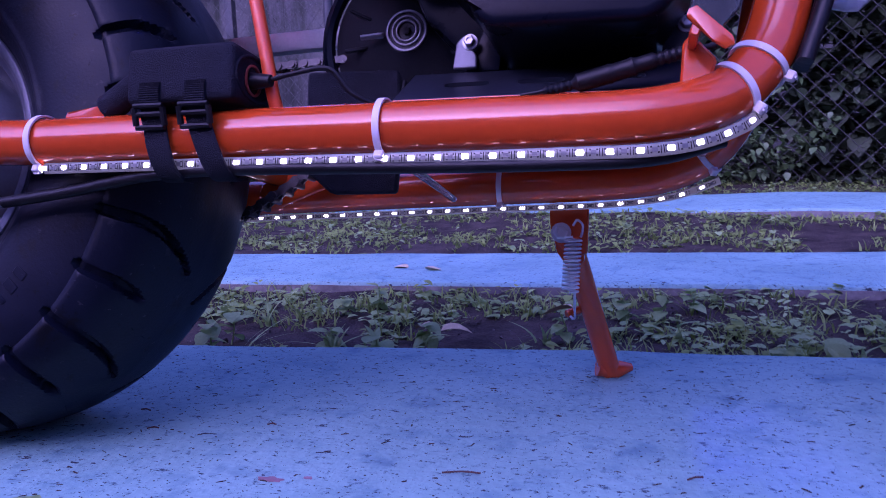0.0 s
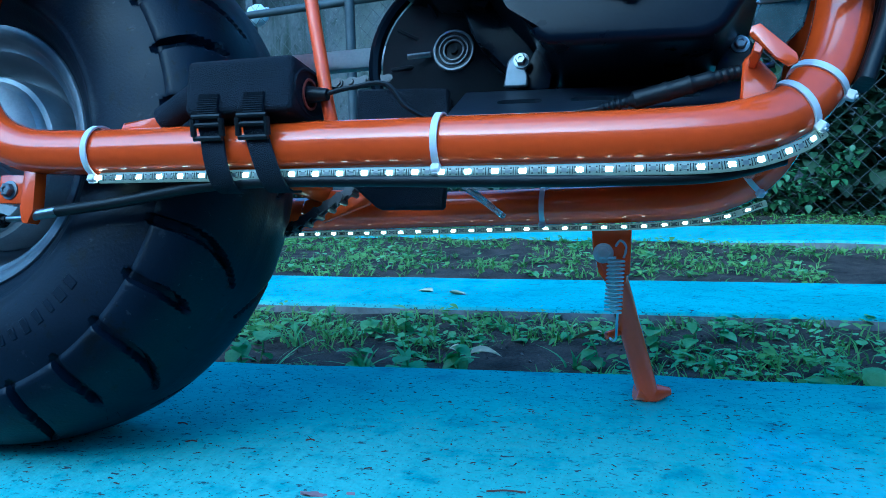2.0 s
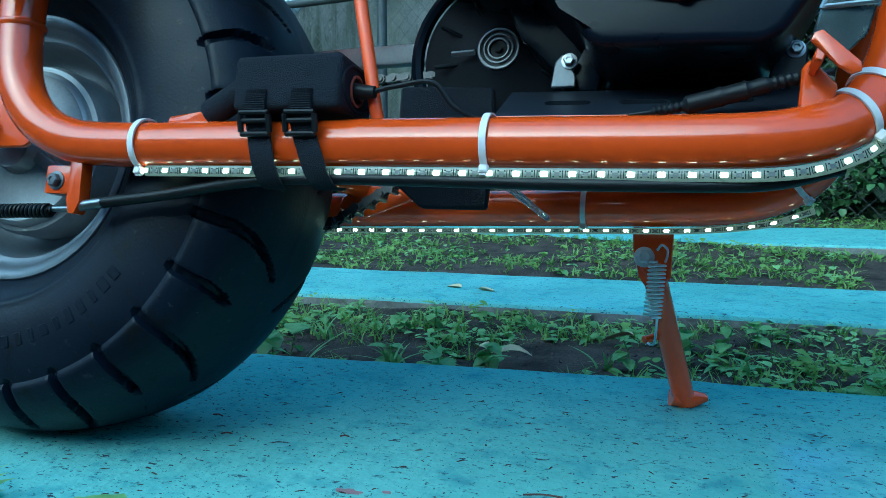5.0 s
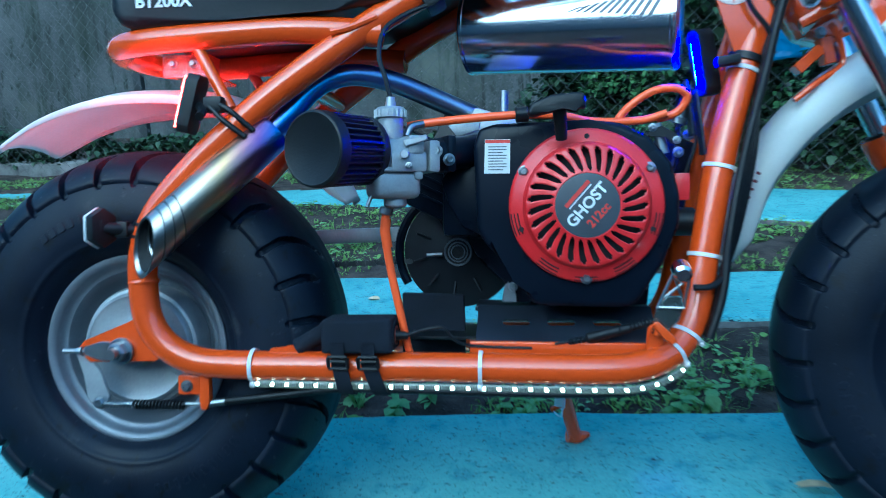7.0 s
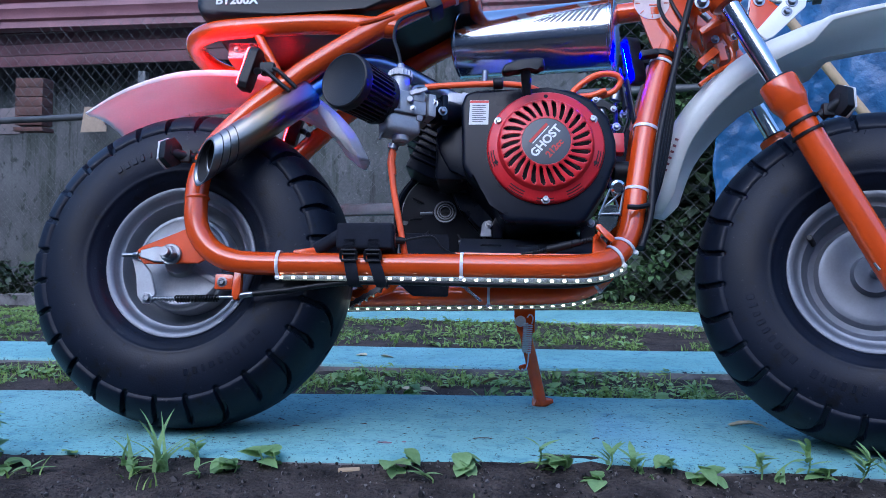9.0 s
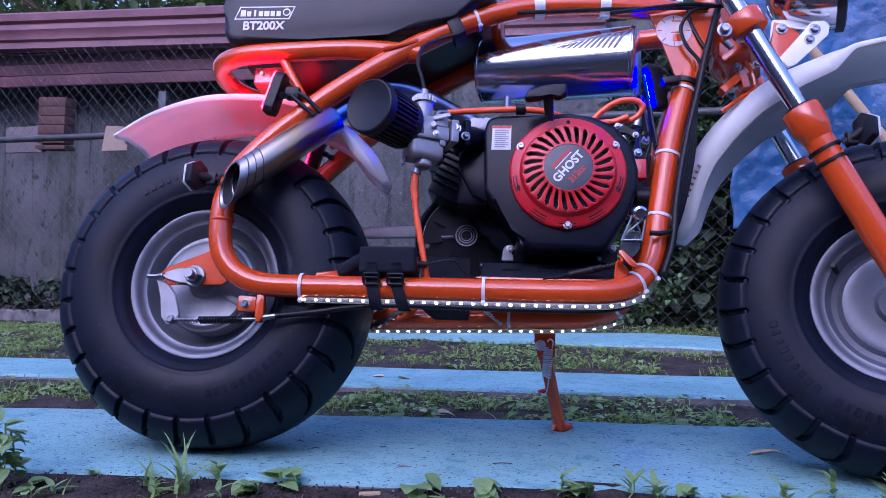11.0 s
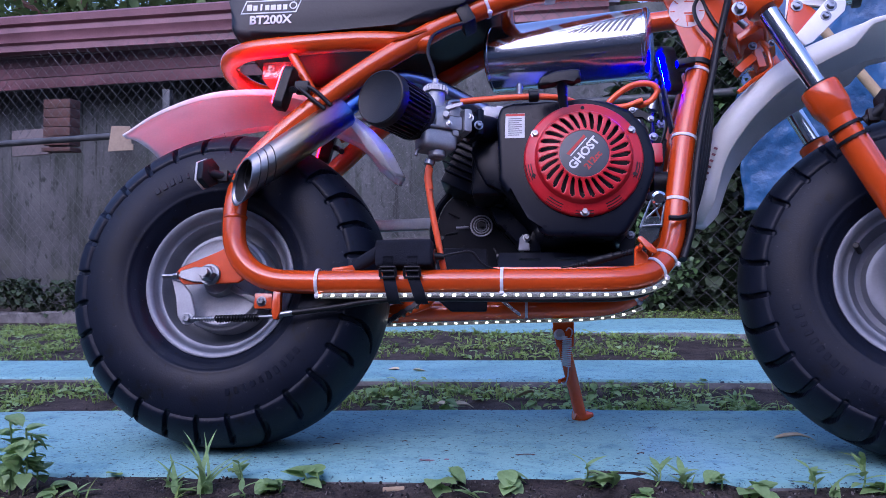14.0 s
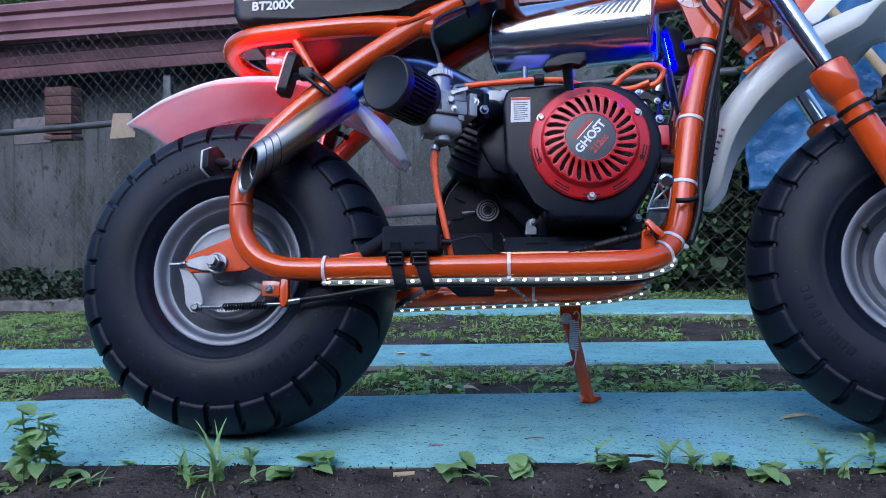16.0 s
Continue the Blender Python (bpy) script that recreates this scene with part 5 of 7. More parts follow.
for k in range(6):
    box((0.0030, 0.0022, 0.0048), Matrix.Translation(steer(-0.0815 + k * 0.0036, -0.0490 - 0.0006 * k, 0.396 + k * 0.0088)) @ Matrix.Rotation(radians(STEER), 4, "Z") @ Matrix.Rotation(radians(-60), 4, "Y"), 0, 1, b)
part("print_bar", b, mat("dark_red_print", (0.16, 0.025, 0.04), 0.5), ff)

# fork
dleg = Vector((-0.203, 0, 0.412)).normalized()
for sgn, foot_ in ((-1, Vector((0.977, -0.118, 0.2376))), (1, Vector((1.044, 0.100, 0.2376)))):
    leg = group_empty("fork_leg", bike)
    part("stanchion", rod(foot_ + dleg * 0.20, foot_ + dleg * 0.56, 0.0135, 24), CHROME, leg, "polished chrome fork tube")
    part("lower_tube", rod(foot_ - dleg * 0.03, foot_ + dleg * 0.262, 0.0195, 24, bevel=0.003), ORANGE, leg)
    m = along(foot_ + dleg * 0.238, foot_ + dleg)
    part("collar", lathe([(0.0195, -0.004), (0.0245, 0.010), (0.0255, 0.014), (0.0262, 0.042), (0.0245, 0.0455), (0.020, 0.046)], 28, m), ORANGE, leg)
    part("seal", lathe([(0.0195, 0.045), (0.019, 0.049), (0.0135, 0.050)], 28, m), PLASTIC, leg, "black rubber seal")
    part("clamp", lathe([(0.0135, -0.015), (0.024, -0.015), (0.026, -0.012), (0.026, 0.012), (0.024, 0.015), (0.0135, 0.015)], 28, along(foot_ + dleg * 0.43, foot_ + dleg)), ORANGE, leg)
c1, c2 = Vector((0.977, -0.118, 0.2376)) + dleg * 0.43, Vector((1.044, 0.100, 0.2376)) + dleg * 0.43
part("triple_clamp", tube([c1, c1.lerp(c2, 0.5), c2], 0.013, 12), ORANGE, bike)
part("clamp_plate", box((0.055, 0.12, 0.012), Matrix.Translation(tuple(c1.lerp(c2, 0.5) + Vector((-0.012, 0, -0.012)))) @ Matrix.Rotation(radians(STEER), 4, "Z") @ Matrix.Rotation(radians(-26), 4, "Y"), 0.003), ORANGE, bike)
part("clamp_ear", rod(tuple(c1 + Vector((-0.034, 0.004, -0.014))), tuple(c1 + Vector((-0.008, 0.0, -0.004))), 0.011, 14, bevel=0.002), ORANGE, bike)
bolt(c1 + Vector((-0.033, -0.008, -0.014)), 0.009, bike, h=0.010)
part("lock_stop", box((0.034, 0.020, 0.012), Matrix.Translation((0.779, -0.045, 0.562)) @ Matrix.Rotation(radians(-42), 4, "Y"), 0.001, 1), ORANGE, bike)
part("lock_stop", box((0.012, 0.020, 0.030), Matrix.Translation((0.800, -0.040, 0.572)) @ Matrix.Rotation(radians(-12), 4, "Y"), 0.001, 1), ORANGE, bike)
part("lock_bracket", tube(smooth_path([(0.765, -0.05, 0.518), (0.790, -0.05, 0.538), (0.810, -0.05, 0.551), (0.815, -0.05, 0.562), (0.810, -0.05, 0.585), (0.802, -0.048, 0.600)], 5), 0.0034, 8), ORANGE, bike)
bolt((0.790, -0.052, 0.590), 0.0055, bike, DARKSTEEL)
bolt((0.818, -0.052, 0.594), 0.0045, bike, DARKSTEEL)
part("stem_plate", slab_outline([(0.770, 0.645), (0.800, 0.628), (0.826, 0.600), (0.812, 0.588), (0.785, 0.596), (0.768, 0.62)], -0.03, 0.03, 0.002, 1), ORANGE, bike)
part("grease_nipple", rod((0.774, -0.05, 0.633), (0.784, -0.05, 0.622), 0.005, 10), ZINC, bike)

# lamp before the head
BRACKETWHITE = mat("white_painted_steel", (0.80, 0.80, 0.80), 0.35, 0, 0.06, 20, coat=0.3)
hl = group_empty("headlamp", bike)
part("bracket", slab_outline([(0.842, 0.590), (0.855, 0.576), (0.866, 0.581), (0.914, 0.628), (0.917, 0.642), (0.910, 0.651), (0.893, 0.650)], -0.078, -0.073, 0.002, 2), BRACKETWHITE, hl, "white painted steel bracket")
part("bracket", slab_outline([(0.832, 0.598), (0.846, 0.583), (0.888, 0.626), (0.870, 0.642), (0.851, 0.652), (0.842, 0.655)], -0.068, -0.064, 0.002, 2), ORANGE, hl)
part("bracket", slab_outline([(0.836, 0.625), (0.842, 0.664), (0.925, 0.662), (0.922, 0.640), (0.875, 0.648), (0.850, 0.655)], -0.060, -0.056, 0.002, 1), BRACKETWHITE, hl)
bolt((0.8945, -0.078, 0.636), 0.0075, hl)
bolt((0.8865, -0.078, 0.620), 0.0065, hl)
bolt((0.8515, -0.068, 0.643), 0.0075, hl)
part("shell", lathe([(0.0, 0), (0.030, 0.003), (0.048, 0.014), (0.060, 0.036), (0.064, 0.062), (0.064, 0.105), (0.0, 0.108)], 48, along((0.842, -0.035, 0.722), (0.950, -0.069, 0.714))), CHROME, hl, "chrome headlamp shell")
part("lamp_rim", lathe([(0.064, 0.098), (0.068, 0.099), (0.068, 0.110), (0.062, 0.112)], 48, along((0.842, -0.035, 0.722), (0.950, -0.069, 0.714))), PLASTIC, hl, "black lamp rim")


# ---- engine and its fittings ----
eng = group_empty("engine", bike)
eng["label"] = "black small petrol engine with a red recoil cover"
sh = [(0.422, 0.489), (0.416, 0.47), (0.420, 0.378), (0.430, 0.362), (0.466, 0.325), (0.476, 0.302), (0.486, 0.295), (0.582, 0.294), (0.594, 0.300), (0.621, 0.343), (0.637, 0.385), (0.637, 0.415), (0.628, 0.450), (0.606, 0.478), (0.575, 0.493), (0.54, 0.497), (0.44, 0.4945)]
part("shroud", slab_outline(sh, -0.092, 0.02, 0.007, 3), BLACK, eng, "black painted fan shroud")
part("crankcase", slab_outline([(0.40, 0.46), (0.385, 0.40), (0.41, 0.345), (0.45, 0.305), (0.60, 0.302), (0.625, 0.36), (0.62, 0.46), (0.55, 0.485)], 0.018, 0.15, 0.008, 2), BLACK, eng)
part("cylinder", box((0.11, 0.10, 0.13), pose(0.40, 0.055, 0.445, 0, 25, 0), 0.006), BLACK, eng)
for k in range(7):
    part("cooling_fin", box((0.125, 0.115, 0.003), pose(0.388 - k * 0.004, 0.055, 0.40 + k * 0.014, 0, 25, 0), 0.0008, 1), BLACK, eng)
part("cylinder_head", box((0.06, 0.11, 0.07), pose(0.43, 0.03, 0.480, 0, 18, 0), 0.006), CAST, eng, "cast alloy cylinder head")
part("head_bracket", slab_outline([(0.384, 0.497), (0.396, 0.509), (0.422, 0.506), (0.42, 0.492), (0.395, 0.484)], -0.05, -0.044, 0.002, 2), CAST, eng)
part("engine_foot", slab_outline([(0.452, 0.290), (0.470, 0.330), (0.482, 0.322), (0.478, 0.290)], -0.016, 0.012, 0.003, 2), BLACK, eng)
bolt((0.4577, -0.0235, 0.3095), 0.0050, eng, h=0.006)
part("engine_base", box((0.118, 0.08, 0.026), Matrix.Translation((0.537, 0.052, 0.292)), 0.003), BLACK, eng)
part("engine_tab", slab_outline([(0.4445, 0.291), (0.447, 0.310), (0.4525, 0.316), (0.4555, 0.308), (0.4625, 0.300), (0.4625, 0.291)], -0.0225, -0.018, 0.001, 1), SILVER, eng, "grey cast mounting tab")
part("engine_tab", slab_outline([(0.590, 0.288), (0.596, 0.318), (0.606, 0.321), (0.615, 0.313), (0.613, 0.290)], -0.026, -0.018, 0.001, 1), BLACK, eng)
bolt((0.6072, -0.026, 0.3118), 0.0052, eng, h=0.006)
part("side_case", box((0.05, 0.08, 0.10), Matrix.Translation((0.402, -0.01, 0.42)), 0.008), BLACK, eng)
part("lower_shroud", slab_outline([(0.376, 0.435), (0.395, 0.46), (0.425, 0.46), (0.425, 0.37), (0.40, 0.382), (0.384, 0.41)], -0.06, 0.01, 0.005, 2), BLACK, eng)


def recoil():
    """Red cover: a domed disc with a ring of slanted slots cut through."""
    n = 27
    seg = n * 8
    prof = [(0.0330, 0.0255), (0.0342, 0.0272), (0.0362, 0.0272), (0.0385, 0.0258), (0.050, 0.0250), (0.0600, 0.0232), (0.0632, 0.0222), (0.0648, 0.0205), (0.0662, 0.0150), (0.0678, 0.0118), (0.0790, 0.0072), (0.0812, 0.0060), (0.0828, 0.0030), (0.0832, -0.012)]
    bm_ = bmesh.new()
    rings = []
    for r, h in prof:
        tw = 0.5 * (r - 0.04) / 0.02 * 2 * math.pi / n
        rings.append([bm_.verts.new((r * math.cos(2 * math.pi * k / seg + tw), -h, r * math.sin(2 * math.pi * k / seg + tw))) for k in range(seg)])
    for j in range(len(rings) - 1):
        for k in range(seg):
            kk = k % 8
            if j in (3, 4) and kk in (2, 3, 4, 5) or j == 2 and kk in (3, 4) or j == 5 and kk in (3, 4):
                continue
            bm_.faces.new((rings[j][k], rings[j][(k + 1) % seg], rings[j + 1][(k + 1) % seg], rings[j + 1][k]))
    for v in bm_.verts:
        v.co += Vector((0.5375, -0.094, 0.4045))
    ob = part("recoil_cover", bm_, RED, eng, "red slotted recoil cover")
    md = ob.modifiers.new("thickness", "SOLIDIFY")
    md.thickness, md.offset = 0.002, -1
    # black disc draws the dark interior seen through the slots
    part("slot_shade", lathe([(0, 0), (0.066, 0)], 40, Matrix.Translation((0.5375, -0.105, 0.4045)) @ FACE), DARK, ob)
    part("hub_plate", lathe([(0, 0.0270), (0.031, 0.0270), (0.0340, 0.0264), (0.0340, 0.022)], 56, Matrix.Translation((0.5375, -0.094, 0.4045)) @ FACE), BADGE, ob, "grey round badge with print")
    rot = Matrix.Translation((0.5375, -0.1212, 0.4045)) @ Matrix.Rotation(radians(-49), 4, "Y") @ FACE
    lettering("print", "GHOST", 0.0165, rot @ Matrix.Translation((0.0, 0.0005, 0)), TEXTWHITE, ob, bold=0.0005)
    lettering("print", "212cc", 0.0125, rot @ Matrix.Translation((0.0, -0.0155, 0)), INKRED, ob, bold=0.0004)
    bb = box((0.036, 0.0040, 0.0004), rot @ Matrix.Translation((0.002, 0.0160, 0)), 0, 1)
    part("logo_bar", bb, INKRED, ob)
    bb = box((0.034, 0.0013, 0.0004), rot @ Matrix.Translation((0.002, 0.0118, 0)), 0, 1)
    part("logo_bar", bb, TEXTWHITE, ob)
    for x, z in ((0.4712, 0.4415), (0.5378, 0.3265), (0.6035, 0.4440)):
        bolt((x, -0.1005, z), 0.0056, ob, h=0.006)
    for a in (200, 340, 90):
        # black stubs draw the shade in three holes
        part("hole_shade", rod((0.5375 + 0.0735 * math.cos(radians(a)), -0.1046, 0.4045 + 0.0735 * math.sin(radians(a))), (0.5375 + 0.0735 * math.cos(radians(a)), -0.102, 0.4045 + 0.0735 * math.sin(radians(a))), 0.0028, 12), DARK, ob)
    # dark arcs drawn as the shade in the louvres round the rim
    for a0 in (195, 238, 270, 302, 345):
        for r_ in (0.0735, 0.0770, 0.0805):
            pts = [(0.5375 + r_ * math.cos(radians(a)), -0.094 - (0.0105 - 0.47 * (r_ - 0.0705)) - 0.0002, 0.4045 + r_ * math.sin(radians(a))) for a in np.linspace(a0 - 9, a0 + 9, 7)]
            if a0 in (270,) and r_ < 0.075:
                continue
            part("louvre_shade", tube(pts, 0.0009, 6), DARK, ob)
    return ob


recoil()
part("warning_label", slab_outline([(0.428, 0.440), (0.456, 0.440), (0.4565, 0.477), (0.429, 0.477)], -0.0926, -0.0921, 0, 1), PAPER, eng, "white warning label with small print")
b = slab_outline([(0.4292, 0.473), (0.4562, 0.473), (0.4563, 0.4765), (0.4293, 0.4765)], -0.093, -0.0926, 0, 1)
part("label_band", b, INKRED, eng)
b = bmesh.new()
for k in range(9):
    box((0.020 - 0.004 * (k % 3 == 2), 0.0003, 0.0011), Matrix.Translation((0.4425 - 0.002 * (k % 3 == 2), -0.0928, 0.469 - k * 0.0031)), 0, 1, b)
part("label_lines", b, INK, eng)

ph = group_empty("pull_handle", eng)
part("grip", slab_outline([(0.4745, 0.4985), (0.4790, 0.5085), (0.4990, 0.5165), (0.5240, 0.5190), (0.5330, 0.5175), (0.5345, 0.5020), (0.5240, 0.5035), (0.5110, 0.5025), (0.4960, 0.4990), (0.4850, 0.4955), (0.4775, 0.4950)], -0.146, -0.130, 0.004, 3), PLASTIC, ph, "black plastic starter grip")
part("stem", rod((0.5075, -0.133, 0.506), (0.5105, -0.118, 0.474), 0.0075, 14, r2=0.0062), PLASTIC, ph)

# clutch and chain
cl = group_empty("clutch", bike)
cl["label"] = "dark grey clutch disc with bearing hub"
M = Matrix.Translation((0.386, 0.050, 0.347)) @ FACE
part("disc", lathe([(0.018, 0.002), (0.03, -0.004), (0.062, -0.016), (0.073, -0.022), (0.0745, -0.03), (0.0, -0.032)], 56, M), GREYPLASTIC, cl)
part("bearing", lathe([(0.0, 0.0015), (0.0072, 0.0015), (0.0085, 0.003), (0.0185, 0.003), (0.0190, -0.01)], 40, M), PLASTIC, cl, "dark bearing in the hub")
for r_, w_ in ((0.0168, 0.0012), (0.0122, 0.0008), (0.0086, 0.0008)):
    part("bearing_ring", lathe([(r_ - w_, 0.0028), (r_ - w_ * 0.7, 0.0048), (r_ + w_ * 0.7, 0.0048), (r_ + w_, 0.0028)], 40, M), DARKSTEEL, cl, "worn steel ring")
part("hub", rod((0.386, 0.0450, 0.347), (0.386, 0.0495, 0.347), 0.0034, 6), DARK, cl)
for k in range(10):
    a = radians(k * 36 + 12)
    part("rib", box((0.040, 0.004, 0.0035), Matrix.Translation((0.386 + 0.040 * math.cos(a), 0.059, 0.347 + 0.040 * math.sin(a))) @ Matrix.Rotation(-a, 4, "Y") @ Matrix.Rotation(radians(-16), 4, "Z"), 0.001, 1), GREYPLASTIC, cl)
part("clutch_cover", tube([(0.386 + 0.080 * math.cos(radians(a)), 0.07, 0.347 + 0.080 * math.sin(radians(a))) for a in range(60, 215, 8)], 0.006, 8), BLACK, cl)
part("peg", rod((0.346, 0.045, 0.343), (0.366, 0.045, 0.344), 0.0025, 8), ZINC, cl)
part("chain_guard", box((0.24, 0.012, 0.020), pose(0.205, 0.112, 0.365, 0, -2, 0), 0.003), CAST, bike, "pale alloy chain guard")


def chain(path, parent):
    p = smooth_path(path, 12)
    run, nxt, k = 0.0, 0.0, 0
    b = bmesh.new()
    for a, c in zip(p, p[1:]):
        seg = (c - a).length
        while nxt <= run + seg:
            q = a.lerp(c, (nxt - run) / seg)
            t = (c - a).normalized()
            ang = -math.atan2(t.z, t.x)
            w_ = 0.006 if k % 2 else 0.004
            for s in (-1, 1):
                m_ = Matrix.Translation(q + Vector((0.0, s * w_, 0))) @ Matrix.Rotation(ang, 4, "Y")
                ring = [(cx + 0.0046 * math.cos(radians(a_)), 0.0046 * math.sin(radians(a_))) for cx, a0 in ((0.00635, -70), (-0.00635, 110)) for a_ in (a0, a0 + 35, a0 + 70, a0 + 105, a0 + 140)]
                ring = ring[:5] + [(0.0, 0.0028)] + ring[5:] + [(0.0, -0.0028)]
                lo, hi = [b.verts.new(m_ @ Vector((px, -0.0008, pz))) for px, pz in ring], [b.verts.new(m_ @ Vector((px, 0.0008, pz))) for px, pz in ring]
                b.faces.new(lo)
                b.faces.new(hi[::-1])
                for e_ in range(len(ring)):
                    b.faces.new((lo[e_], lo[(e_ + 1) % len(ring)], hi[(e_ + 1) % len(ring)], hi[e_]))
            rod(q + Vector((0.00635, -0.0085, 0)), q + Vector((0.00635, 0.0085, 0)), 0.0028, 8, b)
            nxt += 0.0127
            k += 1
        run += seg
    return part("chain", b, mat("chain_steel", (0.075, 0.075, 0.08), 0.36, 0.8, 0.3, 80), parent, "dark oily roller chain")


chain([(0.10, 0.075, 0.325), (0.20, 0.075, 0.328), (0.33, 0.075, 0.334)], bike)
chain([(0.12, 0.068, 0.175), (0.22, 0.066, 0.192), (0.262, 0.066, 0.212), (0.30, 0.066, 0.238), (0.34, 0.066, 0.275)], bike)
part("chain_tensioner", slab_outline([(0.255, 0.205), (0.30, 0.222), (0.31, 0.235), (0.262, 0.236), (0.235, 0.226), (0.232, 0.214)], 0.088, 0.093, 0.001, 1), ORANGE, bike)

# mounting plate, black guards
def slotted_plate(x0, x1, y0, y1, h, slots, m):
    """A flat plate with a row of round-ended slots (cx, cy, length, width) through it."""
    b = bmesh.new()
    cuts = [x0] + [(p[0] + q[0]) / 2 for p, q in zip(slots, slots[1:])] + [x1]
    for (cx, cy, ln_, wd), xa, xb in zip(slots, cuts, cuts[1:]):
        inner = []
        for k in range(24):
            a = 2 * math.pi * (k + 0.5) / 24
            inner.append((cx + math.copysign((ln_ - wd) / 2, math.cos(a)) + wd / 2 * math.cos(a), cy + wd / 2 * math.sin(a)))
        up = [(xb, y0 + (y1 - y0) * k / 5) for k in range(6)]
        across = [(xb + (xa - xb) * (k + 1) / 7, y1) for k in range(6)]
        down = [(xa, y) for _, y in reversed(up)]
        back = [(x, y0) for x, _ in reversed(across)]
        outer = up[3:] + across + down + back + up[:3]
        rings = [[b.verts.new(m @ Vector((x, y, z))) for x, y in ring] for ring in (outer, inner) for z in (h / 2, -h / 2)]
        for k in range(24):
            n = (k + 1) % 24
            for lo, hi in ((0, 2), (2, 3), (3, 1), (1, 0)):
                if (lo, hi) == (1, 0) and outer[k][0] == outer[n][0] and outer[k][0] not in (x0, x1):
                    continue
                b.faces.new((rings[lo][k], rings[lo][n], rings[hi][n], rings[hi][k]))
    bmesh.ops.remove_doubles(b, verts=b.verts, dist=1e-6)
    bmesh.ops.recalc_face_normals(b, faces=b.faces)
    return b


b = box((0.205, 0.072, 0.006), Matrix.Translation((0.515, 0.014, 0.283)), 0.002)
part("mount_plate", b, PLATEBLACK, bike)
PM = Matrix.Translation((0.517, -0.052, 0.268)) @ Matrix.Rotation(radians(32), 4, "X")
part("mount_plate", slotted_plate(-0.10, 0.10, -0.029, 0.034, 0.003, [(x, 0.004, 0.032, 0.0105) for x in (-0.055, -0.004, 0.048)], PM), PLATEBLACK, bike, "black painted mounting plate with slots")
part("mount_rail", box((0.20, 0.018, 0.014), Matrix.Translation((0.51, -0.075, 0.247)), 0.003), ORANGE, bike)
part("mount_rail", box((0.20, 0.018, 0.014), Matrix.Translation((0.51, 0.075, 0.247)), 0.003), ORANGE, bike)
part("guard_flap", slab_outline([(0.322, 0.300), (0.398, 0.298), (0.400, 0.245), (0.398, 0.203), (0.345, 0.203), (0.322, 0.222)], -0.006, 0.002, 0.002, 1), NYLON, bike, "black fabric flap beside the chain")
part("clear_tube", tube(smooth_path([(0.41, -0.05, 0.222), (0.43, -0.03, 0.208), (0.447, -0.02, 0.196), (0.438, -0.02, 0.203), (0.42, -0.04, 0.218)], 6), 0.0022, 8), CLEAR, bike, "clear plastic drain tube")

# exhaust
MUFA, MUFB = Vector((0.066, -0.152, 0.362)), Vector((0.190, -0.085, 0.492))
ex = group_empty("exhaust", bike)
ex["label"] = "heat-tinted steel exhaust with a slash-cut tip"
m = along(MUFA, MUFB)
ln_ = (MUFB - MUFA).length
r0 = 0.0235
b = lathe([(r0 - 0.0018, 0.05), (r0 - 0.0018, -0.02), (r0, -0.02), (r0, 0.018), (r0 - 0.005, 0.0183), (r0 - 0.005, 0.0198), (r0, 0.020), (r0, 0.034), (r0 - 0.005, 0.0343), (r0 - 0.005, 0.0358), (r0, 0.036), (r0, 0.05), (r0 - 0.005, 0.0503), (r0 - 0.005, 0.0518), (r0, 0.052), (r0, ln_ - 0.004), (r0 - 0.002, ln_), (0.012, ln_)], 44)
# the tip is cut upright, square to the bike
axis = (MUFB - MUFA).normalized()
cutn = Vector((-0.62, -0.78, 0.0)).normalized()
# black liner and bands colour in the shade of the hollow tip and its grooves
liner = lathe([(r0 - 0.0026, 0.052), (r0 - 0.0026, 0.03), (r0 - 0.0026, -0.012)], 44)
slots = [lathe([(r0 - 0.0010, h0 + 0.0002), (r0 - 0.0010, h0 + 0.0016)], 44) for h0 in (0.0182, 0.0342, 0.0502)]
for bm_ in (b, liner, *slots):
    for v in bm_.verts:
        if v.co.z < 0.054:
            h = v.co.z
            q = m @ Vector((v.co.x, v.co.y, 0))
            cut = cutn.dot(MUFA - q) / cutn.dot(axis)
            v.co.z = cut * (1 - 0.45 * max(0, h) / 0.053) + max(0, h) * 0.9 + (0.004 if bm_ is liner and h < 0 else 0)
    bmesh.ops.transform(bm_, matrix=m, verts=bm_.verts)
part("muffler", b, STEELHEAT, ex)
part("muffler_shade_liner", liner, DARK, ex, "black liner drawn as the unlit inside of the tip")
for band in slots:
    part("muffler_slot_shade", band, DARK, ex, "black band drawn as shade in a groove of the tip")
# black disc closes the bore with painted darkness
part("muffler_inside_shade", rod(MUFA.lerp(MUFB, 0.30), MUFA.lerp(MUFB, 0.33), r0 - 0.002, 30), DARK, ex)
part("pipe", tube(smooth_path([tuple(MUFB - (MUFB - MUFA).normalized() * 0.01), (0.208, -0.077, 0.512), (0.228, -0.068, 0.537), (0.252, -0.058, 0.553), (0.282, -0.046, 0.558), (0.32, -0.028, 0.551), (0.37, -0.004, 0.532), (0.41, 0.01, 0.515)], 8), 0.0125, 22), STEELHEAT, ex)

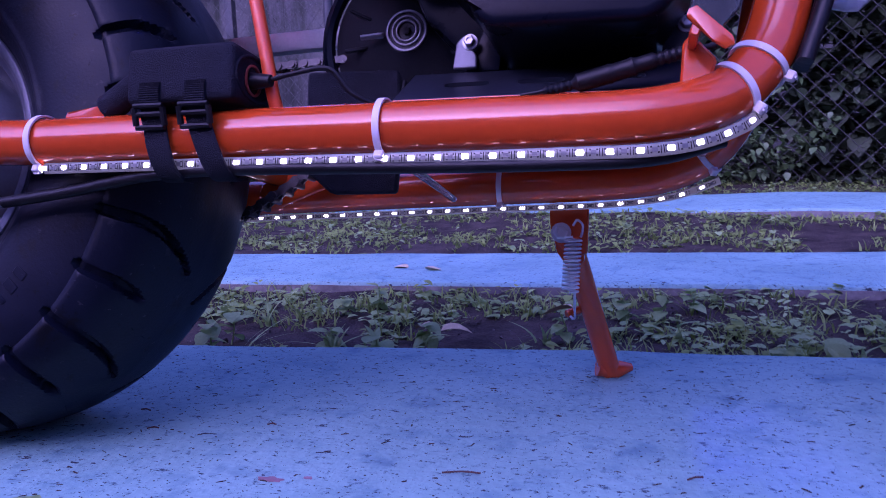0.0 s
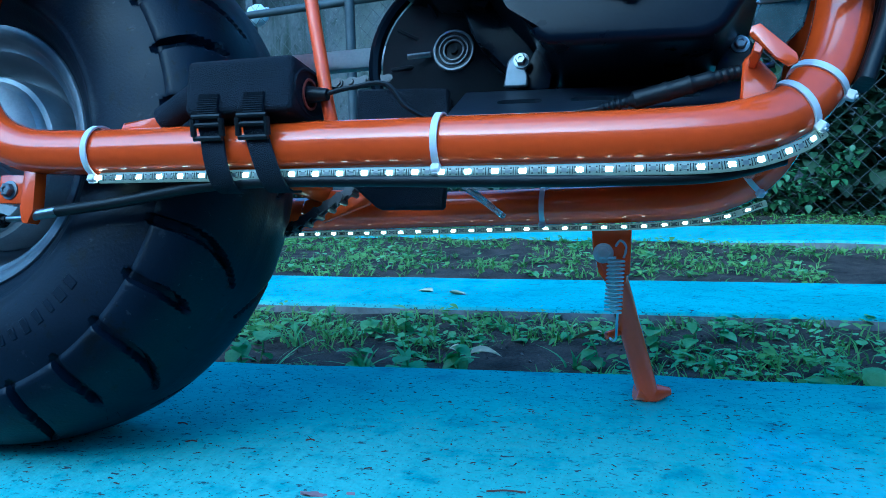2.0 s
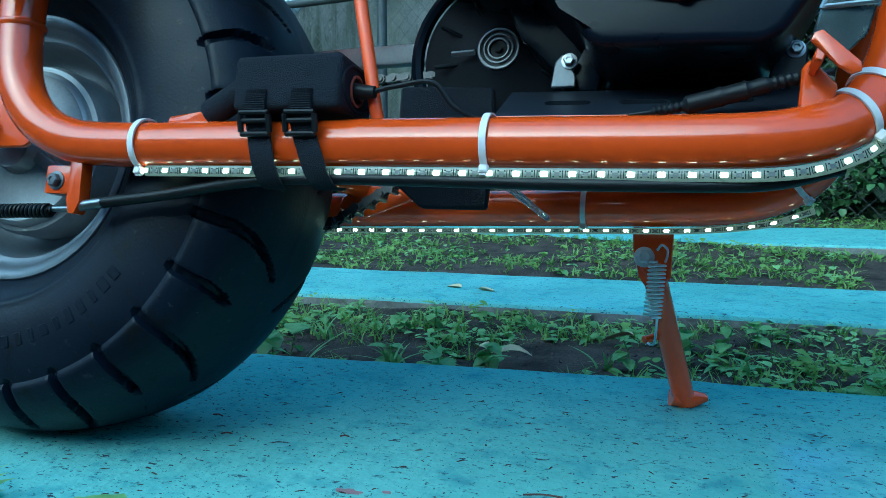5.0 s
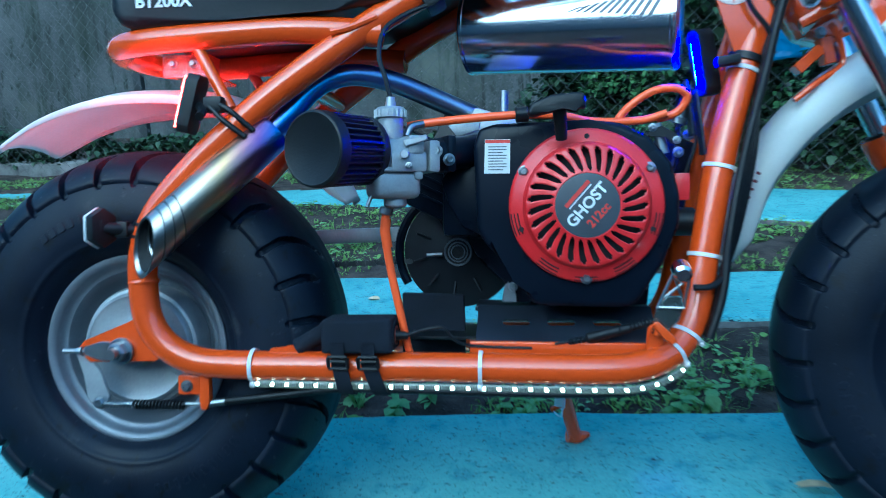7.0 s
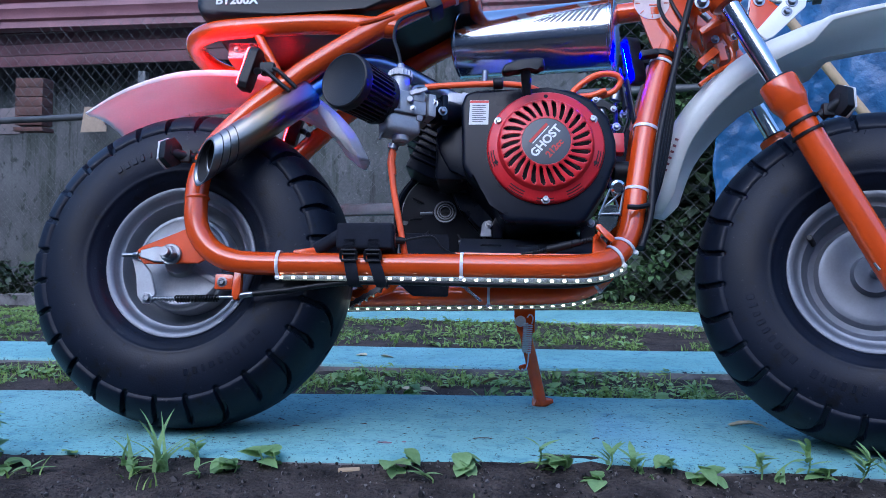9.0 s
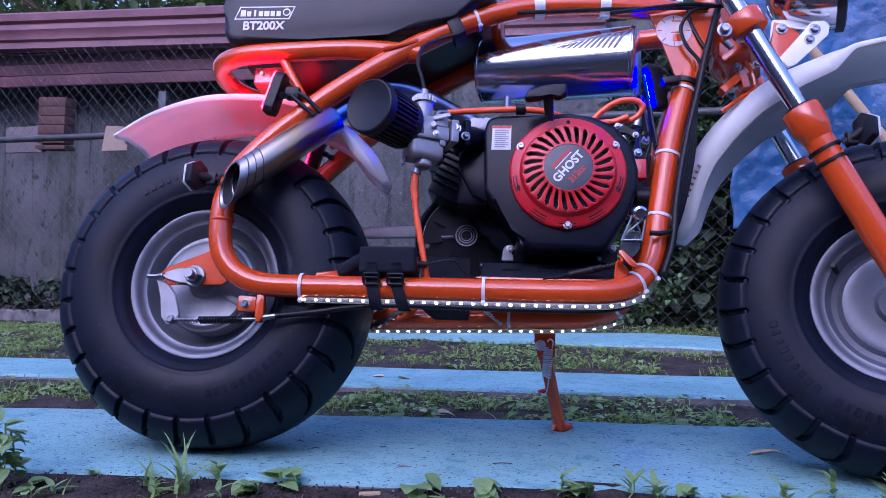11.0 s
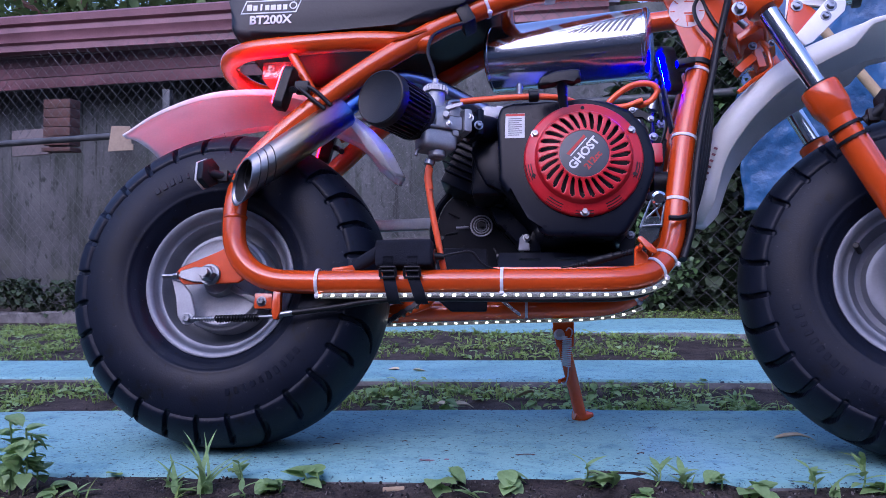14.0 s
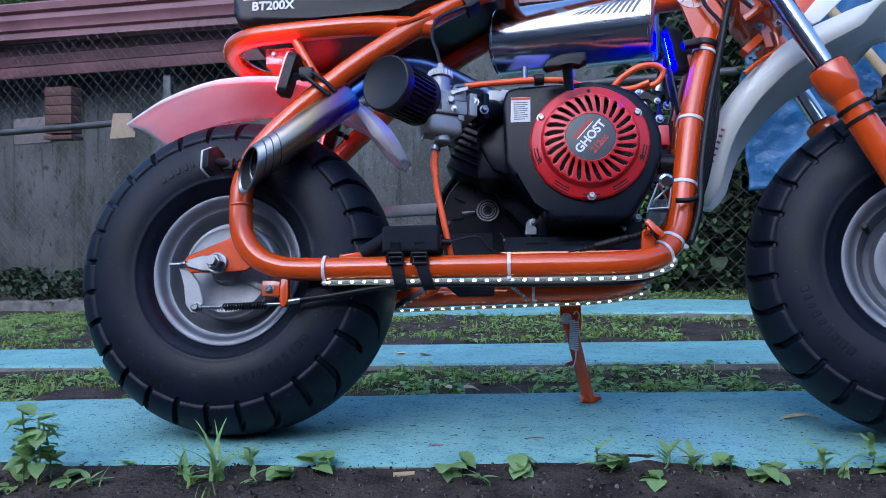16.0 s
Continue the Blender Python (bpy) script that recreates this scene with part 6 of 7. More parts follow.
# filter and carburettor
FA, FB = Vector((0.266, -0.200, 0.461)), Vector((0.302, -0.126, 0.464))
af = group_empty("air_filter", bike)
af["label"] = "black cone air filter with pleats"
m, ln_ = along(FA, FB), (FB - FA).length
part("cap", lathe([(0, 0.0008), (0.034, 0.0008), (0.0355, 0), (0.0375, 0.001), (0.0385, 0.004), (0.0385, 0.014), (0.0365, 0.015)], 56, m), PLASTIC, af, "black rubber end cap")
b = bmesh.new()
rings = []
for h, rr in ((0.013, 0.0352), (ln_ - 0.010, 0.0335)):
    rings.append([b.verts.new(m @ Vector(((rr + (0.0028 if k % 4 in (0, 1) else -0.002)) * math.cos(2 * math.pi * k / 136), (rr + (0.0028 if k % 4 in (0, 1) else -0.002)) * math.sin(2 * math.pi * k / 136), h))) for k in range(136)])
for k in range(136):
    b.faces.new((rings[0][k], rings[0][(k + 1) % 136], rings[1][(k + 1) % 136], rings[1][k]))
part("pleats", b, PLASTIC, af)
part("neck_ring", lathe([(0.035, ln_ - 0.012), (0.0368, ln_ - 0.010), (0.0368, ln_ - 0.002), (0.032, ln_ + 0.001), (0.02, ln_ + 0.003)], 48, m), PLASTIC, af)
part("clamp", lathe([(0.0215, ln_), (0.0225, ln_), (0.0225, ln_ + 0.008), (0.0215, ln_ + 0.008)], 40, m, closed=True), ZINC, af)

cb = group_empty("carburettor", bike)
cb["label"] = "cast alloy carburettor"
part("throat", rod((0.308, -0.131, 0.462), (0.352, -0.108, 0.460), 0.020, 28, bevel=0.002), CAST, cb)
part("slide_housing", rod((0.330, -0.120, 0.445), (0.330, -0.120, 0.502), 0.0135, 24, bevel=0.002), CAST, cb)
b = bmesh.new()
lathe([(0.0, 0.0), (0.0165, 0.0), (0.0165, 0.008), (0.014, 0.011), (0.006, 0.012), (0.0045, 0.022), (0.0, 0.022)], 32, Matrix.Translation((0.330, -0.120, 0.499)), b)
for k in range(20):
    a = 2 * math.pi * k / 20
    box((0.002, 0.002, 0.008), Matrix.Translation((0.330 + 0.0168 * math.cos(a), -0.120 + 0.0168 * math.sin(a), 0.503)), 0, 1, b)
part("slide_cap", b, CAST, cb)
CM = pose(0.331, -0.114, 0.428, 0, 0, 28)
part("float_bowl", box((0.052, 0.042, 0.030), CM, 0.010, 4), CAST, cb)
b = box((0.058, 0.048, 0.005), pose(0.331, -0.114, 0.4435, 0, 0, 28), 0.0015, 1)
box((0.010, 0.012, 0.014), pose(0.309, -0.133, 0.440, 0, 0, 28), 0.003, 2, b)
box((0.010, 0.012, 0.014), pose(0.358, -0.119, 0.440, 0, 0, 28), 0.003, 2, b)
part("bowl_flange", b, CAST, cb)
part("bowl_foot", rod((0.333, -0.114, 0.404), (0.333, -0.114, 0.416), 0.0125, 20, bevel=0.002), CAST, cb)
part("flange", box((0.012, 0.05, 0.034), pose(0.366, -0.098, 0.458, 0, 0, 28), 0.003), CAST, cb)
part("body_block", box((0.04, 0.03, 0.022), pose(0.345, -0.118, 0.452, 0, 0, 28), 0.004), CAST, cb)
part("drain_plug", rod((0.333, -0.112, 0.402), (0.333, -0.112, 0.413), 0.0075, 8, bevel=0.001), ZINC, cb)
part("hose_clip", rod((0.321, -0.108, 0.396), (0.323, -0.108, 0.404), 0.0075, 16, bevel=0.001), ZINC, cb)
for p in ((0.352, -0.136, 0.447), (0.312, -0.134, 0.443), (0.355, -0.126, 0.468)):
    bolt(p, 0.0035, cb, h=0.004)
part("idle_screw", rod((0.348, -0.142, 0.459), (0.348, -0.128, 0.459), 0.0045, 12, bevel=0.0006), CAST, cb)
part("intake_pipe", tube(smooth_path([(0.362, -0.10, 0.459), (0.39, -0.08, 0.463), (0.42, -0.04, 0.47)], 6), 0.0185, 20), BLACK, cb, "black intake manifold")
bolt((0.378, -0.112, 0.464), 0.006, cb, h=0.008)
part("side_lug", box((0.018, 0.016, 0.020), pose(0.356, -0.122, 0.470, 0, 0, 28), 0.004, 2), CAST, cb)
part("side_lug", box((0.014, 0.012, 0.026), pose(0.316, -0.138, 0.452, 0, 0, 28), 0.004, 2), CAST, cb)
part("fuel_elbow", tube(smooth_path([(0.346, -0.112, 0.480), (0.350, -0.108, 0.490), (0.362, -0.100, 0.4945)], 5), 0.0042, 10), ZINC, cb)
part("air_screw", rod((0.322, -0.150, 0.455), (0.326, -0.138, 0.456), 0.0038, 12, bevel=0.0006), ZINC, cb)
part("overflow_nipple", tube(smooth_path([(0.318, -0.120, 0.418), (0.309, -0.124, 0.415), (0.305, -0.126, 0.405)], 4), 0.0022, 8), ZINC, cb)
part("manifold_flange", box((0.010, 0.046, 0.040), pose(0.384, -0.084, 0.462, 0, 0, 28), 0.004, 2), BLACK, cb)
bolt((0.391, -0.106, 0.455), 0.0058, cb, h=0.008, axis=(0.3, -0.9, 0))
part("choke_lever", slab_outline([(0.345, 0.474), (0.37, 0.480), (0.372, 0.474), (0.348, 0.467)], -0.135, -0.132, 0.001, 1), CAST, cb)

# cables and hoses
part("throttle_cable", tube(smooth_path([(0.330, -0.120, 0.519), (0.325, -0.119, 0.54), (0.317, -0.115, 0.567), (0.322, -0.108, 0.595), (0.342, -0.100, 0.612), (0.37, -0.095, 0.624)], 7), 0.0026, 8), PLASTIC, bike, "black throttle cable")
p, d = path_at(0.367, 0.645)
part("cable_clamp", box((0.022, 0.044, 0.048), Matrix.Translation(p) @ Matrix.Rotation(radians(-28), 4, "Y"), 0.006), PLASTIC, bike, "black rubber cable clamp")
part("fuel_hose", tube(smooth_path([(0.322, -0.108, 0.398), (0.320, -0.106, 0.38), (0.325, -0.103, 0.338), (0.336, -0.100, 0.285), (0.342, -0.098, 0.255), (0.346, -0.09, 0.235)], 7), 0.0046, 12), HOSE, bike, "bright orange fuel hose")
part("hose_sleeve", tube([(0.3215, -0.107, 0.392), (0.3200, -0.106, 0.378), (0.3225, -0.1045, 0.36)], 0.0057, 12), HOSE, bike)
part("fuel_hose", tube(smooth_path([(0.345, -0.100, 0.492), (0.372, -0.098, 0.496), (0.42, -0.094, 0.5005), (0.47, -0.09, 0.5035), (0.51, -0.083, 0.5025), (0.55, -0.06, 0.498), (0.60, -0.055, 0.499), (0.628, -0.06, 0.506)], 7), 0.0046, 12), HOSE, bike, "bright orange fuel hose")
part("fuel_hose", tube(smooth_path([(0.565, -0.05, 0.485), (0.585, -0.055, 0.512), (0.612, -0.058, 0.530), (0.637, -0.058, 0.533), (0.650, -0.056, 0.524), (0.640, -0.052, 0.508), (0.618, -0.05, 0.50)], 7), 0.0046, 12), HOSE, bike, "bright orange fuel hose")
part("hose_clamp", rod((0.462, -0.092, 0.503), (0.476, -0.091, 0.504), 0.0085, 18, bevel=0.001), PLASTIC, bike)
part("fuel_tap", rod((0.449, -0.075, 0.508), (0.449, -0.07, 0.532), 0.0048, 12), DARKSTEEL, bike)
part("spark_lead", rod((0.625, -0.05, 0.462), (0.618, -0.052, 0.496), 0.0075, 14, r2=0.005), ZINC, bike)
part("switch_box", box((0.016, 0.02, 0.03), Matrix.Translation((0.645, -0.05, 0.425)), 0.002), RED, bike, "small red engine switch")
part("switch_body", rod((0.638, -0.04, 0.386), (0.662, -0.04, 0.386), 0.016, 20, bevel=0.002), PLASTIC, bike)
for k, off in enumerate((0.0, 0.009, -0.009, 0.018)):
    part("wiring", tube(smooth_path([(0.772, -0.05 + off, 0.715), (0.757, -0.056 + off, 0.66), (0.739, -0.062 + off, 0.595), (0.729, -0.063 + off, 0.55), (0.7125 + off * 0.55, -0.066 + off, 0.462), (0.695 + off * 0.5, -0.074 + off, 0.375), (0.6825, -0.08 + off, 0.31), (0.668, -0.09 + off * 0.5, 0.262)], 7), 0.0047, 10), PLASTIC, bike, "black cable along the down tube")
part("wiring", tube(smooth_path([(0.688, -0.078, 0.347), (0.684, -0.085, 0.328), (0.668, -0.097, 0.318), (0.65, -0.10, 0.317)], 6), 0.0036, 8), PLASTIC, bike)
part("wiring", tube(smooth_path([(0.718, -0.055, 0.70), (0.722, -0.056, 0.665), (0.733, -0.058, 0.635), (0.745, -0.06, 0.612)], 6), 0.0028, 8), PLASTIC, bike)
part("wiring", tube(smooth_path([(0.46, -0.085, 0.664), (0.56, -0.078, 0.672), (0.66, -0.07, 0.678), (0.75, -0.06, 0.684)], 6), 0.003, 8), PLASTIC, bike)

part("wiring", tube(smooth_path([(0.776, -0.075, 0.682), (0.728, -0.072, 0.674), (0.712, -0.070, 0.660), (0.706, -0.068, 0.642), (0.714, -0.068, 0.616), (0.731, -0.068, 0.592), (0.738, -0.066, 0.566)], 7), 0.0028, 8), PLASTIC, bike)
part("wiring", tube(smooth_path([(0.60, -0.082, 0.664), (0.678, -0.078, 0.676), (0.720, -0.076, 0.681), (0.768, -0.072, 0.680), (0.80, -0.06, 0.70)], 7), 0.0034, 8), PLASTIC, bike)
p, d = path_at(0.714, 0.562)
part("cable_strap", lathe([(TR, -0.004), (TR + 0.003, -0.004), (TR + 0.003, 0.004), (TR, 0.004)], 28, along(p, p + d), closed=True), PLASTIC, bike, "black rubber cable strap")
part("connector", box((0.026, 0.016, 0.010), pose(0.690, -0.066, 0.560, 0, -8, 0), 0.002), PLASTIC, bike, "black plastic connector")
part("spark_plug", lathe([(0.0, 0.0), (0.0055, 0.0), (0.0055, 0.004), (0.004, 0.005), (0.004, 0.016), (0.0065, 0.017), (0.0065, 0.026), (0.009, 0.027), (0.009, 0.034), (0.0, 0.036)], 12, along((0.652, -0.05, 0.528), (0.640, -0.045, 0.49))), ZINC, bike, "bright steel spark plug")
part("plug_lead", tube(smooth_path([(0.652, -0.05, 0.527), (0.650, -0.03, 0.535), (0.648, -0.01, 0.52), (0.648, -0.005, 0.47), (0.640, -0.01, 0.44)], 6), 0.0034, 8), PLASTIC, bike, "black ignition lead")
part("throttle_arm", slab_outline([(0.606, 0.486), (0.622, 0.492), (0.640, 0.482), (0.642, 0.472), (0.636, 0.470), (0.626, 0.480), (0.608, 0.480)], -0.062, -0.059, 0.0006, 1), PLASTIC, bike, "black steel throttle arm")
bolt((0.612, -0.062, 0.490), 0.004, bike, h=0.005)
bolt((0.638, -0.062, 0.476), 0.004, bike, h=0.005)

# polished canister under the backbone
cn = group_empty("canister", bike)
cn["label"] = "polished steel canister under the top tube"
cr = 0.053
M2 = along((0.404, 0.030, 0.622), (0.648, -0.032, 0.611))
part("shell", lathe([(0.0, 0), (cr - 0.003, 0), (cr, 0.002), (cr, 0.249), (cr - 0.003, 0.2512), (0.0, 0.2512)], 72, M2), MIRROR, cn)
part("seam", lathe([(cr, 0.002), (cr + 0.0012, 0.003), (cr + 0.0012, 0.006), (cr, 0.007)], 72, M2), MIRROR, cn)
part("seam", lathe([(cr, 0.243), (cr + 0.0012, 0.244), (cr + 0.0012, 0.247), (cr, 0.248)], 72, M2), MIRROR, cn)
PRINT = mat("grey_print", (0.16, 0.165, 0.18), 0.5, 0.0, 0.15, 80)
CA, CB = Vector((0.404, 0.030, 0.622)), Vector((0.648, -0.032, 0.611))
CX = (CB - CA).normalized()
CU = (Vector((0, -1, 0)) + CX * CX.y).normalized()
CV = CU.cross(CX) if CU.cross(CX).z > 0 else CX.cross(CU)
for k in range(11):
    b = bmesh.new()
    grid = []
    for i in range(5):
        ph = radians(4 - k * 0.8 + (6 + k * 2.6) * i / 4)
        for j in range(2):
            t_ = (0.130 + k * 0.0090 + 0.005 * j + 0.016 * i / 4) / 0.252
            grid.append(b.verts.new(CA.lerp(CB, t_) + (math.cos(ph) * CU + math.sin(ph) * CV) * (cr + 0.0006)))
    for i in range(4):
        b.faces.new((grid[2 * i], grid[2 * i + 1], grid[2 * i + 3], grid[2 * i + 2]))
    part("printed_stripe", b, PRINT, cn)
for x in (0.493, 0.594):
    part("hanger_band", lathe([(0.0175, -0.008), (0.0185, -0.008), (0.0185, 0.008), (0.0175, 0.008)], 28, along(path_at(x, 0.687)[0], path_at(x, 0.687)[0] + path_at(x, 0.687)[1]), closed=True), mat("band_white", (0.75, 0.75, 0.76), 0.4, 0.2), cn)

# battery pouch with straps
bp_ = group_empty("battery_pouch", bike)
bp_["label"] = "black fabric battery pouch strapped to the tube"
part("pouch", box((0.078, 0.052, 0.037), pose(0.292, -0.106, 0.2650, 0, -1, 0), 0.005, 3), NYLON, bp_)
part("end_piping", tube([(0.3312, -0.106 + 0.0225 * math.cos(radians(a)), 0.2655 + 0.0145 * math.sin(radians(a))) for a in range(0, 361, 20)], 0.0012, 6, caps=False), NYLON, bp_)
part("port_ring", lathe([(0.009, 0), (0.0105, 0.001), (0.0105, 0.002), (0.009, 0.002)], 24, along((0.3308, -0.108, 0.264), (0.34, -0.108, 0.264)), closed=True), mat("red_brown_ring", (0.25, 0.06, 0.04), 0.4), bp_)
part("plug", rod((0.330, -0.108, 0.264), (0.345, -0.108, 0.2635), 0.006, 14, r2=0.004), PLASTIC, bp_)
part("lead", tube(smooth_path([(0.342, -0.108, 0.2635), (0.358, -0.104, 0.2685), (0.382, -0.10, 0.2715), (0.397, -0.095, 0.256), (0.42, -0.085, 0.249), (0.48, -0.085, 0.2475)], 7), 0.0017, 8), PLASTIC, bp_, "thin black lead")
for x, sl in ((0.272, 0.006), (0.305, 0.010)):
    path = [(x, -0.1318, 0.2590), (x, -0.1330, 0.256), (x, -0.1332, 0.250), (x + 0.0003, -0.1318, 0.243), (x + 0.001, -0.1275, 0.232), (x + sl * 0.6, -0.1265, 0.218), (x + sl, -0.1215, 0.205), (x + sl * 1.2, -0.112, 0.1985), (x + sl * 1.2, -0.098, 0.2005)]
    pp = smooth_path(path, 9)
    b = bmesh.new()
    rows = []
    for i, q in enumerate(pp):
        t = (pp[min(i + 1, len(pp) - 1)] - pp[max(0, i - 1)]).normalized()
        nrm = t.cross(Vector((1, 0, 0))).normalized()
        w_ = 0.0072 if q.z > 0.240 else 0.0084
        fat = 0.0008 + (0.0007 * (i % 2) if q.z > 0.241 else 0.0)
        rows.append([b.verts.new(q + Vector((s * w_, 0, 0)) + nrm * o * fat) for s, o in ((-1, -1), (1, -1), (1, 1), (-1, 1))])
    for a_, c_ in zip(rows, rows[1:]):
        for k in range(4):
            b.faces.new((a_[k], a_[(k + 1) % 4], c_[(k + 1) % 4], c_[k]))
    b.faces.new(rows[0])
    b.faces.new(rows[-1])
    strap = part("strap", b, NYLON, bp_, "black webbing strap")
    b = bmesh.new()
    for dx in (-0.0105, 0.0105):
        rod((x + dx, -0.1305, 0.2315), (x + dx, -0.1340, 0.2425), 0.0021, 8, b)
    for zz, yy in ((0.2437, -0.1342), (0.2303, -0.1302), (0.2385, -0.1325)):
        rod((x - 0.0105, yy, zz), (x + 0.0105, yy, zz), 0.0018, 8, b)
    part("buckle", b, PLASTIC, strap, "black plastic buckle")
part("sleeve", tube(smooth_path([(0.221, -0.108, 0.250), (0.236, -0.110, 0.258), (0.256, -0.112, 0.270)], 5), 0.0095, 14), NYLON, bp_)

# plug lying behind the lower tube
plug_path = smooth_path([(0.505, -0.084, 0.2525), (0.530, -0.083, 0.2565), (0.560, -0.082, 0.2640), (0.592, -0.081, 0.2725), (0.622, -0.076, 0.2800)], 16)
part("inline_plug", tube(plug_path, 0.004, 14, radii=[0.0016] * 10 + [0.0028 + 0.0009 * (k % 2) for k in range(12)] + [0.0058] * 10 + [0.0064] + [0.0056] * 6 + [0.0062] + [0.0050] * 6 + [0.0036 + 0.0010 * (k % 2) for k in range(12)] + [0.0020] * 7), PLASTIC, bike, "black inline plug with lead")
part("tray", box((0.11, 0.10, 0.004), Matrix.Translation((0.39, 0.0, 0.252)), 0.001, 1), PLASTIC, bike)

# steel latch on its orange bracket
lt = group_empty("latch", bike)
lt["label"] = "bright steel clip latch on an orange bracket"
part("bracket", slab_outline([(0.600, 0.243), (0.611, 0.243), (0.618, 0.254), (0.621, 0.263), (0.607, 0.279), (0.602, 0.274)], -0.104, -0.099, 0.0015, 1), ORANGE, lt)
LQ = [(0.604, 0.284), (0.609, 0.277), (0.622, 0.275), (0.631, 0.284), (0.635, 0.300), (0.632, 0.312), (0.618, 0.312), (0.608, 0.300)]
part("clip_plate", slab_outline(LQ, -0.126, -0.123, 0.0012, 1, Matrix.Translation((0.62, -0.1245, 0.295)) @ Matrix.Rotation(radians(12), 4, "X") @ Matrix.Translation((-0.62, 0.1245, -0.295))), LATCHSTEEL, lt)
b = bmesh.new()
for p, q in (((0.608, 0.298), (0.6225, 0.333)), ((0.6345, 0.298), (0.6400, 0.333)), ((0.615, 0.309), (0.6395, 0.330)), ((0.633, 0.309), (0.6240, 0.332)), ((0.608, 0.299), (0.6345, 0.299))):
    rod((p[0], -0.1265, p[1]), (q[0], -0.131, q[1]), 0.0016, 8, b)
part("clip_wire", b, ZINC, lt)
part("roller", rod((0.6318, -0.139, 0.333), (0.6318, -0.119, 0.341), 0.0098, 28, bevel=0.003), CHROME, lt, "chrome end cap")
part("catch", slab_outline([(0.6025, 0.2795), (0.6040, 0.2840), (0.6085, 0.2855), (0.627, 0.2675), (0.628, 0.2625), (0.6225, 0.2605), (0.6165, 0.2655)], -0.131, -0.127, 0.0018, 2), ORANGE, lt)
part("catch_fold", slab_outline([(0.604, 0.270), (0.609, 0.268), (0.612, 0.276), (0.607, 0.279)], -0.129, -0.099, 0.001, 1), ORANGE, lt)


# light pods and reflectors
def pod(name, c, size, yaw, tilt, glowmat, label, lens):
    root = group_empty(name, bike)
    root["label"] = label
    m_ = Matrix.Translation(c) @ Matrix.Rotation(radians(tilt), 4, "Y") @ Matrix.Rotation(radians(yaw), 4, "Z")
    sx_, sy_, sz_ = size
    prof = [(-sx_ / 2, -sz_ / 2 + 0.008), (-sx_ / 2 + 0.004, -sz_ / 2), (sx_ / 2 - 0.004, -sz_ / 2), (sx_ / 2, -sz_ / 2 + 0.008), (sx_ / 2, sz_ / 2 - 0.008), (sx_ / 2 - 0.004, sz_ / 2), (-sx_ / 2 + 0.004, sz_ / 2), (-sx_ / 2, sz_ / 2 - 0.008)]
    part("housing", slab_outline(prof, -sy_ / 2, sy_ / 2, 0.002, 2, m_), PLASTIC, root)
    part("lit_lens", box((sx_ * lens, 0.004, sz_ * (0.72 if lens < 0.5 else 0.88)), m_ @ Matrix.Translation((0, -sy_ / 2, 0)), 0.001, 1), glowmat, root)
    part("rubber_strap", tube(smooth_path([tuple(m_ @ Vector((0, sy_ / 2, 0))), tuple(m_ @ Vector((0.012, sy_ / 2 + 0.012, -0.004))), tuple(m_ @ Vector((0.03, sy_ / 2 + 0.02, -0.012)))], 5), 0.005, 8), PLASTIC, root)
    if lens < 0.5:
        part("led_row", box((sx_ * 0.10, 0.0012, sz_ * 0.66), m_ @ Matrix.Translation((0, -sy_ / 2 - 0.0022, 0)), 0.0004, 1), BLUECORE, root, "white-blue lit row")
    return root


pod("blue_light_pod", (0.672, -0.034, 0.564), (0.022, 0.022, 0.074), -62, -9, BLUEGLOW, "black light pod glowing blue", 0.22)
for c_, h_ in (((0.653, -0.046, 0.512), 0.062), ((0.664, -0.050, 0.496), 0.072)):
    part("pod_bracket", box((0.0035, 0.022, h_), Matrix.Translation(c_) @ Matrix.Rotation(radians(-8), 4, "Y"), 0.0012, 1), PLATEBLACK, bike, "thin steel bracket lit blue")
# black plate added so the gap beside the engine reads dark
part("dark_fill_plate", slab_outline([(0.612, 0.455), (0.640, 0.380), (0.662, 0.378), (0.668, 0.430), (0.676, 0.480), (0.652, 0.490), (0.630, 0.486)], 0.030, 0.036, 0.002, 1), BLACK, bike, "black plate added to fill the dark gap beside the engine")
part("pod_lead", tube(smooth_path([(0.668, -0.030, 0.530), (0.660, -0.034, 0.505), (0.664, -0.036, 0.480), (0.658, -0.034, 0.455), (0.650, -0.030, 0.430)], 6), 0.0022, 8), PLASTIC, bike, "black lead")
bolt((0.660, -0.016, 0.486), 0.0060, bike, h=0.006)
bolt((0.648, -0.016, 0.466), 0.0055, bike, h=0.006)
pod("red_light_pod", (0.104, -0.108, 0.520), (0.026, 0.016, 0.066), -94, 14, REDGLOW, "black marker light glowing red towards the rear", 0.90)
pod("red_light_pod", (0.112, 0.112, 0.512), (0.026, 0.020, 0.066), -80, 14, REDGLOW, "black marker light glowing red towards the rear", 0.90)
part("pod_strap", tube(smooth_path([(0.128, -0.118, 0.516), (0.145, -0.122, 0.50), (0.168, -0.117, 0.482)], 5), 0.0032, 8), PLASTIC, bike)
part("pod_strap", tube(smooth_path([(0.128, -0.112, 0.522), (0.150, -0.120, 0.512), (0.176, -0.113, 0.489)], 5), 0.0032, 8), PLASTIC, bike)
part("pod_mount", box((0.022, 0.016, 0.018), Matrix.Translation((0.132, -0.113, 0.518)), 0.004), PLASTIC, bike)
tl = group_empty("plate_holder", bike)
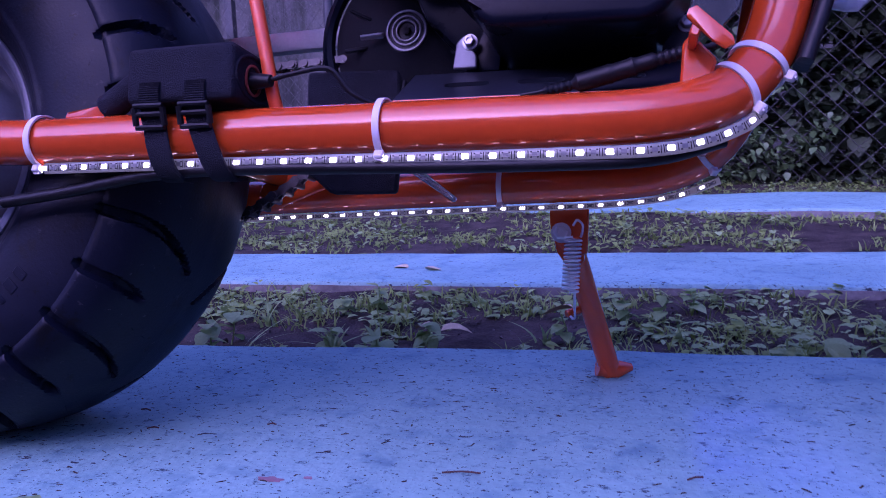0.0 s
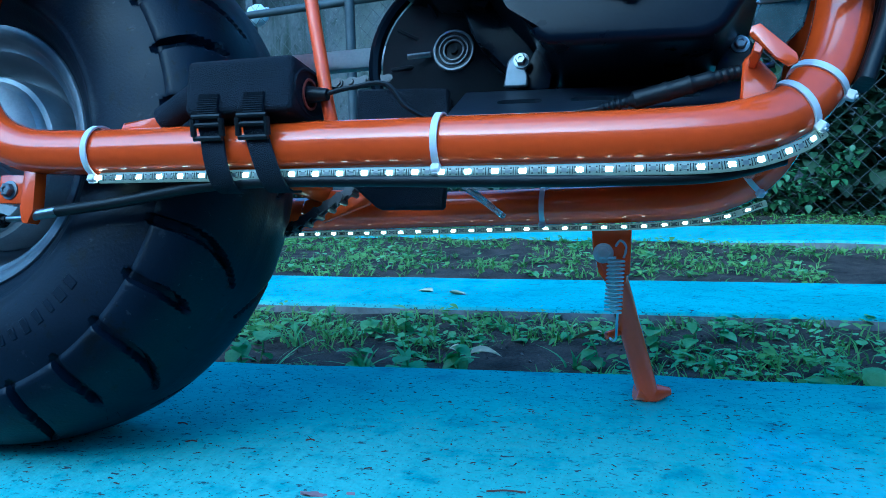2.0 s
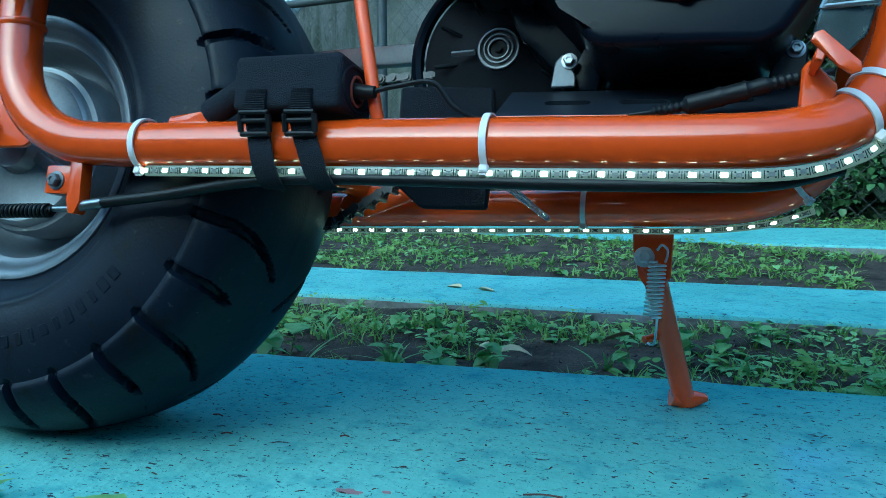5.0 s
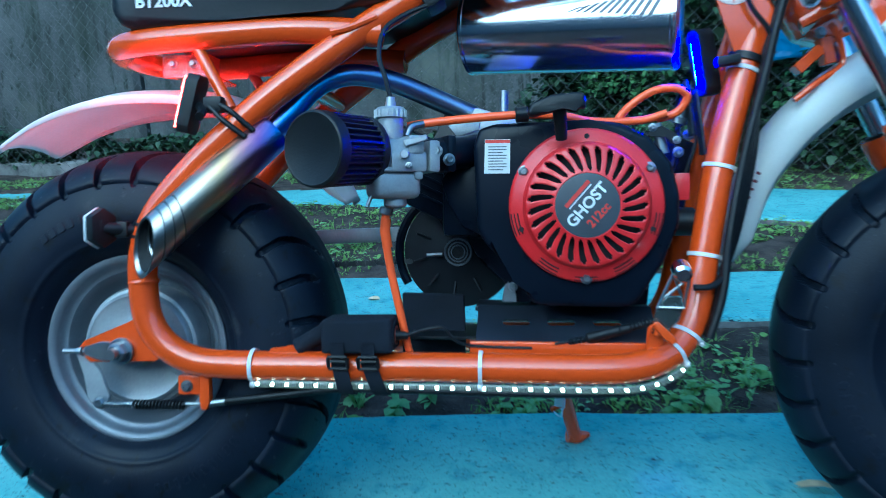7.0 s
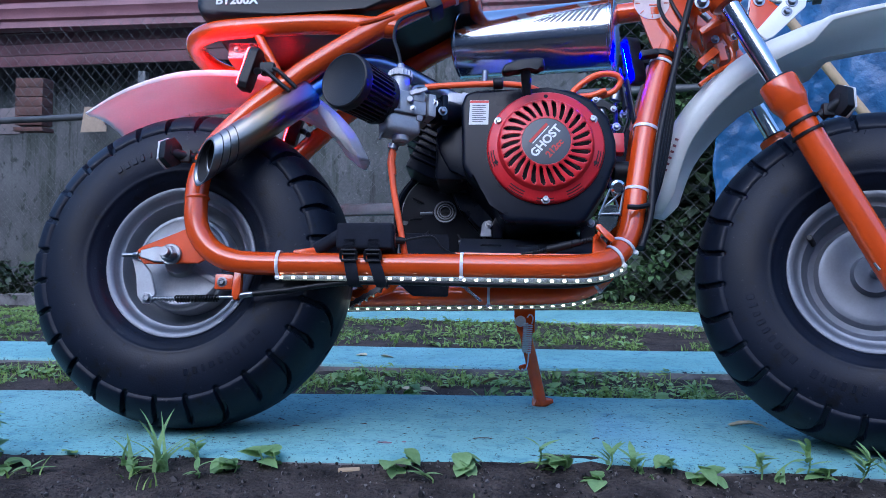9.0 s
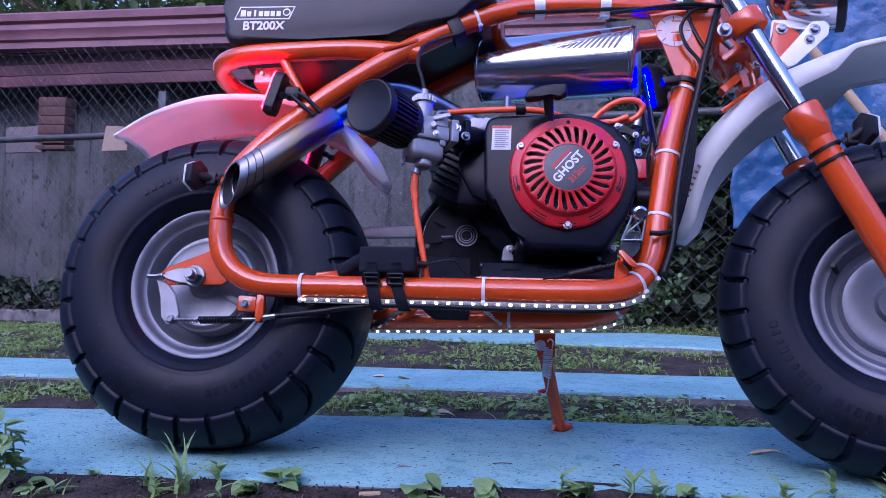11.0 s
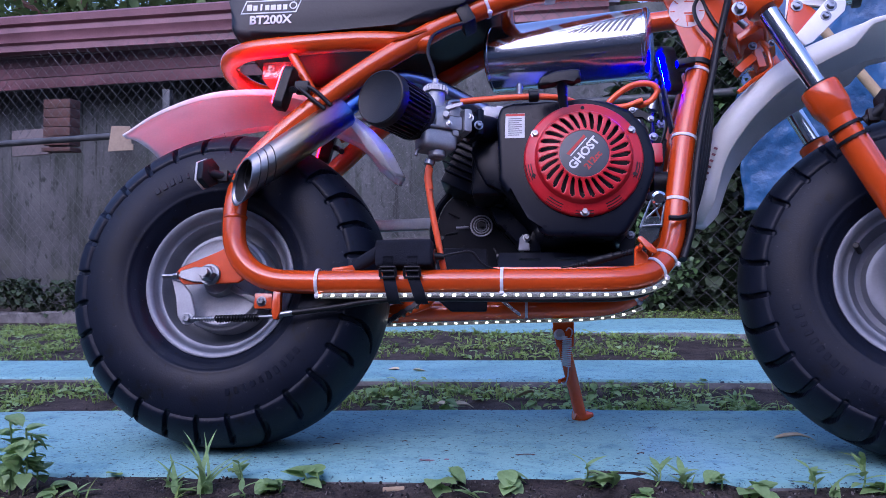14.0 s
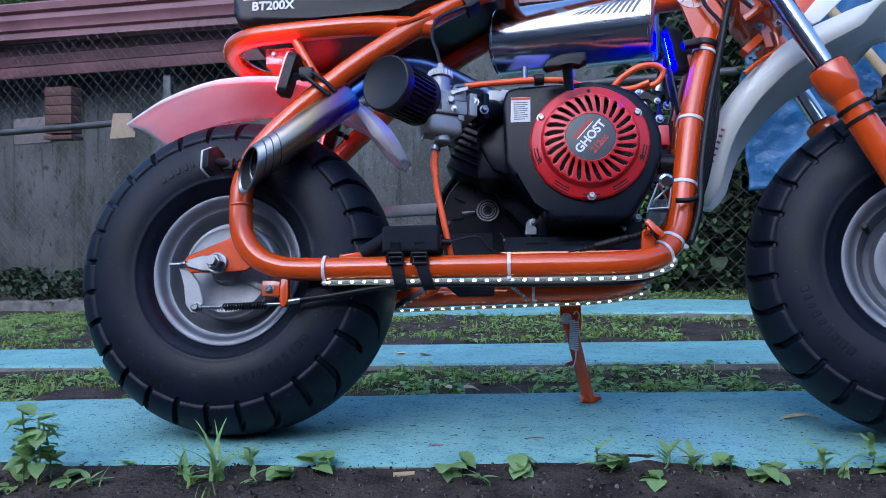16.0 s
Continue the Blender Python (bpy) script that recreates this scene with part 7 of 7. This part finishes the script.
tl["label"] = "clear plastic plate bolted under the seat rail"
part("clear_plate", box((0.052, 0.004, 0.026), Matrix.Translation((0.078, -0.068, 0.570)), 0.001, 1), CLEAR, tl)
bolt((0.066, -0.070, 0.572), 0.0045, tl)
bolt((0.09, -0.070, 0.572), 0.0045, tl)


def reflector(c, yaw, base):
    """A hexagonal side reflector on a rubber strap."""
    root = group_empty("reflector", bike)
    root["label"] = "hexagonal reflector in a black holder"
    m_ = Matrix.Translation(c) @ Matrix.Rotation(radians(yaw), 4, "Z")
    hexa = [(0.0185 * math.cos(radians(a)), 0.0225 * math.sin(radians(a))) for a in (90, 35, -35, -90, -145, 145)]
    part("holder", slab_outline(hexa, -0.006, 0.006, 0.002, 2, m_), PLASTIC, root)
    part("lens", slab_outline([(x * 1.04, z * 1.04) for x, z in hexa], -0.0095, -0.0062, 0.0006, 1, m_), PAPER, root, "pale reflector lens")
    part("back_plate", box((0.009, 0.0015, 0.012), m_ @ Matrix.Translation((0.001, 0.0066, 0.003)), 0.0004, 1), GREYPLASTIC, root)
    part("arm", rod(c, base, 0.0075, 10, bevel=0.001), PLASTIC, root)
    part("pivot", box((0.016, 0.012, 0.018), Matrix.Translation(Vector(c).lerp(Vector(base), 0.62)), 0.003), PLASTIC, root)
    return root


reflector((0.006, -0.130, 0.383), -116, (0.036, -0.112, 0.380))
for z in (0.372, 0.387):
    p, d = path_at(0.043, z)
    part("rubber_band", lathe([(TR, -0.0018), (TR + 0.002, -0.0018), (TR + 0.002, 0.0018), (TR, 0.0018)], 28, along(p, p + d), closed=True), PLASTIC, bike)
fr = Vector((0.977, -0.118, 0.2376))
reflector(tuple(fr + dleg * 0.225 + Vector((0.045, -0.03, 0.012))), 116, tuple(fr + dleg * 0.22 + Vector((0.02, -0.015, 0))))
for k in (0.200, 0.218):
    part("rubber_band", lathe([(0.0195, -0.002), (0.0222, -0.002), (0.0222, 0.002), (0.0195, 0.002)], 28, along(fr + dleg * k, fr + dleg), closed=True), PLASTIC, bike)
